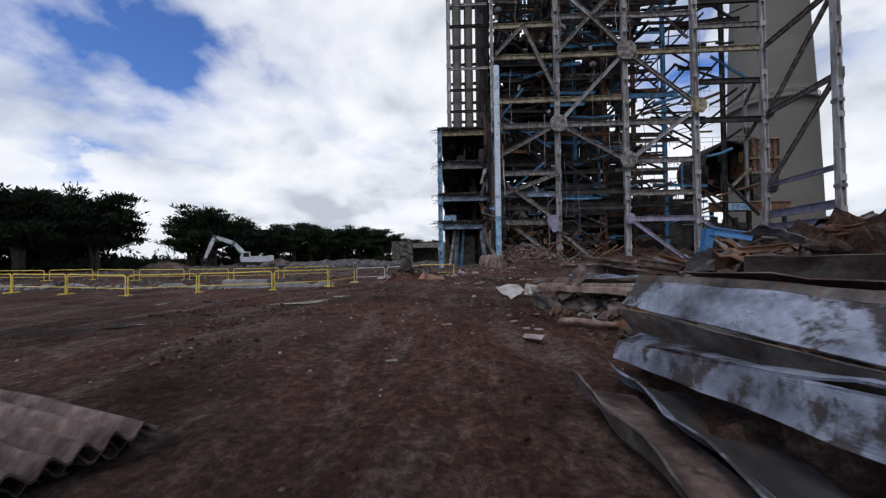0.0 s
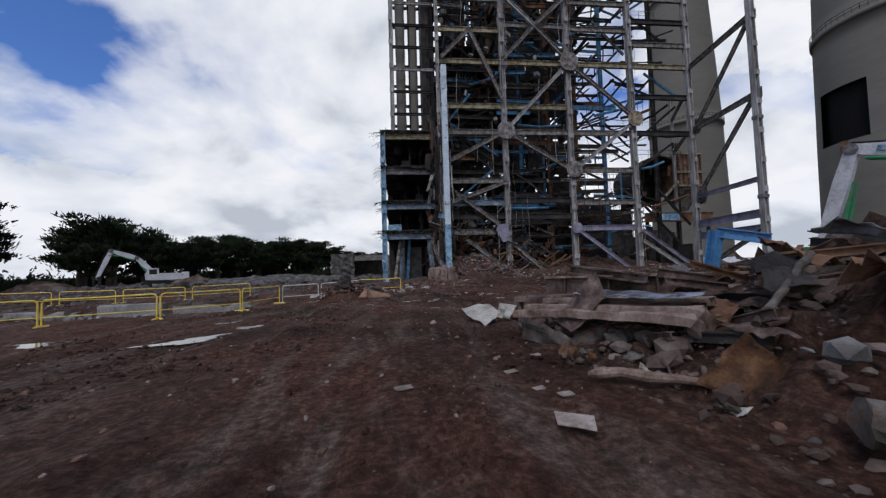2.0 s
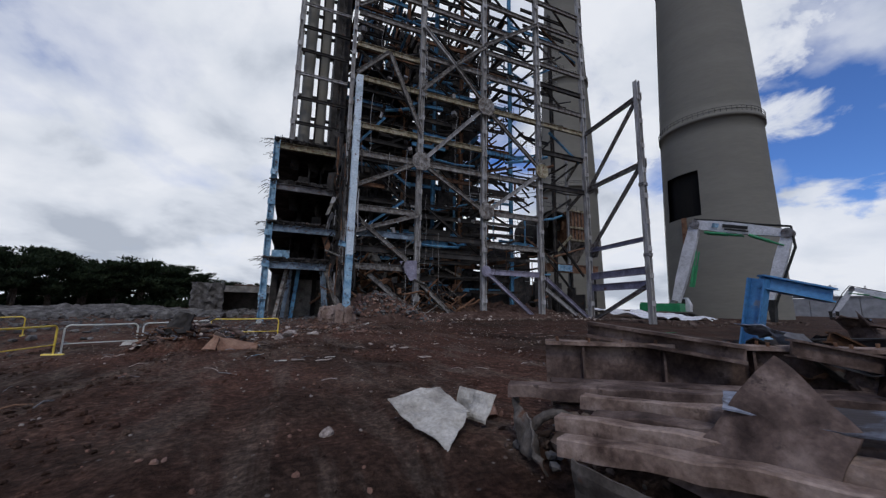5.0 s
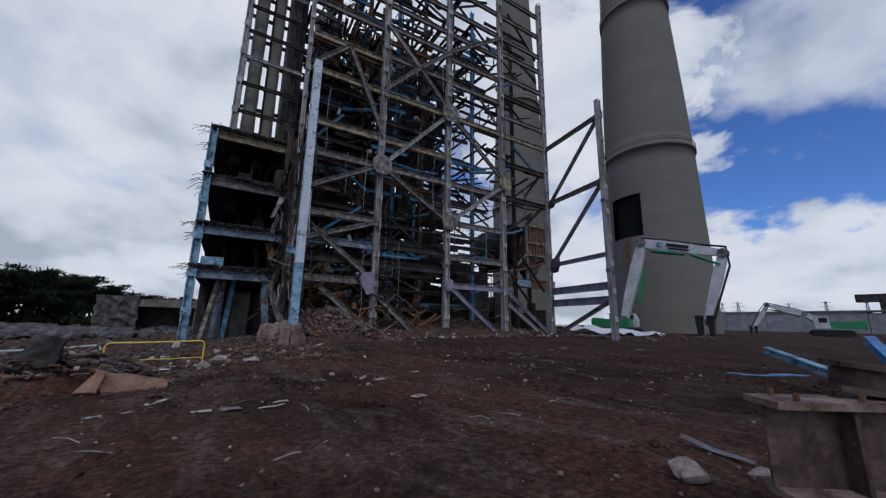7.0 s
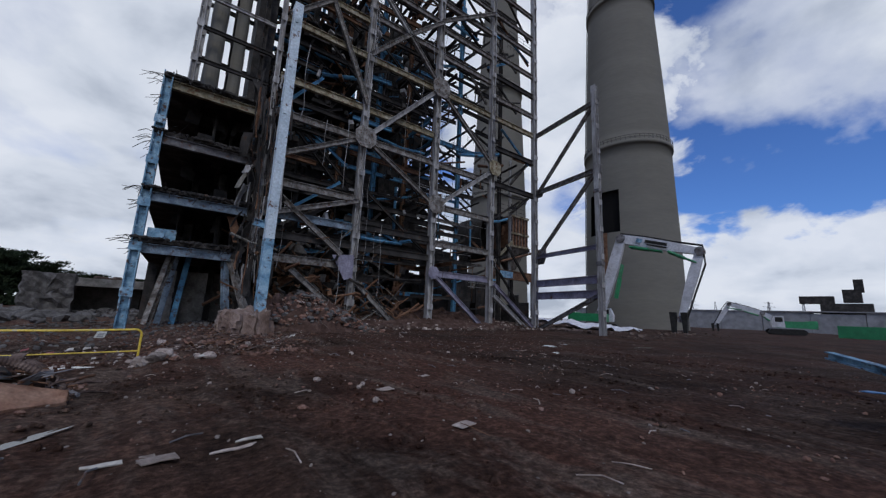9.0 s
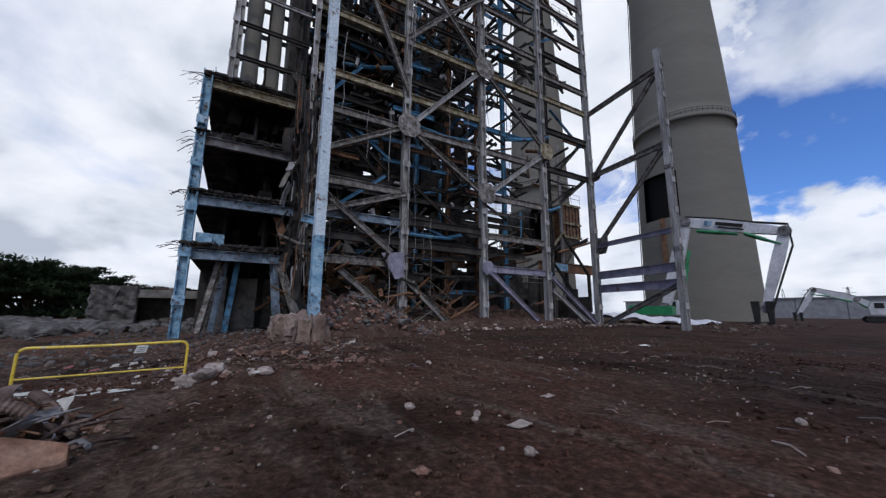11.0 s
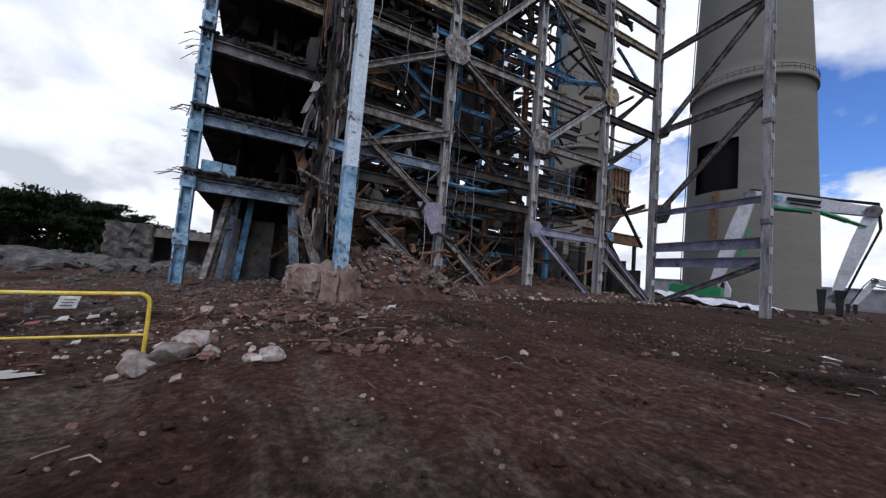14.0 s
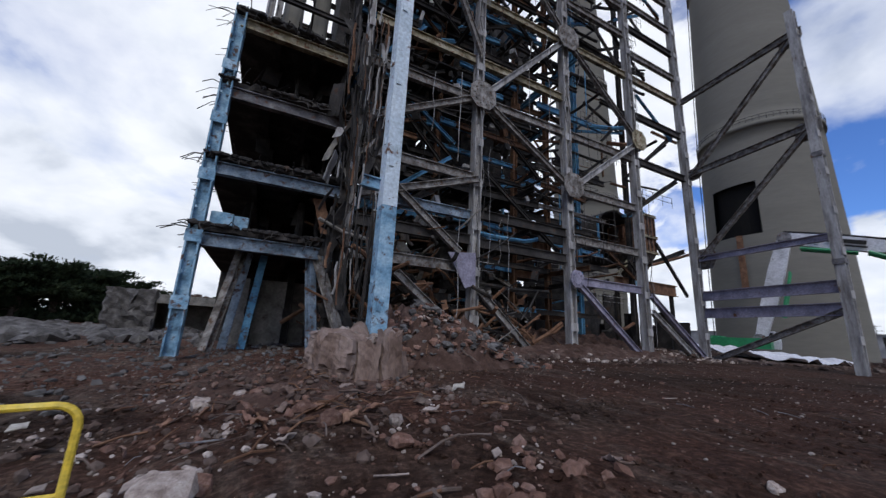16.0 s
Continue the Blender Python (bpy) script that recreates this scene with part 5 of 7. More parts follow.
for i in range(8):
    x, y = -10.2 - 4.3 * i, 26.2 + 0.25 * math.sin(i * 2.3)
    if i == 3:
        continue
    broken_block(x, y, gz(x, y) - 0.15, 3.9 - 0.5 * (i % 3), 0.55, 1.2 + 0.12 * math.sin(i * 1.7), 3 * math.sin(i * 5), i, M["pale_concrete"], "broken_wall", "length of pale grey concrete basement wall", "wall")
lumps("pale_kerb_rubble", scatter(700, 71, -34, -7.2, 20.8, 25.6, 0.03, 0.24, 3.0), M["pale_concrete"], "pale crushed concrete along the barriers", "rubble", 71)
broken_block(-9.6, 84, -0.3, 4.6, 4, 5.2, 8, 11, M["rubble_grey"], "ruined_wall", "crumbling grey concrete ruin by the bunker", "ruin", 0.26)


def build_bunker():
    t = thing("concrete_bunker", "flat-roofed brown concrete bunker with a black opening", "bunker", at=pose(-4.0, 92, -0.3, 0, 0, 4))
    for name, s, p in (("side_wall", (0.6, 6, 3.8), (-4.2, 0, 1.9)), ("side_wall", (0.6, 6, 3.8), (4.2, 0, 1.9)), ("back_wall", (8.4, 0.5, 3.8), (0, 3, 1.9)), ("lintel", (9.4, 7, 1.2), (0, -0.2, 4.4))):
        bm = bmesh.new()
        box(bm, s, Matrix.Translation(p))
        part(name, bm, M["concrete"], t)
    lumps("roof_spoil", [(random.Random(i).uniform(-2.5, 2.5), random.Random(i + 50).uniform(-2, 2), 5.1, 0.6) for i in range(14)], M["rubble_brown"], "", "", 3, t)


build_bunker()


# ---- puddles ----
def puddle(x, y, rx, ry, rot, seed):
    """A ragged, level sheet of water in a hollow."""
    bm = bmesh.new()
    c, s = math.cos(rot), math.sin(rot)
    n = 110
    ring = []
    zs = []
    for k in range(n):
        a = 2 * math.pi * k / n
        w = 0.75 + 0.55 * noise.noise(Vector((math.cos(a) * 1.6, math.sin(a) * 1.6, seed * 3.1))) + 0.25 * noise.noise(Vector((math.cos(a) * 5, math.sin(a) * 5, seed))) + 0.07 * noise.noise(Vector((math.cos(a) * 14, math.sin(a) * 14, seed)))
        u, v = rx * w * math.cos(a), ry * w * math.sin(a)
        px, py = x + c * u - s * v, y + s * u + c * v
        zs.append(gz(px, py))
        ring.append((px, py))
    inner = sorted(gz(x + (px - x) * k, y + (py - y) * k) for px, py in ring for k in (0.25, 0.5, 0.75, 1.0))
    z = inner[int(len(inner) * 0.50)]
    vs = [bm.verts.new((px, py, z)) for px, py in ring]
    bm.faces.new(vs)
    return one("puddle", bm, M["water"], "shallow muddy puddle mirroring the bright sky", "water", "puddles", "structure")


for i, (x, y, rx, ry, rot) in enumerate(((-4.6, 13.6, 1.9, 0.45, 0.5), (-4.0, 15.0, 0.9, 0.4, 0.2), (-9.8, 14.2, 2.6, 0.5, 0.25), (-8.7, 7.8, 1.7, 0.3, 0.5), (-1.35, 29.5, 1.1, 0.5, 0.35), (-2.4, 28.9, 0.9, 0.3, 0.2), (-5.6, 17.0, 0.8, 0.3, 0.2), (20, 27, 2.2, 0.5, 0.3), (26, 24.5, 1.5, 0.4, 0.1), (17, 25, 1.0, 0.25, 0.3), (-0.2, 20.9, 1.0, 0.13, 0.92), (-0.75, 20.2, 0.6, 0.12, 0.3), (-0.7, 28.3, 0.9, 0.3, 0.5))):
    puddle(x, y, rx, ry, rot, i)


# ---- the scrap pile beside the way ----
def girder(name, a, b, w, h, t, mat, label, up=(0, 0, 1), bolts=False):
    bm = bmesh.new()
    i_beam(bm, a, b, w, h, t, up)
    if bolts:
        a, b = Vector(a), Vector(b)
        n = int((b - a).length / 0.4)
        for i in range(n):
            p = a.lerp(b, (i + 0.5) / n)
            for s in (-0.32, 0.32):
                m, _ = frame_of(a, b)
                tube(bm, [p + m.to_3x3() @ Vector((0, s * w, h / 2)), p + m.to_3x3() @ Vector((0, s * w, h / 2 + 0.06))], 0.025, 6)
    return one(name, bm, mat, label, "girder", "scrap girders")


def plate(name, pts, mat, label, n=8, amp=0.05, seed=0, t=0.014, freq=1.6):
    bm = bmesh.new()
    sheet(bm, *pts, n=n, amp=amp, t=t, seed=seed, freq=freq)
    return one(name, bm, mat, label, "steel plate", "scrap plates")


PB, PG, BR = M["plate_blue"], M["plate_grey"], M["plate_brown"]


def folded_girder(name, label, edges, mats, seed):
    """A bent plate girder: strips between neighbouring edge lines."""
    t = thing(name, label, "girder", "scrap girders")
    for k in range(len(edges) - 1):
        (a0, a1), (b0, b1) = edges[k], edges[k + 1]
        bm = bmesh.new()
        sheet(bm, a0, a1, b1, b0, 14, 0.075, 0.02, seed)
        part("web" if k == 1 else "flange", bm, mats[k], t)
    return t


folded_girder("plate_girder", "pale blue steel plate girder lying along the track", [((2.36, 4.25, 1.22), (2.92, 1.2, 1.28)), ((2.32, 4.23, 1.14), (2.86, 1.2, 1.2)), ((2.12, 4.2, 0.88), (2.42, 1.2, 0.86)), ((2.22, 4.2, 0.62), (2.55, 1.2, 0.6))], [PG, PB, PG], 1)
folded_girder("plate_girder", "scuffed blue and grey girder with a torn flange", [((2.45, 4.3, 0.58), (2.6, 1.0, 0.80)), ((2.06, 4.3, 0.45), (2.32, 1.0, 0.86)), ((2.03, 4.27, 0.26), (2.20, 1.0, 0.52))], [PB, PB], 5)
# the flat is near black: the shadow on it is painted as colour
folded_girder("plate_girder", "grey steel girder with its flange turned up", [((2.5, 4.1, 0.08), (2.2, 1.0, 0.10)), ((2.0, 4.1, 0.10), (1.72, 1.0, 0.12)), ((1.88, 4.1, 0.28), (1.5, 1.0, 0.26))], [M["dark_steel_and_shade"], PB], 9)
folded_girder("steel_channel", "low lilac grey steel channel on the ground", [((1.9, 3.6, 0.06), (1.75, 1.0, 0.08)), ((1.42, 3.85, 0.07), (1.32, 1.0, 0.08)), ((1.36, 3.87, 0.27), (1.24, 1.0, 0.24))], [BR, PG], 13)
plate("scrap_plate", ((2.9, 4.3, 1.28), (3.6, 1.3, 1.33), (5.0, 1.6, 1.0), (4.0, 4.5, 0.9)), PG, "large grey steel plate on the scrap pile", 10, 0.06, 3)
plate("scrap_plate", ((3.7, 4.4, 1.45), (5.6, 2.4, 1.5), (5.9, 2.9, 0.85), (4.0, 4.7, 0.8)), PG, "dented grey girder web leaning on the pile", 10, 0.04, 4)
# bundle of hollow beams whose near ends are bent down
def bent_beam(pts, w, h, mat, label, seed):
    """A hollow beam swept along points, dented on the way."""
    pts = [Vector(p) for p in pts]
    path = []
    for a, b in zip(pts, pts[1:]):
        k = max(2, int((b - a).length / 0.16))
        path += [a.lerp(b, i / k) for i in range(k)]
    path.append(pts[-1])
    side = (pts[1] - pts[0]).cross(Vector((0, 0, 1))).normalized()
    bm = bmesh.new()
    rings = []
    off = Vector((seed * 3.1, seed * 1.7, seed))
    for i, p in enumerate(path):
        d = (path[min(i + 1, len(path) - 1)] - path[max(i - 1, 0)]).normalized()
        up = side.cross(d).normalized()
        sd = d.cross(up).normalized()
        ring = []
        for a, b in ((-.5, -.5), (.5, -.5), (.5, .42), (.42, .5), (-.42, .5), (-.5, .42)):
            q = p + sd * a * w + up * b * h
            ring.append(bm.verts.new(q + Vector((noise.noise(q * 2.1 + off), noise.noise(q * 2.1 - off), noise.noise(q * 3.0 + off))) * 0.035))
        rings.append(ring)
    for A, C in zip(rings, rings[1:]):
        for k in range(6):
            bm.faces.new((A[k], A[(k + 1) % 6], C[(k + 1) % 6], C[k]))
    for R, flip in ((rings[0], False), (rings[-1], True)):
        c = [bm.verts.new(sum((v.co for v in R), Vector()) / 6 * 0.25 + v.co * 0.75) for v in R]
        for k in range(6):
            bm.faces.new((R[k], R[(k + 1) % 6], c[(k + 1) % 6], c[k]))
    bmesh.ops.recalc_face_normals(bm, faces=bm.faces[:])
    return one("scrap_beam", bm, mat, label, "girder", "scrap girders")


for i, (dx, dy, dz, w, mat) in enumerate(((0, 0, 0, 0.20, M["plate_tan"]), (0.24, 0.12, 0.07, 0.19, M["plate_tan"]), (0.50, 0.30, 0.10, 0.22, BR), (0.78, 0.42, 0.16, 0.20, M["plate_tan"]))):
    d = Vector((dx, dy, dz))
    end = [] if i > 1 else [Vector((4.32, 7.72, 0.20)) + d]
    bent_beam([Vector((2.66, 10.45 + 0.2 * math.sin(i * 2.2), 0.50)) + d, Vector((3.22, 9.1, 0.61)) + d, Vector((3.86, 7.45, 0.72)) + d] + end, w, 0.14, mat, "brown grimy hollow beam in a bundle", i + 1)
bent_beam(((3.0, 11.7, 0.66), (4.3, 10.4, 0.74), (5.4, 9.3, 0.80)), 0.26, 0.14, BR, "brown grimy hollow beam at the back of the bundle", 6)


def strip(name, foot, tops, mat, label, seed, t=0.02):
    """A standing, curled band of plate along points on the ground."""
    bm = bmesh.new()
    foot = [Vector(p) for p in foot]
    n, k = 30, 6
    fr, bk = [], []
    for i in range(n + 1):
        f = i / n * (len(foot) - 1)
        a = min(int(f), len(foot) - 2)
        u = f - a
        u = u * u * (3 - 2 * u) * 0.5 + u * 0.5
        p = foot[a].lerp(foot[a + 1], u)
        h = tops[a] + (tops[a + 1] - tops[a]) * u
        d = (foot[a + 1] - foot[a]).normalized()
        nr = Vector((-d.y, d.x, 0))
        for j in range(k + 1):
            w = j / k
            q = p + Vector((0, 0, h * w)) + nr * (0.05 * math.sin(w * 3.0 + i * 0.3) + 0.06 * noise.noise(Vector((i * 0.25, w * 2, seed))))
            q.z += 0.05 * w * noise.noise(Vector((i * 0.6, 3, seed)))
            fr.append(bm.verts.new(q))
            bk.append(bm.verts.new(q + nr * t))
    m = k + 1
    for i in range(n):
        for j in range(k):
            a = i * m + j
            bm.faces.new((fr[a], fr[a + m], fr[a + m + 1], fr[a + 1]))
            bm.faces.new((bk[a + 1], bk[a + m + 1], bk[a + m], bk[a]))
        a = i * m + k
        bm.faces.new((fr[a], fr[a + m], bk[a + m], bk[a]))
    for a in (0, n * m):
        for j in range(k):
            bm.faces.new((fr[a + j], fr[a + j + 1], bk[a + j + 1], bk[a + j]))
    bmesh.ops.recalc_face_normals(bm, faces=bm.faces[:])
    return one(name, bm, mat, label, "steel plate", "scrap plates")


def build_bolted_girder():
    t = thing("bolted_girder", "long brown girder with bolts along its flange", "girder", "scrap girders")
    a, b = Vector((4.05, 12.2, 0.84)), Vector((7.9, 8.9, 0.92))
    m, l = frame_of(a, b)
    at = Matrix.Translation(a) @ m
    for name, s, z in (("web", (0.03, 0.56), 0.0), ("top_flange", (0.36, 0.05), 0.30), ("bottom_flange", (0.36, 0.05), -0.30)):
        bm = bmesh.new()
        prism(bm, rect(*s), l, at @ Matrix.Translation((0, 0, z)))
        part(name, bm, BR if name == "web" else M["plate_tan"], t)
    n = int(l / 0.42)
    for i in range(n):
        for s in (-0.12, 0.12):
            bm = bmesh.new()
            p = at @ Vector((l * (i + 0.4) / n, s, 0.32))
            tube(bm, [p, p + Vector((0, 0, 0.055))], 0.020, 6)
            part("bolt", bm, M["rust"], t)
    for i in range(5):
        bm = bmesh.new()
        box(bm, (0.03, 0.30, 0.55), at @ Matrix.Translation((l * (i + 0.5) / 5, 0, 0)))
        part("stiffener", bm, BR, t)


build_bolted_girder()
girder("scrap_beam", (3.5, 11.5, 0.62), (7.6, 8.2, 0.70), 0.3, 0.3, 0.05, BR, "brown steel beam beside the long girder")
girder("scrap_beam", (5.6, 10.4, 1.12), (4.6, 11.9, 1.34), 0.3, 0.22, 0.04, BR, "short brown beam lying across the girder")
plate("torn_plate", ((3.02, 9.80, 0.42), (2.96, 9.00, 0.36), (3.62, 8.92, 0.92), (3.74, 9.36, 1.29)), BR, "torn brown plate standing up from the pile", 14, 0.10, 6)
strip("curled_plate", ((2.55, 10.26, 0.0), (2.72, 9.65, 0.0), (3.0, 9.1, 0.0), (3.38, 8.92, 0.0), (3.72, 9.05, 0.02)), (0.46, 0.40, 0.20, 0.40, 0.5), PG, "long curled grey plate at the edge of the pile", 7)
strip("perforated_strap", ((3.22, 11.9, 0.12), (2.98, 11.4, 0.08), (2.82, 10.9, 0.02)), (0.50, 0.36, 0.16), PG, "bent perforated steel strap at the end of the beams", 9)
for a, b, rad, mat, lab in (((3.42, 8.72, 0.22), (4.62, 8.30, 0.30), 0.12, PG, "crushed grey steel tube under the beams"), ((3.32, 5.42, 0.30), (4.35, 4.75, 0.36), 0.16, PG, "thick rolled grey sheet at the foot of the pile"), ((3.0, 9.6, 0.22), (3.9, 8.9, 0.30), 0.10, BR, "crushed brown pipe under the beams"), ((4.6, 7.2, 0.62), (5.8, 6.3, 1.0), 0.05, BR, "bent bar sticking out of the pile"), ((4.2, 6.9, 0.70), (6.2, 7.7, 1.55), 0.05, PG, "long bent bar sticking out of the pile")):
    a, b = Vector(a), Vector(b)
    bm = bmesh.new()
    m = 14
    pts = [a.lerp(b, i / m) + Vector((0.4, 0.3, 0.5)) * 0.09 * noise.noise(a.lerp(b, i / m) * 2.2) for i in range(m + 1)]
    tube(bm, pts, [rad * (1 + 0.30 * noise.noise(Vector((i * 0.55, rad * 40, 1)))) for i in range(m + 1)], 12)
    for v in bm.verts:
        v.co += Vector((noise.noise(v.co * 6), noise.noise(v.co * 6 + Vector((3, 0, 0))), noise.noise(v.co * 6 + Vector((0, 5, 0))))) * rad * 0.35
    one("crushed_pipe", bm, mat, lab, "pipe", "scrap pipes")
plate("bright_plate", ((3.35, 9.55, 0.90), (4.02, 7.55, 0.98), (4.46, 7.8, 1.02), (3.78, 9.75, 0.98)), PB, "pale worn steel plate crumpled on top of the beams", 14, 0.07, 9)
plate("scrap_plate", ((4.6, 8.9, 0.95), (5.4, 7.5, 0.98), (5.7, 7.8, 0.62), (4.9, 9.2, 0.6)), M["dark_steel_and_shade"], "dark torn sheet behind the beams", 10, 0.10, 33)
plate("rusty_plate", ((3.24, 6.80, 0.12), (3.70, 6.25, 0.02), (4.22, 6.42, 0.16), (3.52, 6.46, 0.74)), M["rust_orange"], "bulging orange rusted plate leaning on the pile", 16, 0.16, 10)
rr = random.Random(91)
for i in range(18):   # insulation, rags and torn sheet strewn along the foot
    f = rr.random()
    x, y = 2.75 + 0.75 * f + rr.uniform(-.25, .35), 8.6 - 2.6 * f + rr.uniform(-.3, .3)
    z = gz(x, y) + 0.03
    a, l = rr.uniform(0, 6.3), rr.uniform(0.05, 0.22)
    d = Vector((math.cos(a) * l, math.sin(a) * l, rr.uniform(0, 0.10)))
    q = Vector((-d.y, d.x, rr.uniform(0.05, 0.2))) * rr.uniform(0.4, 1.0)
    p = Vector((x, y, z))
    plate("torn_lining", (p, p + d, p + d + q, p + q), rr.choice([M["plinth"], M["white_sheet"], M["plate_tan"], BR, PG, BR, M["rust_orange"]]), "torn scrap of lining at the foot of the pile", 9, 0.22, 300 + i, 0.014, 5.0)
plate("white_sheet", ((1.90, 13.0, 0.34), (2.22, 11.75, 0.04), (2.80, 12.3, 0.24), (2.75, 13.1, 0.40)), M["white_sheet"], "crumpled white sheet on the edge of the pile", 14, 0.12, 11)
plate("white_rag", ((2.85, 12.9, 0.08), (3.0, 12.2, 0.1), (3.25, 12.3, 0.42), (3.0, 12.85, 0.46)), M["white_sheet"], "torn white rag caught on scrap steel", 10, 0.18, 12)
plate("ground_tile", ((1.42, 6.45, 0.035), (1.70, 6.25, 0.035), (1.82, 6.5, 0.035), (1.52, 6.72, 0.035)), M["boulder"], "pale broken tile lying flat on the earth", 4, 0.035, 13)
for i, (x, y, s) in enumerate(((1.75, 7.6, 0.08), (1.62, 8.3, 0.10), (1.9, 7.2, 0.10), (0.05, 7.9, 0.13), (-0.8, 5.4, 0.10), (2.3, 9.0, 0.1), (5.17, 21.45, 0.2), (4.8, 18.5, 0.2), (1.2, 19.5, 0.2), (7.0, 22.5, 0.16))):
    z = gz(x, y) + 0.035
    plate("pale_scrap", ((x - s * .6, y - s * .5, z), (x + s, y - s * .3, z), (x + s * .8, y + s * .6, z + .01), (x - s * .9, y + s * .4, z)), M["boulder"], "small pale scrap lying on the earth", 4, 0.035, 20 + i)
bm = bmesh.new()
tube(bm, [(2.40, 7.56, 0.08), (2.50, 7.50, 0.10), (2.72, 7.36, 0.14), (2.95, 7.15, 0.12), (3.20, 6.98, 0.13), (3.42, 6.80, 0.12)], [0.03, 0.075, 0.06, 0.07, 0.05, 0.04], 9)
one("bent_pipe", bm, M["plate_tan"], "bent pale pipe lying at the pile's edge", "pipe")
# the bent blue beam
t = thing("blue_beam", "strong blue bent beam rearing out of the scrap", "girder", "scrap girders")
bm = bmesh.new(); i_beam(bm, (8.45, 11.7, 0.6), (8.5, 11.4, 2.25), 0.22, 0.28, 0.03); part("leg", bm, M["blue_deep"], t)
bm = bmesh.new(); i_beam(bm, (8.5, 11.4, 2.2), (9.3, 10.7, 1.95), 0.22, 0.26, 0.03); part("arm", bm, M["blue_deep"], t)
plate("blue_plate", ((10.7, 14.3, 0.62), (12.1, 13.5, 0.65), (12.5, 13.95, 0.6), (11.1, 14.8, 0.6)), M["blue_deep"], "strong blue plate lying on scrap", 8, 0.04, 15)
girder("blue_bar", (17.5, 15.6, 0.9), (14.2, 13.4, 0.5), 0.22, 0.22, 0.04, M["steel_blue"], "pale blue beam lying on scrap")
girder("blue_bar", (19.0, 12.8, 0.5), (21.5, 13.6, 1.3), 0.3, 0.3, 0.04, M["blue_deep"], "strong blue beam sticking out of scrap")
plate("scrap_plate", ((8.2, 12.2, 0.1), (12.0, 10.4, 0.1), (12.1, 10.6, 1.15), (8.3, 12.4, 1.05)), PG, "upright grey girder web beyond the long girder", 10, 0.04, 16)
plate("bent_strip", ((6.5, 13.9, 0.08), (6.3, 13.0, 0.05), (6.36, 12.98, 0.08), (6.55, 13.88, 0.13)), M["plate_dull"], "bent pale metal strip on the earth", 8, 0.08, 17)
bm = bmesh.new()
pts = [(3.3 + 0.28 * math.cos(a), 11.2 - 0.2 * math.cos(a), 0.05 + 0.42 * math.sin(a)) for a in (math.pi * k / 24 for k in range(25))]
tube(bm, pts, [0.05 + 0.007 * (k % 2) for k in range(25)], 12)
one("torn_hose", bm, PG, "arched torn corrugated hose on the pile", "hose")

# dark heap that fills the pile and the tangle on it
one("debris_mound", heap_mesh(9.8, 6.8, 6.6, 5.0, 3.1, 3), M["dirt"], "dark heap of mixed scrap and earth", "debris mound")
one("debris_mound", heap_mesh(4.6, 9.2, 2.1, 3.4, 0.5, 4), M["dirt"], "dark earth and scrap under the girders", "debris mound")
one("debris_mound", heap_mesh(3.4, 3.0, 1.7, 2.6, 0.8, 6), M["dirt"], "dark earth and scrap under the blue girders", "debris mound")
r = random.Random(17)
hs = lambda x, y: max(heap_z(9.8, 6.8, 6.6, 5.0, 3.1, x, y), heap_z(4.6, 9.2, 2.1, 3.4, 0.5, x, y))
lumps("scrap_lumps", scatter(500, 31, 3.2, 14.5, 3.4, 12, 0.04, 0.26, 2.5, None, hs), M["rubble_brown"], "earthy lumps among the scrap", "rubble", 31)
lumps("earth_lumps", scatter(700, 33, 2.7, 6.4, 5.2, 12.2, 0.015, 0.10, 2.6, None, lambda x, y: max(hs(x, y), gz(x, y))), M["rubble_brown"], "earth clods and bits under the scrap girders", "rubble", 33)
lumps("pale_lumps", scatter(220, 32, 3.0, 14.5, 3.4, 12, 0.03, 0.2, 2.5, None, hs), M["rubble_grey"], "pale broken lumps among the scrap", "rubble", 32)
for i in range(110):
    x, y = r.uniform(5.4, 14.5), r.uniform(3.6, 11.5)
    z = hs(x, y)
    a = r.uniform(0, math.pi)
    l = r.uniform(0.4, 1.4)
    d = Vector((math.cos(a) * l, math.sin(a) * l, r.uniform(-0.35, 0.5)))
    p = Vector((x, y, z + 0.12))
    k = r.random()
    mat = r.choice([PG, PG, BR, BR, M["rust"], M["rust_orange"], M["plate_dull"], M["rust"], M["dark_steel_and_shade"], M["dark_steel_and_shade"], M["plate_blue"]])
    if k < 0.5:
        girder("scrap_bar", p, p + d, 0.14, r.uniform(0.1, 0.25), 0.025, mat, "short twisted bar in the scrap heap")
    else:
        n = Vector((-d.y, d.x, r.uniform(-0.3, 0.6))).normalized() * r.uniform(0.3, 0.9)
        plate("scrap_piece", (p, p + d, p + d + n, p + n), mat, "crumpled piece of sheet steel in the heap", 9, 0.24, 40 + i, 0.014, 2.4)
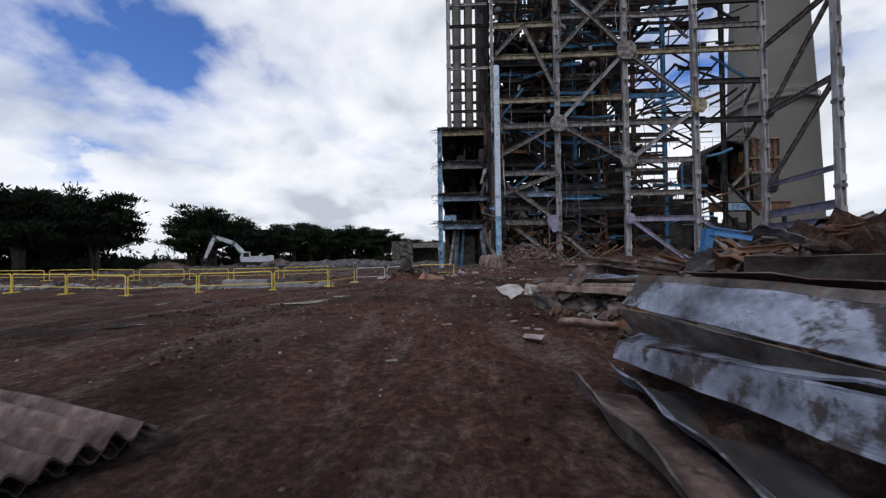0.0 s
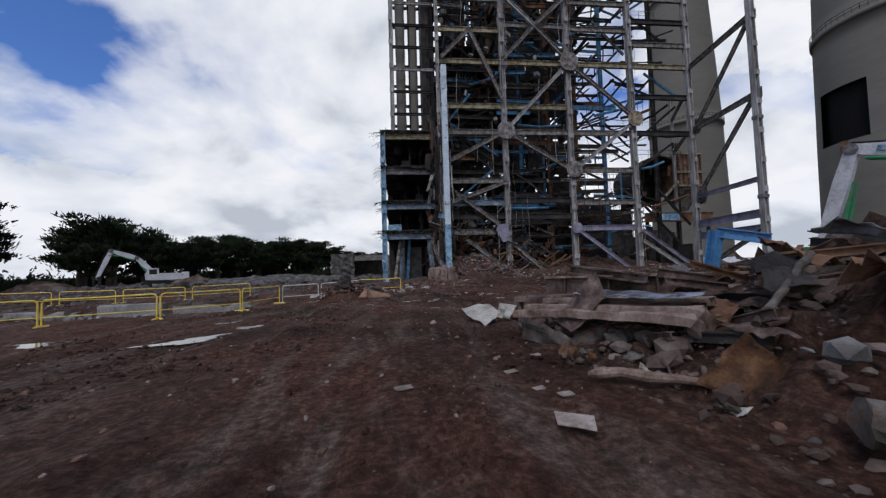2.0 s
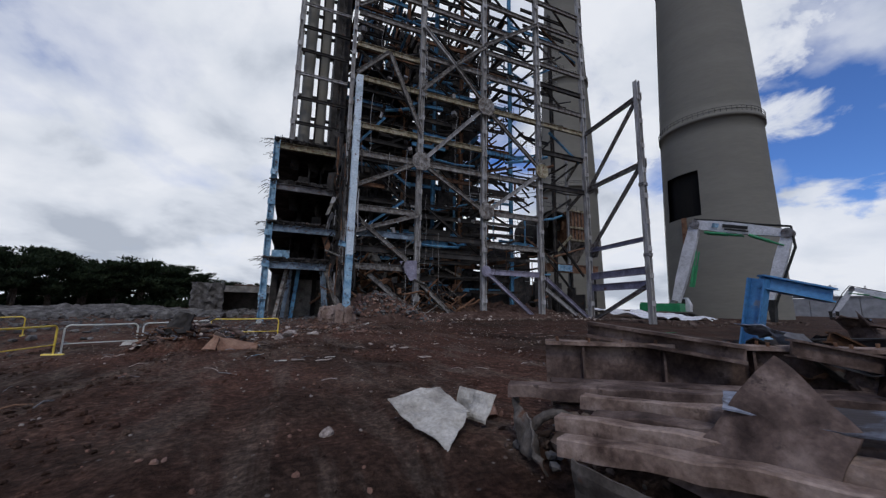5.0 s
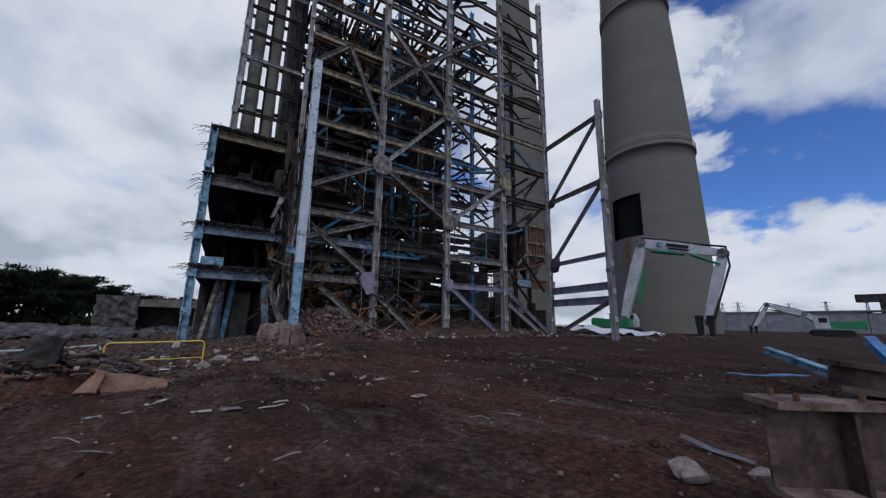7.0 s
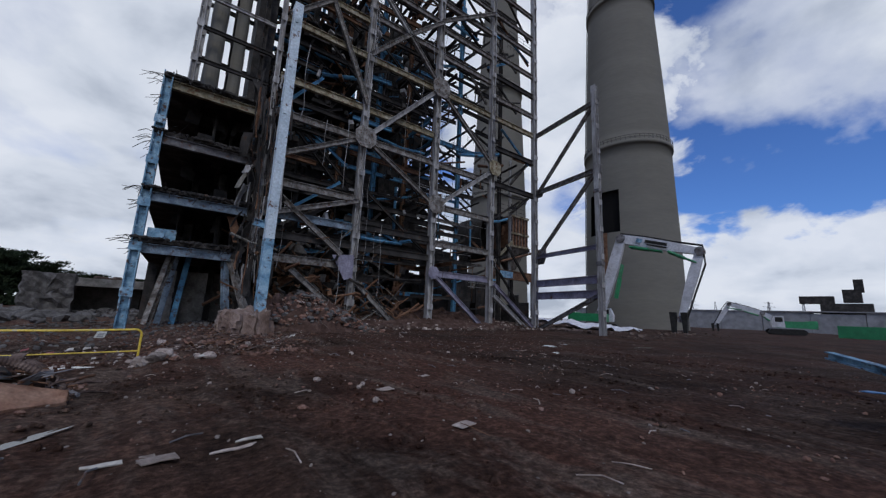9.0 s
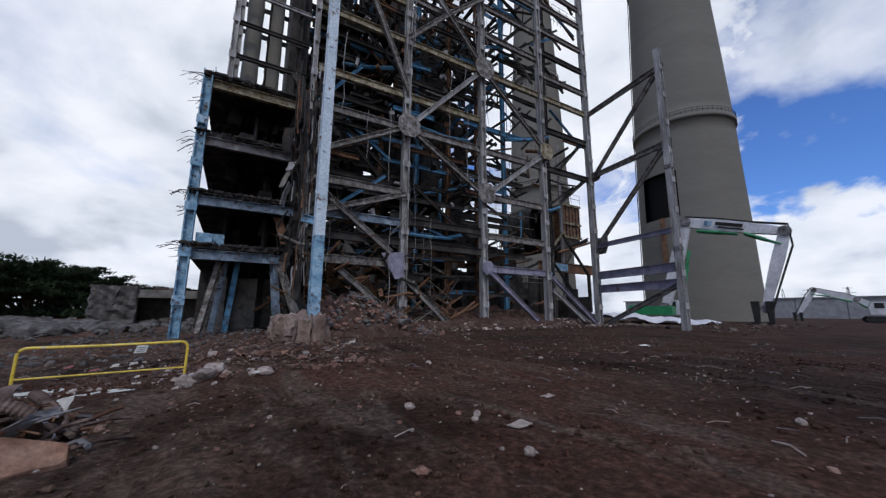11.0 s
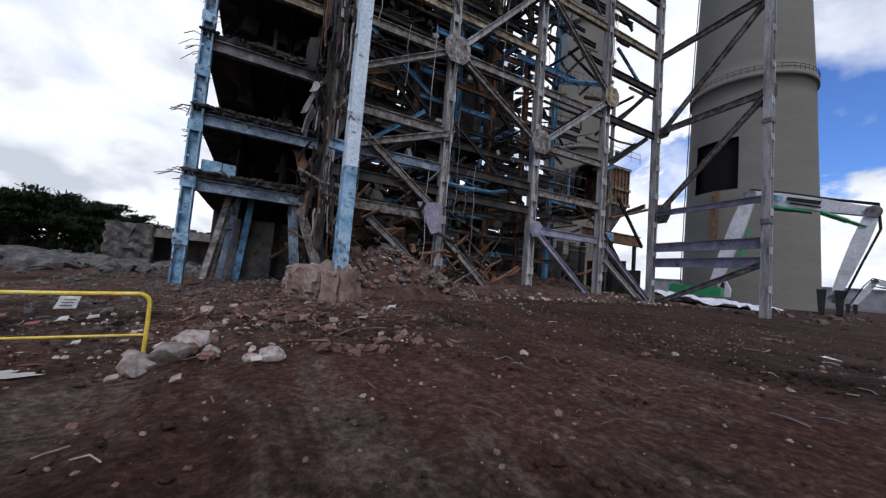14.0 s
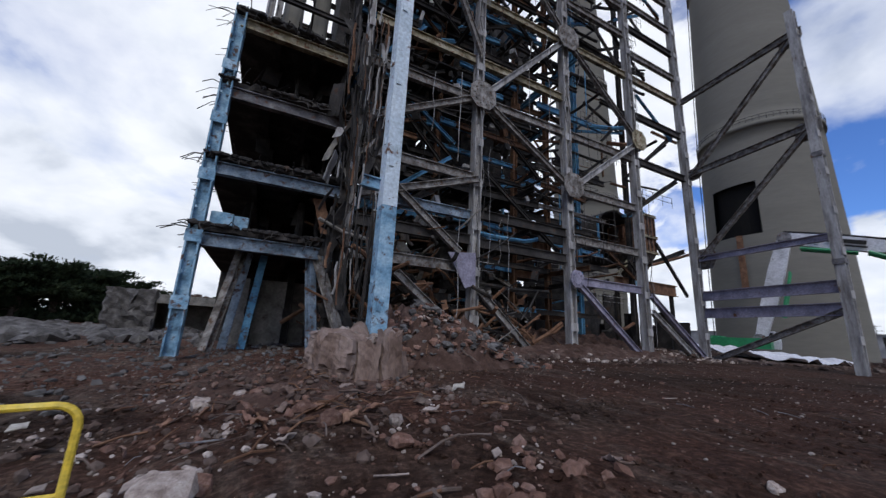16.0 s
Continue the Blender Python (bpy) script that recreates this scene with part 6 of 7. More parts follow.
for i in range(52):
    x, y = r.uniform(3.4, 6.2), r.uniform(5.6, 11.4)
    if x < 4.4 and y < 7.0:
        continue
    z = max(hs(x, y), gz(x, y))
    a = r.uniform(-0.6, 0.6) + 1.9
    l = r.uniform(0.25, 1.2)
    d = Vector((-math.cos(a) * l, -math.sin(a) * l, r.uniform(-0.15, 0.3)))
    p = Vector((x, y, z + 0.08))
    mat = r.choice([PG, BR, BR, BR, M["rust"], M["dark_steel_and_shade"], M["dark_concrete_and_shade"], M["dark_steel_and_shade"]])
    if r.random() < 0.4:
        girder("scrap_bar", p, p + d, 0.10, r.uniform(0.06, 0.16), 0.02, mat, "short twisted bar in the scrap heap")
    else:
        n = Vector((-d.y, d.x, r.uniform(-0.2, 0.7))).normalized() * r.uniform(0.12, 0.45)
        plate("scrap_piece", (p, p + d, p + d + n, p + n), mat, "crumpled piece of sheet steel in the heap", 8, 0.18, 140 + i, 0.012, 3.6)
one("debris_mound", heap_mesh(7.6, 8.4, 2.0, 1.8, 1.7, 9), M["dirt"], "dark peak of scrap and earth beside the girders", "debris mound")
ht = lambda x, y: max(hs(x, y), heap_z(7.6, 8.4, 2.0, 1.8, 1.7, x, y))
lumps("peak_lumps", scatter(160, 34, 6.0, 9.2, 7.0, 9.8, 0.03, 0.2, 2.4, None, ht), M["rubble_brown"], "earthy lumps on the scrap peak", "rubble", 34)
for i in range(34):
    x, y = r.uniform(6.3, 9.0), r.uniform(7.2, 9.6)
    a, l = r.uniform(0, 6.3), r.uniform(0.3, 1.1)
    d = Vector((math.cos(a) * l, math.sin(a) * l, r.uniform(-0.2, 0.45)))
    p = Vector((x, y, ht(x, y) + 0.04))
    mat = r.choice([PG, BR, BR, M["rust"], M["rust"], M["rust_orange"], M["plate_dull"], M["dark_steel_and_shade"]])
    if i % 3 == 0:
        girder("scrap_bar", p, p + d, 0.10, r.uniform(0.08, 0.18), 0.02, mat, "short twisted bar in the scrap heap")
    else:
        n = Vector((-d.y, d.x, r.uniform(-0.2, 0.7))).normalized() * r.uniform(0.2, 0.55)
        plate("scrap_piece", (p, p + d, p + d + n, p + n), mat, "crumpled piece of sheet steel in the heap", 8, 0.22, 240 + i, 0.014, 2.8)
plate("lilac_plate", ((11.0, 9.6, 2.0), (12.6, 8.6, 2.2), (13.4, 9.2, 1.6), (11.8, 10.2, 1.4)), M["steel_lilac"], "lilac grey plate on the scrap heap", 8, 0.05, 18)


# ---- corrugated stack by the start ----
def build_corrugated():
    t = thing("corrugated_stack", "stack of brown corrugated sheets at the track's edge", "corrugated sheets", at=pose(-2.65, 2.35, gz(-2.8, 2.4) - 0.04, 0, 0, 160))
    for k in range(3):
        bm = bmesh.new()
        n = 60
        L_, W_ = 2.6, 1.15
        fr, bk = [], []
        for j in range(7):
            for i in range(n + 1):
                y = -W_ / 2 + W_ * i / n
                x = -0.12 * k + L_ * j / 6 + 0.05 * noise.noise(Vector((y * 6, k, j)))
                z = 0.09 + 0.085 * k + 0.05 * noise.noise(Vector((y * 2.5, j * 0.7, k * 3))) + 0.045 * math.sin(y * 2 * math.pi / 0.17) - 0.10 * (j == 0) * abs(noise.noise(Vector((y * 3, k, 0))))
                fr.append(bm.verts.new((x, y, z)))
                bk.append(bm.verts.new((x, y, z - 0.02)))
        w = n + 1
        for j in range(6):
            for i in range(n):
                q = j * w + i
                bm.faces.new((fr[q], fr[q + 1], fr[q + w + 1], fr[q + w]))
                bm.faces.new((bk[q + w], bk[q + w + 1], bk[q + 1], bk[q]))
        for i in range(n):
            bm.faces.new((fr[i + 1], fr[i], bk[i], bk[i + 1]))
        part("corrugated_sheet", bm, BR, t)


build_corrugated()


# ---- rubble pile with the orange slab ----
def build_slab_pile():
    one("rubble_mound", heap_mesh(-2.2, 24.35, 2.1, 1.35, 1.15, 8, 44, 0.6), M["dirt"], "small heap of torn rubble beside the track", "rubble mound")
    hz3 = lambda x, y: heap_z(-2.2, 24.35, 2.1, 1.35, 1.15, x, y)
    lumps("heap_lumps", scatter(420, 41, -3.9, 0.1, 23.45, 25.8, 0.02, 0.15, 2.6, None, hz3), M["rubble_brown"], "broken brown lumps on a small heap", "rubble", 41)
    lumps("heap_bricks", scatter(150, 42, -3.9, 0.1, 23.5, 25.6, 0.02, 0.12, 2.4, None, hz3), M["brick"], "brick bits on a small heap", "bricks", 42)
    lumps("heap_chips", scatter(160, 43, -3.9, 0.1, 23.5, 25.6, 0.02, 0.10, 2.4, None, hz3), M["boulder"], "pale chips on a small heap", "rubble", 43)
    bm = bmesh.new()   # the curved brown slab: a long tongue with a rounded end
    n, k = 26, 8
    top, low = [], []
    for i in range(n + 1):
        f = i / n
        foot = Vector((-1.15, 22.72, 0.02)).lerp(Vector((0.05, 23.30, 0.02)), f)
        w = 0.62 * math.sqrt(max(0.0, 1 - max(0.0, (f - 0.62) / 0.38) ** 2)) * (0.72 + 0.28 * min(1, f * 3))
        for j in range(k + 1):
            u = j / k
            rise = 0.50 * (1 - 0.62 * f) * math.sin(u * 1.5) + 0.03 * noise.noise(Vector((f * 4, u * 2, 3)))
            p = foot + Vector((-0.55, 0.82, 0)) * (w * u) + Vector((0, -0.10 * math.sin(f * 3.1), gz(foot.x, foot.y) + 0.03 + rise))
            top.append(bm.verts.new(p))
            low.append(bm.verts.new(p + Vector((0.015, 0.03, -0.075))))
    for i in range(n):
        for j in range(k):
            a = i * (k + 1) + j
            bm.faces.new((top[a], top[a + k + 1], top[a + k + 2], top[a + 1]))
            bm.faces.new((low[a + 1], low[a + k + 2], low[a + k + 1], low[a]))
        a = i * (k + 1)
        bm.faces.new((low[a], low[a + k + 1], top[a + k + 1], top[a]))
        a += k
        bm.faces.new((top[a], top[a + k + 1], low[a + k + 1], low[a]))
    bm.faces.new(top[:k + 1] + low[:k + 1][::-1])
    one("orange_slab", bm, M["orange_slab"], "curved orange brown slab lying against a small heap", "slab", "orange slabs")
    plate("orange_slab", ((-1.62, 22.72, 0.02), (-1.22, 22.62, 0.02), (-1.16, 22.86, 0.42), (-1.32, 23.05, 0.46)), M["orange_slab"], "broken corner of an orange brown slab", 10, 0.05, 60, 0.08)
    plate("dark_slab", ((-2.95, 23.7, 0.50), (-2.15, 23.6, 0.50), (-2.10, 23.85, 1.10), (-2.60, 23.95, 1.30)), M["dark_concrete_and_shade"], "dark grey slab propped on a small heap", 12, 0.30, 21, 0.10)
    rr = random.Random(6)
    bms = [bmesh.new() for _ in range(3)]
    for i in range(130):   # sticks, wires and bent bars
        x, y = rr.uniform(-3.6, 0.0), rr.uniform(23.5, 25.5)
        p = Vector((x, y, hz3(x, y) + rr.uniform(0.0, 0.12)))
        a, l = rr.uniform(0, 6.3), rr.uniform(0.15, 0.8)
        d = Vector((math.cos(a), math.sin(a), rr.uniform(-0.1, 0.45))) * l
        tube(bms[i % 3], [p, p + d * .5 + Vector((rr.uniform(-.08, .08), rr.uniform(-.08, .08), 0.04)), p + d], rr.uniform(0.01, 0.04), 5)
    for bm, mat in zip(bms, (M["rust"], M["plate_brown"], M["plate_dull"])):
        one("bent_bars", bm, mat, "bent bars and sticks tangled on a small heap", "scrap", kind="stuff")
    for i in range(30):
        x, y = rr.uniform(-3.4, 0.0), rr.uniform(23.6, 25.2)
        p = Vector((x, y, hz3(x, y) + 0.05))
        a = rr.uniform(0, 6.3)
        d = Vector((math.cos(a), math.sin(a), rr.uniform(-0.1, 0.3))) * rr.uniform(0.15, 0.42)
        q = Vector((-d.y, d.x, rr.uniform(0.1, 0.25))) * rr.uniform(0.5, 0.9)
        plate("torn_scrap", (p, p + d, p + d + q, p + q), rr.choice([PG, BR, BR, M["plate_dull"], M["rust"], M["dark_steel_and_shade"], M["boulder"]]), "crumpled torn scrap on a small heap", 8, 0.16, 70 + i)
    for a, b, rad in (((-0.80, 25.3, 0.38), (-0.33, 24.6, 0.12), 0.085), ((-1.0, 23.75, 0.62), (-0.42, 23.85, 0.38), 0.075), ((-1.9, 23.3, 0.75), (-1.3, 23.9, 0.72), 0.06)):
        a, b = Vector(a), Vector(b)
        bm = bmesh.new()
        m = 24
        tube(bm, [a.lerp(b, i / m) + Vector((0, 0, 0.05 * math.sin(math.pi * i / m))) for i in range(m + 1)], [rad * (1.0 if i % 2 else 0.86) for i in range(m + 1)], 10)
        one("ribbed_hose", bm, BR, "length of brown ribbed hose on a small heap", "hose", "ribbed hoses")
    for i, (x, y, w) in enumerate(((-3.4, 26.6, 0.55), (-2.5, 26.3, 0.45), (-4.4, 27.4, 0.6), (-0.9, 26.0, 0.35), (-3.9, 26.0, 0.4))):
        z = gz(x, y) + 0.06
        plate("plastic_sheet", ((x - w, y - w * .5, z), (x + w, y - w * .4, z + .05), (x + w * .9, y + w * .6, z + .30), (x - w * .8, y + w * .5, z + .2)), M["white_sheet"], "crumpled dirty white plastic sheet behind the heap", 16, 0.20, 160 + i)


build_slab_pile()
def build_sign():
    t = thing("barrier_sign", "small white sign board hung on the yellow barrier", "sign")
    bm = bmesh.new()
    sheet(bm, (-0.22, 29.27, 0.55), (0.02, 29.27, 0.56), (0.06, 29.29, 0.74), (-0.16, 29.29, 0.74), 4, 0.01, 0.006, 81)
    part("board", bm, M["white_paint"], t)
    for k in range(3):
        bm = bmesh.new()
        bar(bm, (-0.16 + 0.02 * k, 29.255, 0.60 + 0.045 * k), (-0.02 + 0.02 * k, 29.255, 0.60 + 0.045 * k), 0.006, 0.016)
        part("text_bar", bm, M["plate_dull"], t)


build_sign()
for i, (x, y, mat) in enumerate(((1.0, 29.7, "white_sheet"), (1.2, 29.9, "plate_blue"), (0.4, 30.6, "white_sheet"), (-0.2, 30.4, "white_sheet"), (0.75, 28.0, "white_sheet"), (1.5, 27.2, "white_sheet"), (2.35, 27.4, "white_sheet"), (4.7, 28.8, "white_sheet"))):
    z = gz(x, y) + 0.06
    plate("litter", ((x - .06, y - .05, z), (x + .07, y - .03, z + .02), (x + .06, y + .06, z + .06), (x - .05, y + .04, z + .03)), M[mat if i % 3 == 0 else "boulder"], "crumpled pale litter on the earth", 6, 0.09, 90 + i)


for i, (x, y, w, mat) in enumerate(((0.75, 19.72, 0.17, "white_sheet"), (1.12, 19.62, 0.07, "boulder"), (1.95, 19.52, 0.26, "boulder"), (2.12, 19.6, 0.15, "white_sheet"))):
    z = gz(x, y) + 0.03
    plate("pale_strip", ((x - w, y - .012, z), (x + w, y - .05, z), (x + w * .9, y + .03, z + .02), (x - w, y + .012, z + .01)), M[mat], "narrow dirty white strip lying on the earth", 8, 0.05, 190 + i)
for i, (x, y) in enumerate(((-1.5, 32.8), (-1.0, 32.6), (-2.2, 33.4), (-0.6, 33.0))):
    z = gz(x, y) + 0.06
    plate("rag", ((x - .11, y - .07, z), (x + .10, y - .06, z + .02), (x + .09, y + .08, z + .08), (x - .08, y + .07, z + .05)), M["pink_rag" if i % 2 == 0 else "white_sheet"], "crumpled rag among the rubble", 6, 0.12, 210 + i)


# ---- tangle on the tower and annex ----
def build_tangle():
    t = thing("hanging_tangle", "hanging cables, torn ducts and bars between annex and tower", "debris", at=FAC)
    r = random.Random(23)
    D, W, R, C = M["dark_steel_and_shade"], M["steel_white"], M["rust"], M["concrete"]
    bms = {k: bmesh.new() for k in "dwrc"}
    mats = dict(d=D, w=W, r=R, c=C)
    for _ in range(170):   # strips that hang beside the party wall
        u, v, z = r.uniform(5.2, 7.4), r.uniform(-2.5, 0.8), r.uniform(4, 20)
        l = r.uniform(0.8, 4.0)
        pts = [Vector((u, v, z))]
        for k in range(4):
            pts.append(pts[-1] + Vector((r.uniform(-.09, .09), r.uniform(-.08, .08), -l / 4)))
        tube(bms[r.choice("dddddrw")], pts, r.uniform(0.02, 0.07), 5)
    for _ in range(46):
        u, v, z = r.uniform(5.0, 7.2), r.uniform(-1.2, 0.8), r.uniform(2, 19)
        p = Vector((u, v, z))
        d = Vector((r.uniform(-.5, .5), r.uniform(-.3, .3), -1)).normalized() * r.uniform(0.6, 2.2)
        n = Vector((r.uniform(-1, 1), r.uniform(-1, 1), 0)).normalized() * r.uniform(0.2, 0.7)
        sheet(bms[r.choice("dddddrwc")], p, p + d, p + d + n, p + n, 4, 0.12, 0.02, r.randrange(99))
    for _ in range(340):   # tangle in the lowest bays
        u = 6.6 + 14 * r.random() ** 1.5
        v, z = r.uniform(-0.6, 4.5), 0.5 + 7.5 * r.random() ** 1.4 * (1 if u < 14 else 0.5)
        a = r.uniform(0, 6.3)
        l = r.uniform(0.6, 3.2)
        d = Vector((math.cos(a), 0.5 * math.sin(a), r.uniform(-.8, .8))) * l
        p = Vector((u, v, max(0.4, z)))
        if p.z + d.z < 0.2:
            d.z = abs(d.z)
        tube(bms[r.choice("ddrrdrc")], [p, p + d * .5 + Vector((0, 0, r.uniform(-.2, .2))), p + d], r.uniform(0.03, 0.13), 6)
    for _ in range(90):
        u = 6.8 + 8 * r.random() ** 1.3
        p = Vector((u, r.uniform(0.5, 5), r.uniform(0.8, 6.5)))
        d = Vector((r.uniform(-1, 1), r.uniform(-.4, .4), r.uniform(-.5, .5))) * 1.3
        n = Vector((r.uniform(-.4, .4), r.uniform(-.6, .6), r.uniform(0.3, 1)))
        sheet(bms[r.choice("ddrrdc")], p, p + d, p + d + n, p + n, 4, 0.15, 0.04, r.randrange(99))
    for _ in range(60):   # handrails inside
        u, v, z = r.uniform(6.8, 36), r.choice((1.2, 2.6, 5.8, 9.2)), r.uniform(4, 40)
        l = r.uniform(2, 6)
        for h in (0.5, 1.05):
            tube(bms["d" if r.random() < 0.6 else "w"], [(u, v, z + h), (u + l, v, z + h)], 0.025, 4)
        for k in range(5):
            tube(bms["d"], [(u + l * k / 4, v, z), (u + l * k / 4, v, z + 1.05)], 0.025, 4)
    for _ in range(70):   # slack cables down the front
        u = r.choice(COLS[1:4]) + r.uniform(-0.6, 0.6) if r.random() < 0.6 else r.uniform(7, 30)
        z, l = r.uniform(8, 34), r.uniform(2, 8)
        p = Vector((u, -0.55, z))
        pts = [p + Vector((r.uniform(-.15, .15), r.uniform(-.1, .1), -l * k / 5)) for k in range(6)]
        tube(bms[r.choice("dw")], pts, r.uniform(0.012, 0.03), 4)
    for _ in range(120):   # boxes, valves and torn bits on the members
        u, v, z = r.uniform(7, 21), r.uniform(0.2, 6), r.uniform(3, 40)
        box(bms[r.choice("dddrw")], (r.uniform(0.2, 0.8), r.uniform(0.2, 0.6), r.uniform(0.2, 0.7)), pose(u, v, z, r.uniform(-20, 20), r.uniform(-20, 20), r.uniform(0, 90)))
    for k, bm in bms.items():
        tagged(part("tangled_scrap", bm, mats[k], t), kind="stuff")
    bm = bmesh.new()   # rebar that sticks out of the slabs
    for z in (5.6, 9.0, 13.0, 17.1):
        for _ in range(34):
            side = r.random() < 0.45
            u, v = (-0.5, r.uniform(-0.3, 6)) if side else (r.uniform(-0.5, 5.8), -0.3)
            p = Vector((u, v, z + r.uniform(-0.1, 0.1)))
            d = Vector((-1 if side else r.uniform(-.6, .6), 0 if side else -1, r.uniform(-0.6, 0.5))).normalized()
            l = r.uniform(0.3, 1.3)
            tube(bm, [p, p + d * l * .5, p + d * l + Vector((0, 0, -r.uniform(0, 0.5)))], 0.014 + 0.012 * r.random(), 4)
        for _ in range(40):   # frayed lumps on the edge
            u = r.uniform(-0.5, 5.8)
            vs = bmesh.ops.create_icosphere(bm, subdivisions=1, radius=r.uniform(0.08, 0.22))["verts"]
            for w in vs:
                w.co = Vector((w.co.x * 1.4, w.co.y, w.co.z * 0.8)) * r.uniform(0.7, 1.2) + Vector((u, -0.2, z + 0.08))
    tagged(part("frayed_edge", bm, D, t), kind="stuff")
    # things left inside the annex
    for u, v, z, h in ((1.2, 1.5, 5.7, 0.9), (3.9, 3, 9.1, 1.4), (2.3, 2.0, 13.1, 1.2), (0.6, 0.6, 5.75, 0.7)):
        bm = bmesh.new()
        box(bm, (0.9, 0.7, h), Matrix.Translation((u, v, z + h / 2)))
        bmesh.ops.bevel(bm, geom=bm.edges[:], offset=0.05, segments=2)
        part("cabinet", bm, M["steel_blue"] if z < 6 else D, t)


build_tangle()


def build_hopper():
    t = thing("rusty_hopper", "dark round flue and rusty hopper beside the tower", "hopper", at=FAC)
    bm = bmesh.new()   # round flue, its torn mouth towards the front
    seg, r = 40, random.Random(12)
    rings = []
    for v, rad in ((10.6, 3.7), (10.7, 3.5), (17.5, 3.5), (17.5, 3.7), (10.6, 3.7)):
        rings.append([])
        for k in range(seg):
            a = 2 * math.pi * k / seg
            tear = 1.6 * max(0.0, noise.noise(Vector((math.cos(a) * 2, math.sin(a) * 2, 5)))) if v < 11 else 0
            rings[-1].append(bm.verts.new((41.9 + rad * math.cos(a), v + tear, 14.2 + rad * math.sin(a))))
    for A, C in zip(rings, rings[1:]):
        for k in range(seg):
            bm.faces.new((A[k], C[k], C[(k + 1) % seg], A[(k + 1) % seg]))
    part("flue", bm, M["dark_steel_and_shade"], t)
    bm = bmesh.new()
    tube(bm, [(41.9, 16.6, 14.2), (41.9, 16.8, 14.2)], 3.48, 32)
    part("flue_end", bm, M["dark_steel_and_shade"], t)
    for k in range(7):   # torn casing sheets in the flue's mouth
        bm = bmesh.new()
        a = r.uniform(0, 6.3)
        p = Vector((41.9 + 2.7 * math.cos(a), 11.2 + r.uniform(0, 2), 14.2 + 2.7 * math.sin(a)))
        hang_sheet(bm, p, p + Vector((r.uniform(-.5, .5), 0, -1.6)), p + Vector((0.9, 0.5, -1.4)), p + Vector((1.1, 0.3, 0)))
        part("torn_casing", bm, M["rust" if k % 2 else "dark_steel_and_shade"], t)
    bm = bmesh.new()
    box(bm, (3.9, 4.2, 5.2), Matrix.Translation((46.2, 12.0, 15.4)))
    part("hopper_box", bm, M["rust"], t, "brown rusted hopper side with ribs")
    for k in range(6):
        bm = bmesh.new()
        box(bm, (0.16, 0.18, 5.2), Matrix.Translation((44.4 + 0.72 * k, 9.8, 15.4)))
        part("rib", bm, M["plate_brown"], t)
    for z in (12.9, 15.0, 17.9):
        bm = bmesh.new()
        i_beam(bm, (44.0, 9.7, z), (48.3, 9.7, z), 0.25, 0.3, 0.05)
        part("waler", bm, M["steel_yellow"], t)
    bm = bmesh.new()
    o = [(-1.95, -2.1), (1.95, -2.1), (1.95, 2.1), (-1.95, 2.1)]
    a = [bm.verts.new((46.2 + x, 12.0 + y, 12.8)) for x, y in o]
    b = [bm.verts.new((46.2 + x * .3, 12.0 + y * .3, 9.2)) for x, y in o]
    for i in range(4):
        bm.faces.new((a[i], b[i], b[(i + 1) % 4], a[(i + 1) % 4]))
    bm.faces.new(b)
    part("hopper_cone", bm, M["plate_grey"], t)
    bm = bmesh.new()
    i_beam(bm, (36.5, 7.4, 7.7), (47.3, 7.4, 7.7), 0.5, 1.3, 0.07)
    part("support_beam", bm, M["rust"], t)
    bm = bmesh.new()
    box(bm, (3.0, 0.1, 0.95), Matrix.Translation((40.2, 7.1, 7.7)))
    part("patch_plate", bm, M["steel_blue"], t, "faded teal plate on the rusty beam")
    for u in (37.0, 42.0, 46.6):
        bm = bmesh.new()
        i_beam(bm, (u, 7.6, 0.2), (u, 7.6, 7.1), 0.35, 0.35, 0.05, (1, 0, 0))
        part("leg", bm, M["dark_steel_and_shade"], t)
    bm = bmesh.new()
    i_beam(bm, (42.6, 8.6, 0.2), (42.6, 8.6, 26.5), 0.35, 0.35, 0.05, (1, 0, 0))
    part("post", bm, M["steel_white"], t)
    for z in (10.2, 17.5, 22.5):
        bm = bmesh.new()
        i_beam(bm, (38.3, 1.0, z), (42.6, 8.6, z), 0.25, 0.4, 0.05)
        part("tie", bm, M["steel_grimy"], t)
    bm = bmesh.new()
    i_beam(bm, (38.5, 8.4, 9.0), (43.0, 8.4, 13.2), 0.25, 0.35, 0.05)
    part("strut", bm, M["steel_yellow"], t)
    for k in range(3):   # small insulators on a bracket
        bm = bmesh.new()
        tube(bm, [(41.2 + 0.4 * k, 6.9, 17.7), (41.2 + 0.4 * k, 6.9, 18.5)], [0.16, 0.1], 8)
        part("insulator", bm, M["dark_steel_and_shade"], t)
    return t


build_hopper()


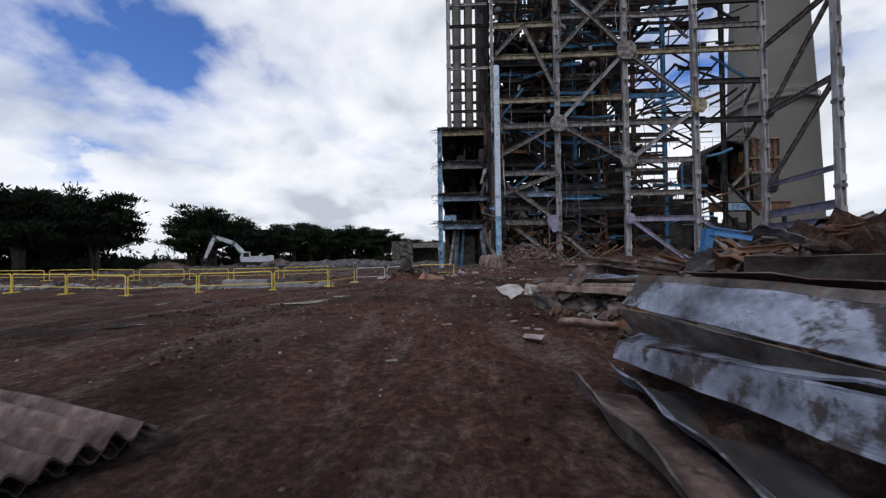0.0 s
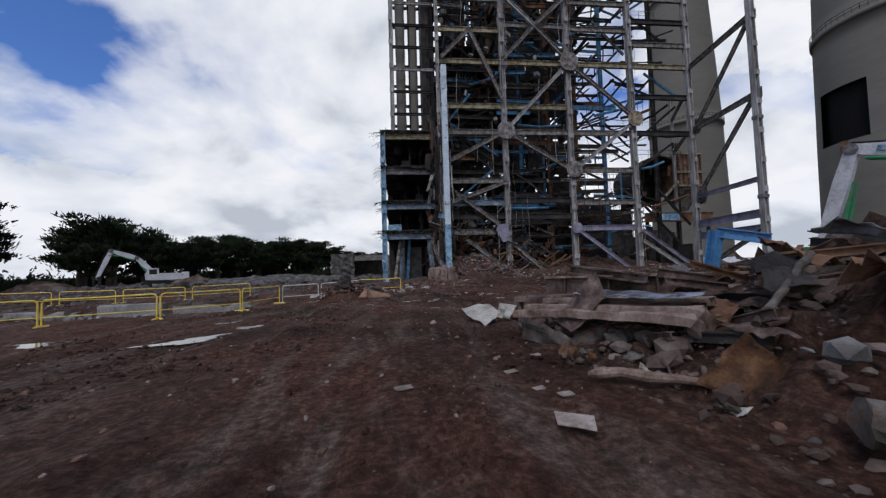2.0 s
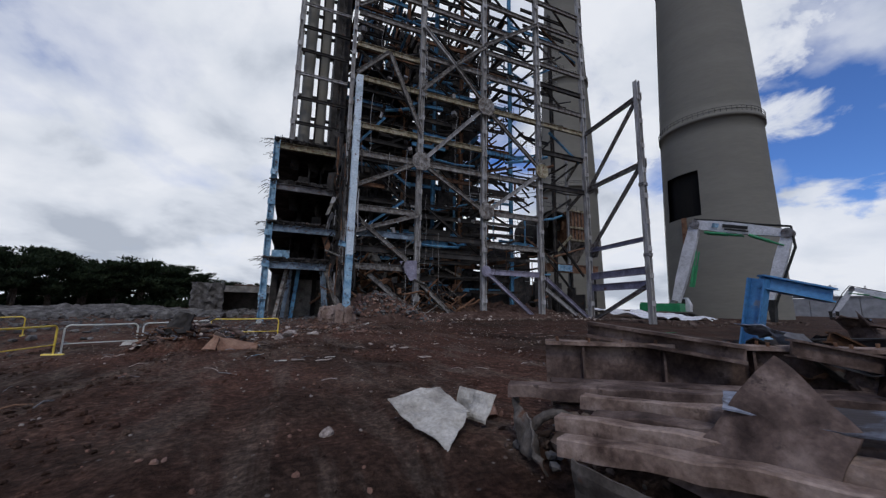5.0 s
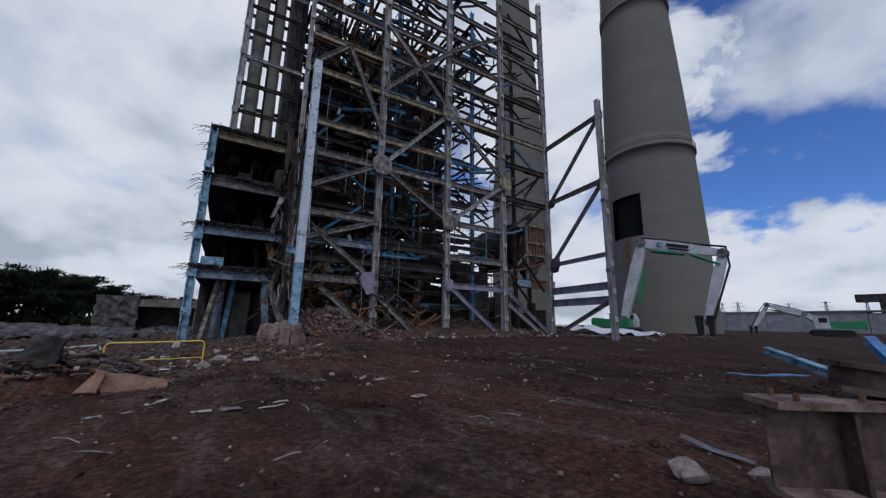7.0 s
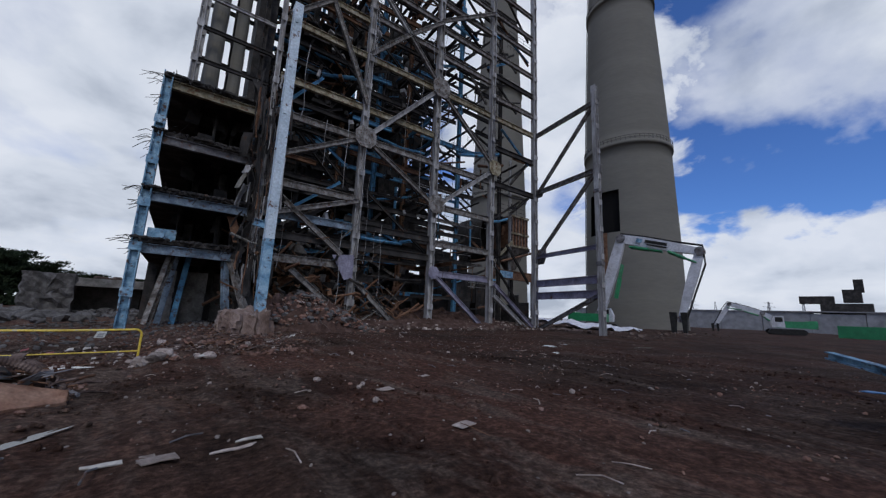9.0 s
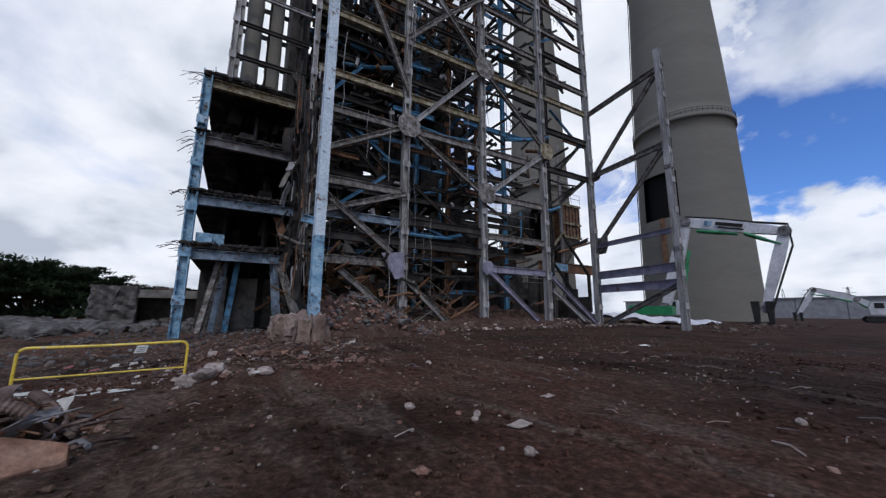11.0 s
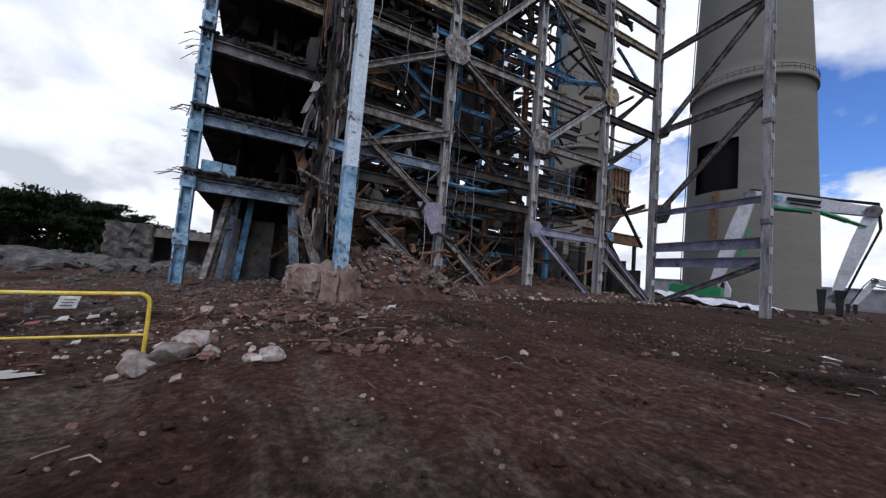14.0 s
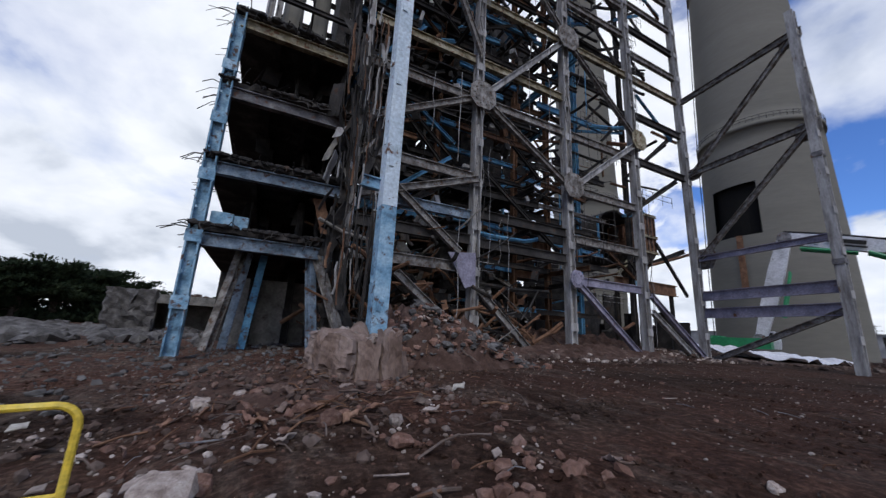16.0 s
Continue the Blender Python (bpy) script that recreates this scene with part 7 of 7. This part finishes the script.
def build_conveyors():
    """Sloping galleries that climb through the upper bays."""
    for i, (a, b) in enumerate((((21.5, 9, 27.5), (37.5, 9, 45.5)), ((25.5, 14, 24.0), (40.0, 14, 38.5)))):
        t = thing("sloping_gallery", "dark sloping conveyor gallery inside the tower", "conveyor", "galleries", at=FAC)
        m, l = frame_of(a, b)
        for s in (-1.3, 1.3):
            for z in (0, 2.2):
                bm = bmesh.new()
                p, q = Vector(a) + m.to_3x3() @ Vector((0, s, z)), Vector(b) + m.to_3x3() @ Vector((0, s, z))
                i_beam(bm, p, q, 0.2, 0.3, 0.04)
                part("chord", bm, M["dark_steel_and_shade"], t)
            n = 8
            for k in range(n):
                bm = bmesh.new()
                p = Vector(a) + m.to_3x3() @ Vector((l * k / n, s, 0 if k % 2 else 2.2))
                q = Vector(a) + m.to_3x3() @ Vector((l * (k + 1) / n, s, 2.2 if k % 2 else 0))
                bar(bm, p, q, 0.14, 0.14)
                part("lacing", bm, M["dark_steel_and_shade"], t)
        for k in range(6):
            if k % 3 == 2:
                continue
            bm = bmesh.new()
            box(bm, (l / 6 - 0.3, 2.5, 0.12), Matrix.Translation(a) @ m @ Matrix.Translation((l * (k + 0.5) / 6, 0, 0.1)))
            part("deck", bm, M["dark_steel_and_shade"], t)


build_conveyors()


# ---- excavators ----
def excavator(base, heading, body, paint, label, boom, wide=0.9, s=1.0):
    """base on the ground, heading in degrees; boom: places of foot, bend, elbow and bucket as (ahead, up)."""
    t = thing("excavator", label, "excavator", "excavators", at=pose(*base, 0, 0, heading))
    K = M["black"]
    for y in (-1.5 * s, 1.5 * s):
        bm = bmesh.new()
        o = [(-2.4, 0.3), (-2.0, 0.0), (2.0, 0.0), (2.4, 0.3), (2.4, 0.65), (2.0, 0.95), (-2.0, 0.95), (-2.4, 0.65)]
        m = Matrix.Translation((0, y, 0))
        prism(bm, [(x * s, z * s) for x, z in o], 0.6 * s, Matrix.Translation((0, y - 0.3 * s, 0)) @ Matrix(((0, 1, 0, 0), (1, 0, 0, 0), (0, 0, 1, 0), (0, 0, 0, 1))))
        part("track", bm, K, t)
    bm = bmesh.new()
    box(bm, (4.6 * s, 2.9 * s, 1.1 * s), Matrix.Translation((-0.9 * s, 0, 1.7 * s)))
    bmesh.ops.bevel(bm, geom=bm.edges[:], offset=0.12 * s, segments=2)
    part("house", bm, body, t)
    bm = bmesh.new()
    box(bm, (1.0 * s, 2.8 * s, 1.3 * s), Matrix.Translation((-3.3 * s, 0, 1.75 * s)))
    bmesh.ops.bevel(bm, geom=bm.edges[:], offset=0.25 * s, segments=3)
    part("counterweight", bm, body, t)
    bm = bmesh.new()
    o = [(0.2, 1.2), (1.9, 1.2), (2.0, 2.1), (1.55, 3.1), (0.3, 3.1)]
    prism(bm, [(x * s, z * s) for x, z in o], 1.0 * s, Matrix.Translation((0, 0.5 * s, 0)) @ Matrix(((0, 1, 0, 0), (1, 0, 0, 0), (0, 0, 1, 0), (0, 0, 0, 1))))
    cab = part("cab", bm, paint, t)
    bm = bmesh.new()
    box(bm, (1.0 * s, 1.03 * s, 0.8 * s), Matrix.Translation((0.95 * s, 1.0 * s, 2.5 * s)))
    part("window", bm, K, cab)
    P = [Vector((x, -0.2 * s, z)) for x, z in boom]
    for name, a, b, h0, h1 in (("boom", P[0], P[1], 1.0, 1.25), ("boom_head", P[1], P[2], 1.25, 0.9), ("stick", P[2], P[3], 1.1, 0.65)):
        bm = bmesh.new()
        m, l = frame_of(a, b, (0, 1, 0))
        w = wide * s * 0.55
        vs = bmesh.ops.create_cube(bm, size=1.0)["verts"]
        bmesh.ops.subdivide_edges(bm, edges=[e for e in bm.edges if abs((e.verts[0].co - e.verts[1].co).x) > 0.5], cuts=2)
        for v in bm.verts:
            f = v.co.x + 0.5
            h = (h0 + (h1 - h0) * f) * s * wide * (0.62 if f in (0, 1) else 0.85)
            v.co = Matrix.Translation(a) @ m @ Vector((f * l, v.co.y * h, v.co.z * w))
        part(name, bm, paint, t)
    for a, b in ((P[0].lerp(P[1], 0.22) + Vector((1.0 * s * wide, 0, 0)), P[0].lerp(P[1], 0.66) + Vector((0.75 * s * wide, 0, 0))), (P[1].lerp(P[2], 0.12) + Vector((0, 0, -.7 * s * wide)), P[1].lerp(P[2], 0.55) + Vector((0, 0, -.6 * s * wide))), (P[1].lerp(P[2], 0.62) + Vector((0, 0, -.5 * s * wide)), P[2].lerp(P[3], 0.16))):
        for y in (-0.35, 0.35):
            bm = bmesh.new()
            q = Vector((0, y * s * wide, 0))
            tube(bm, [a + q, a.lerp(b, 0.6) + q, a.lerp(b, 0.601) + q, b + q], [0.12 * s * wide, 0.12 * s * wide, 0.07 * s * wide, 0.07 * s * wide], 8)
            part("hydraulic_cylinder", bm, M["exc_green"], t)
    bm = bmesh.new()
    for dx in (-0.5, 0.35):
        vs = bmesh.ops.create_cube(bm, size=1.0)["verts"]
        for v in vs:
            v.co = P[3] + Vector((dx * wide * s + v.co.x * 0.5 * wide * s * (1 - 0.5 * (v.co.z < 0)), v.co.y * 1.1 * s * wide, v.co.z * 1.9 * s * wide - 0.2))
    part("grapple", bm, K, t)
    for p, rad in ((P[0], 0.45), (P[1], 0.42), (P[2], 0.40), (P[2].lerp(P[3], 0.96), 0.3)):
        bm = bmesh.new()
        q = Vector((0, 0.42 * s * wide, 0))
        tube(bm, [p - q, p + q], rad * s * wide, 14)
        part("pivot_pin", bm, M["plate_dull"], t)
    for y in (-0.18, 0.1):   # hydraulic lines along the top of the boom
        bm = bmesh.new()
        up = Vector((0, y * s * wide, 0.50 * s * wide))
        out = Vector((0.45 * s * wide, y * s * wide, 0.1))
        tube(bm, [P[1] + up, P[1].lerp(P[2], 0.35) + up * 1.15, P[1].lerp(P[2], 0.7) + up * 1.05, P[2] + up + out * .5, P[2].lerp(P[3], 0.2) + out * 1.5, P[2].lerp(P[3], 0.6) + out * 1.2, P[3] + out], 0.07 * s * wide, 6)
        part("hose", bm, K, t)
    return t, P


big, P = excavator((64.2, 47.5, 0.0), -78, M["exc_green"], M["exc_white"], "white and green high-reach excavator by the chimney", [(0.6, 2.6), (4.6, 16.2), (15.9, 13.0), (12.6, 1.9)], 1.45, 1.25)
bm = bmesh.new()   # unlettered plate and bars on the boom
for k, (f0, f1, dz, mat_i) in enumerate(((0.22, 0.30, 0.1, 0),)):
    a, b = P[1].lerp(P[2], f0), P[1].lerp(P[2], f1)
    bar(bm, a + Vector((0, -0.75, dz)), b + Vector((0, -0.75, dz)), 0.04, 0.7)
part("badge", bm, M["steel_blue"], big)
bm = bmesh.new()
for k, (f0, f1, dz, h) in enumerate(((0.34, 0.62, 0.18, 0.5), (0.36, 0.62, -0.38, 0.22))):
    a, b = P[1].lerp(P[2], f0), P[1].lerp(P[2], f1)
    bar(bm, a + Vector((0, -0.75, dz)), b + Vector((0, -0.75, dz)), 0.04, h)
part("nameplate_bars", bm, M["black"], big)
excavator((112, 29.0, 0.2), 107, M["exc_green"], M["exc_white"], "green and white excavator beyond the chimney", [(0.6, 2.4), (3.6, 4.6), (9.5, 6.6), (12.6, 1.0)], 0.9, 1.3)
excavator((-35.6, 66.6, -0.3), 205, M["exc_white"], M["exc_white"], "white excavator working among crushed rubble", [(0.6, 1.8), (3.0, 4.6), (6.0, 5.7), (7.6, 1.4)], 0.75, 0.95)
one("rubble_mound", heap_mesh(-30.5, 66, 4.0, 3.0, 2.2, 12, 20), M["rubble_brown"], "brown rubble heap beside the white excavator", "rubble mound")
one("rubble_mound", heap_mesh(-48, 62, 5.0, 3.0, 2.0, 13, 20), M["rubble_brown"], "brown rubble heap below the trees", "rubble mound")
one("rubble_bank", heap_mesh(-20, 72, 20.0, 5.0, 1.6, 14, 40), M["rubble_grey"], "long bank of grey crushed concrete", "rubble mound")
bm = bmesh.new()
sheet(bm, (41, 46.5, 1.5), (46, 37.8, 0.55), (57, 37.0, 0.6), (54, 48.0, 1.5), 24, 0.55, 0.03, 5, 0.5)
one("plastic_sheeting", bm, M["tarp"], "white plastic sheeting over rubble by the tower", "sheeting")
one("low_mound", heap_mesh(48, 42.5, 9.0, 6.0, 0.5, 15, 30), M["rubble_brown"], "low rubble heap under white sheeting", "rubble mound")
lumps("yard_rubble", scatter(500, 51, 36, 70, 28, 46, 0.05, 0.4, 3), M["rubble_brown"], "rubble scattered beyond the corner frame", "rubble", 51)


# ---- far side: long shed, plant and pylons ----
def build_shed():
    t = thing("long_shed", "long low grey shed on the far side of the yard", "shed", at=pose(205, 30, 0))
    for k in range(12):
        bm = bmesh.new()
        box(bm, (14, 13.8, 8.0 if k % 4 else 7.4), Matrix.Translation((0, -60 + 14 * k, 4.0 if k % 4 else 3.7)))
        part("wall_bay", bm, M["cladding"], t)
    bm = bmesh.new()
    box(bm, (15, 170, 0.4), Matrix.Translation((0, 17, 8.2)))
    part("roof", bm, M["cladding"], t)
    u = thing("process_plant", "distant steel process plant with a stubby stack", "plant", at=pose(215, 24, 0))
    for s, p in (((6, 14, 12), (0, 0, 6)), ((5, 5, 5), (0, -2, 15)), ((2.6, 2.6, 5), (0, -4, 19)), ((4, 10, 3), (0, 8, 13.5))):
        bm = bmesh.new()
        box(bm, s, Matrix.Translation(p))
        part("plant_block", bm, M["dark_steel_and_shade"], u)
    for i, y in enumerate((18, 8)):
        c = thing("green_container", "bright green steel container in the far yard", "container", "containers", at=pose(120, y, 0))
        bm = bmesh.new()
        box(bm, (2.4, 7, 2.6), Matrix.Translation((0, 0, 1.3)))
        for k in range(14):
            box(bm, (0.08, 0.2, 2.3), Matrix.Translation((-1.24, -3.2 + 0.5 * k, 1.3)))
        part("body", bm, M["exc_green"], c)


build_shed()


def build_pylons():
    p = thing("lattice_pylon", "thin distant grey lattice pylon", "pylon", "pylons")
    bm = bmesh.new()
    for sx in (-1, 1):
        for sy in (-1, 1):
            bar(bm, (2 * sx, 2 * sy, 0), (0.3 * sx, 0.3 * sy, 24), 0.25, 0.25)
    for k in range(6):
        w0, w1 = 2 - 0.29 * k, 2 - 0.29 * (k + 1)
        for s in (-1, 1):
            bar(bm, (-w0, s * w0, 4 * k), (w1, s * w1, 4 * k + 4), 0.14, 0.14)
            bar(bm, (s * w0, -w0, 4 * k), (s * w1, w1, 4 * k + 4), 0.14, 0.14)
    part("mast", bm, M["cladding"], p)
    for z, l in ((16, 4), (19.5, 5), (23, 3.5)):
        bm = bmesh.new()
        bar(bm, (0, -l, z), (0, l, z), 0.25, 0.3)
        part("cross_arm", bm, M["cladding"], p)
    p.matrix_basis = pose(420, 165, 0)
    for i, (x, y) in enumerate(((400, 130), (440, 105), (430, 80), (410, 145), (450, 60), (425, 118))):
        copy_thing(p, pose(x, y, 0, 0, 0, 20 * i))


build_pylons()
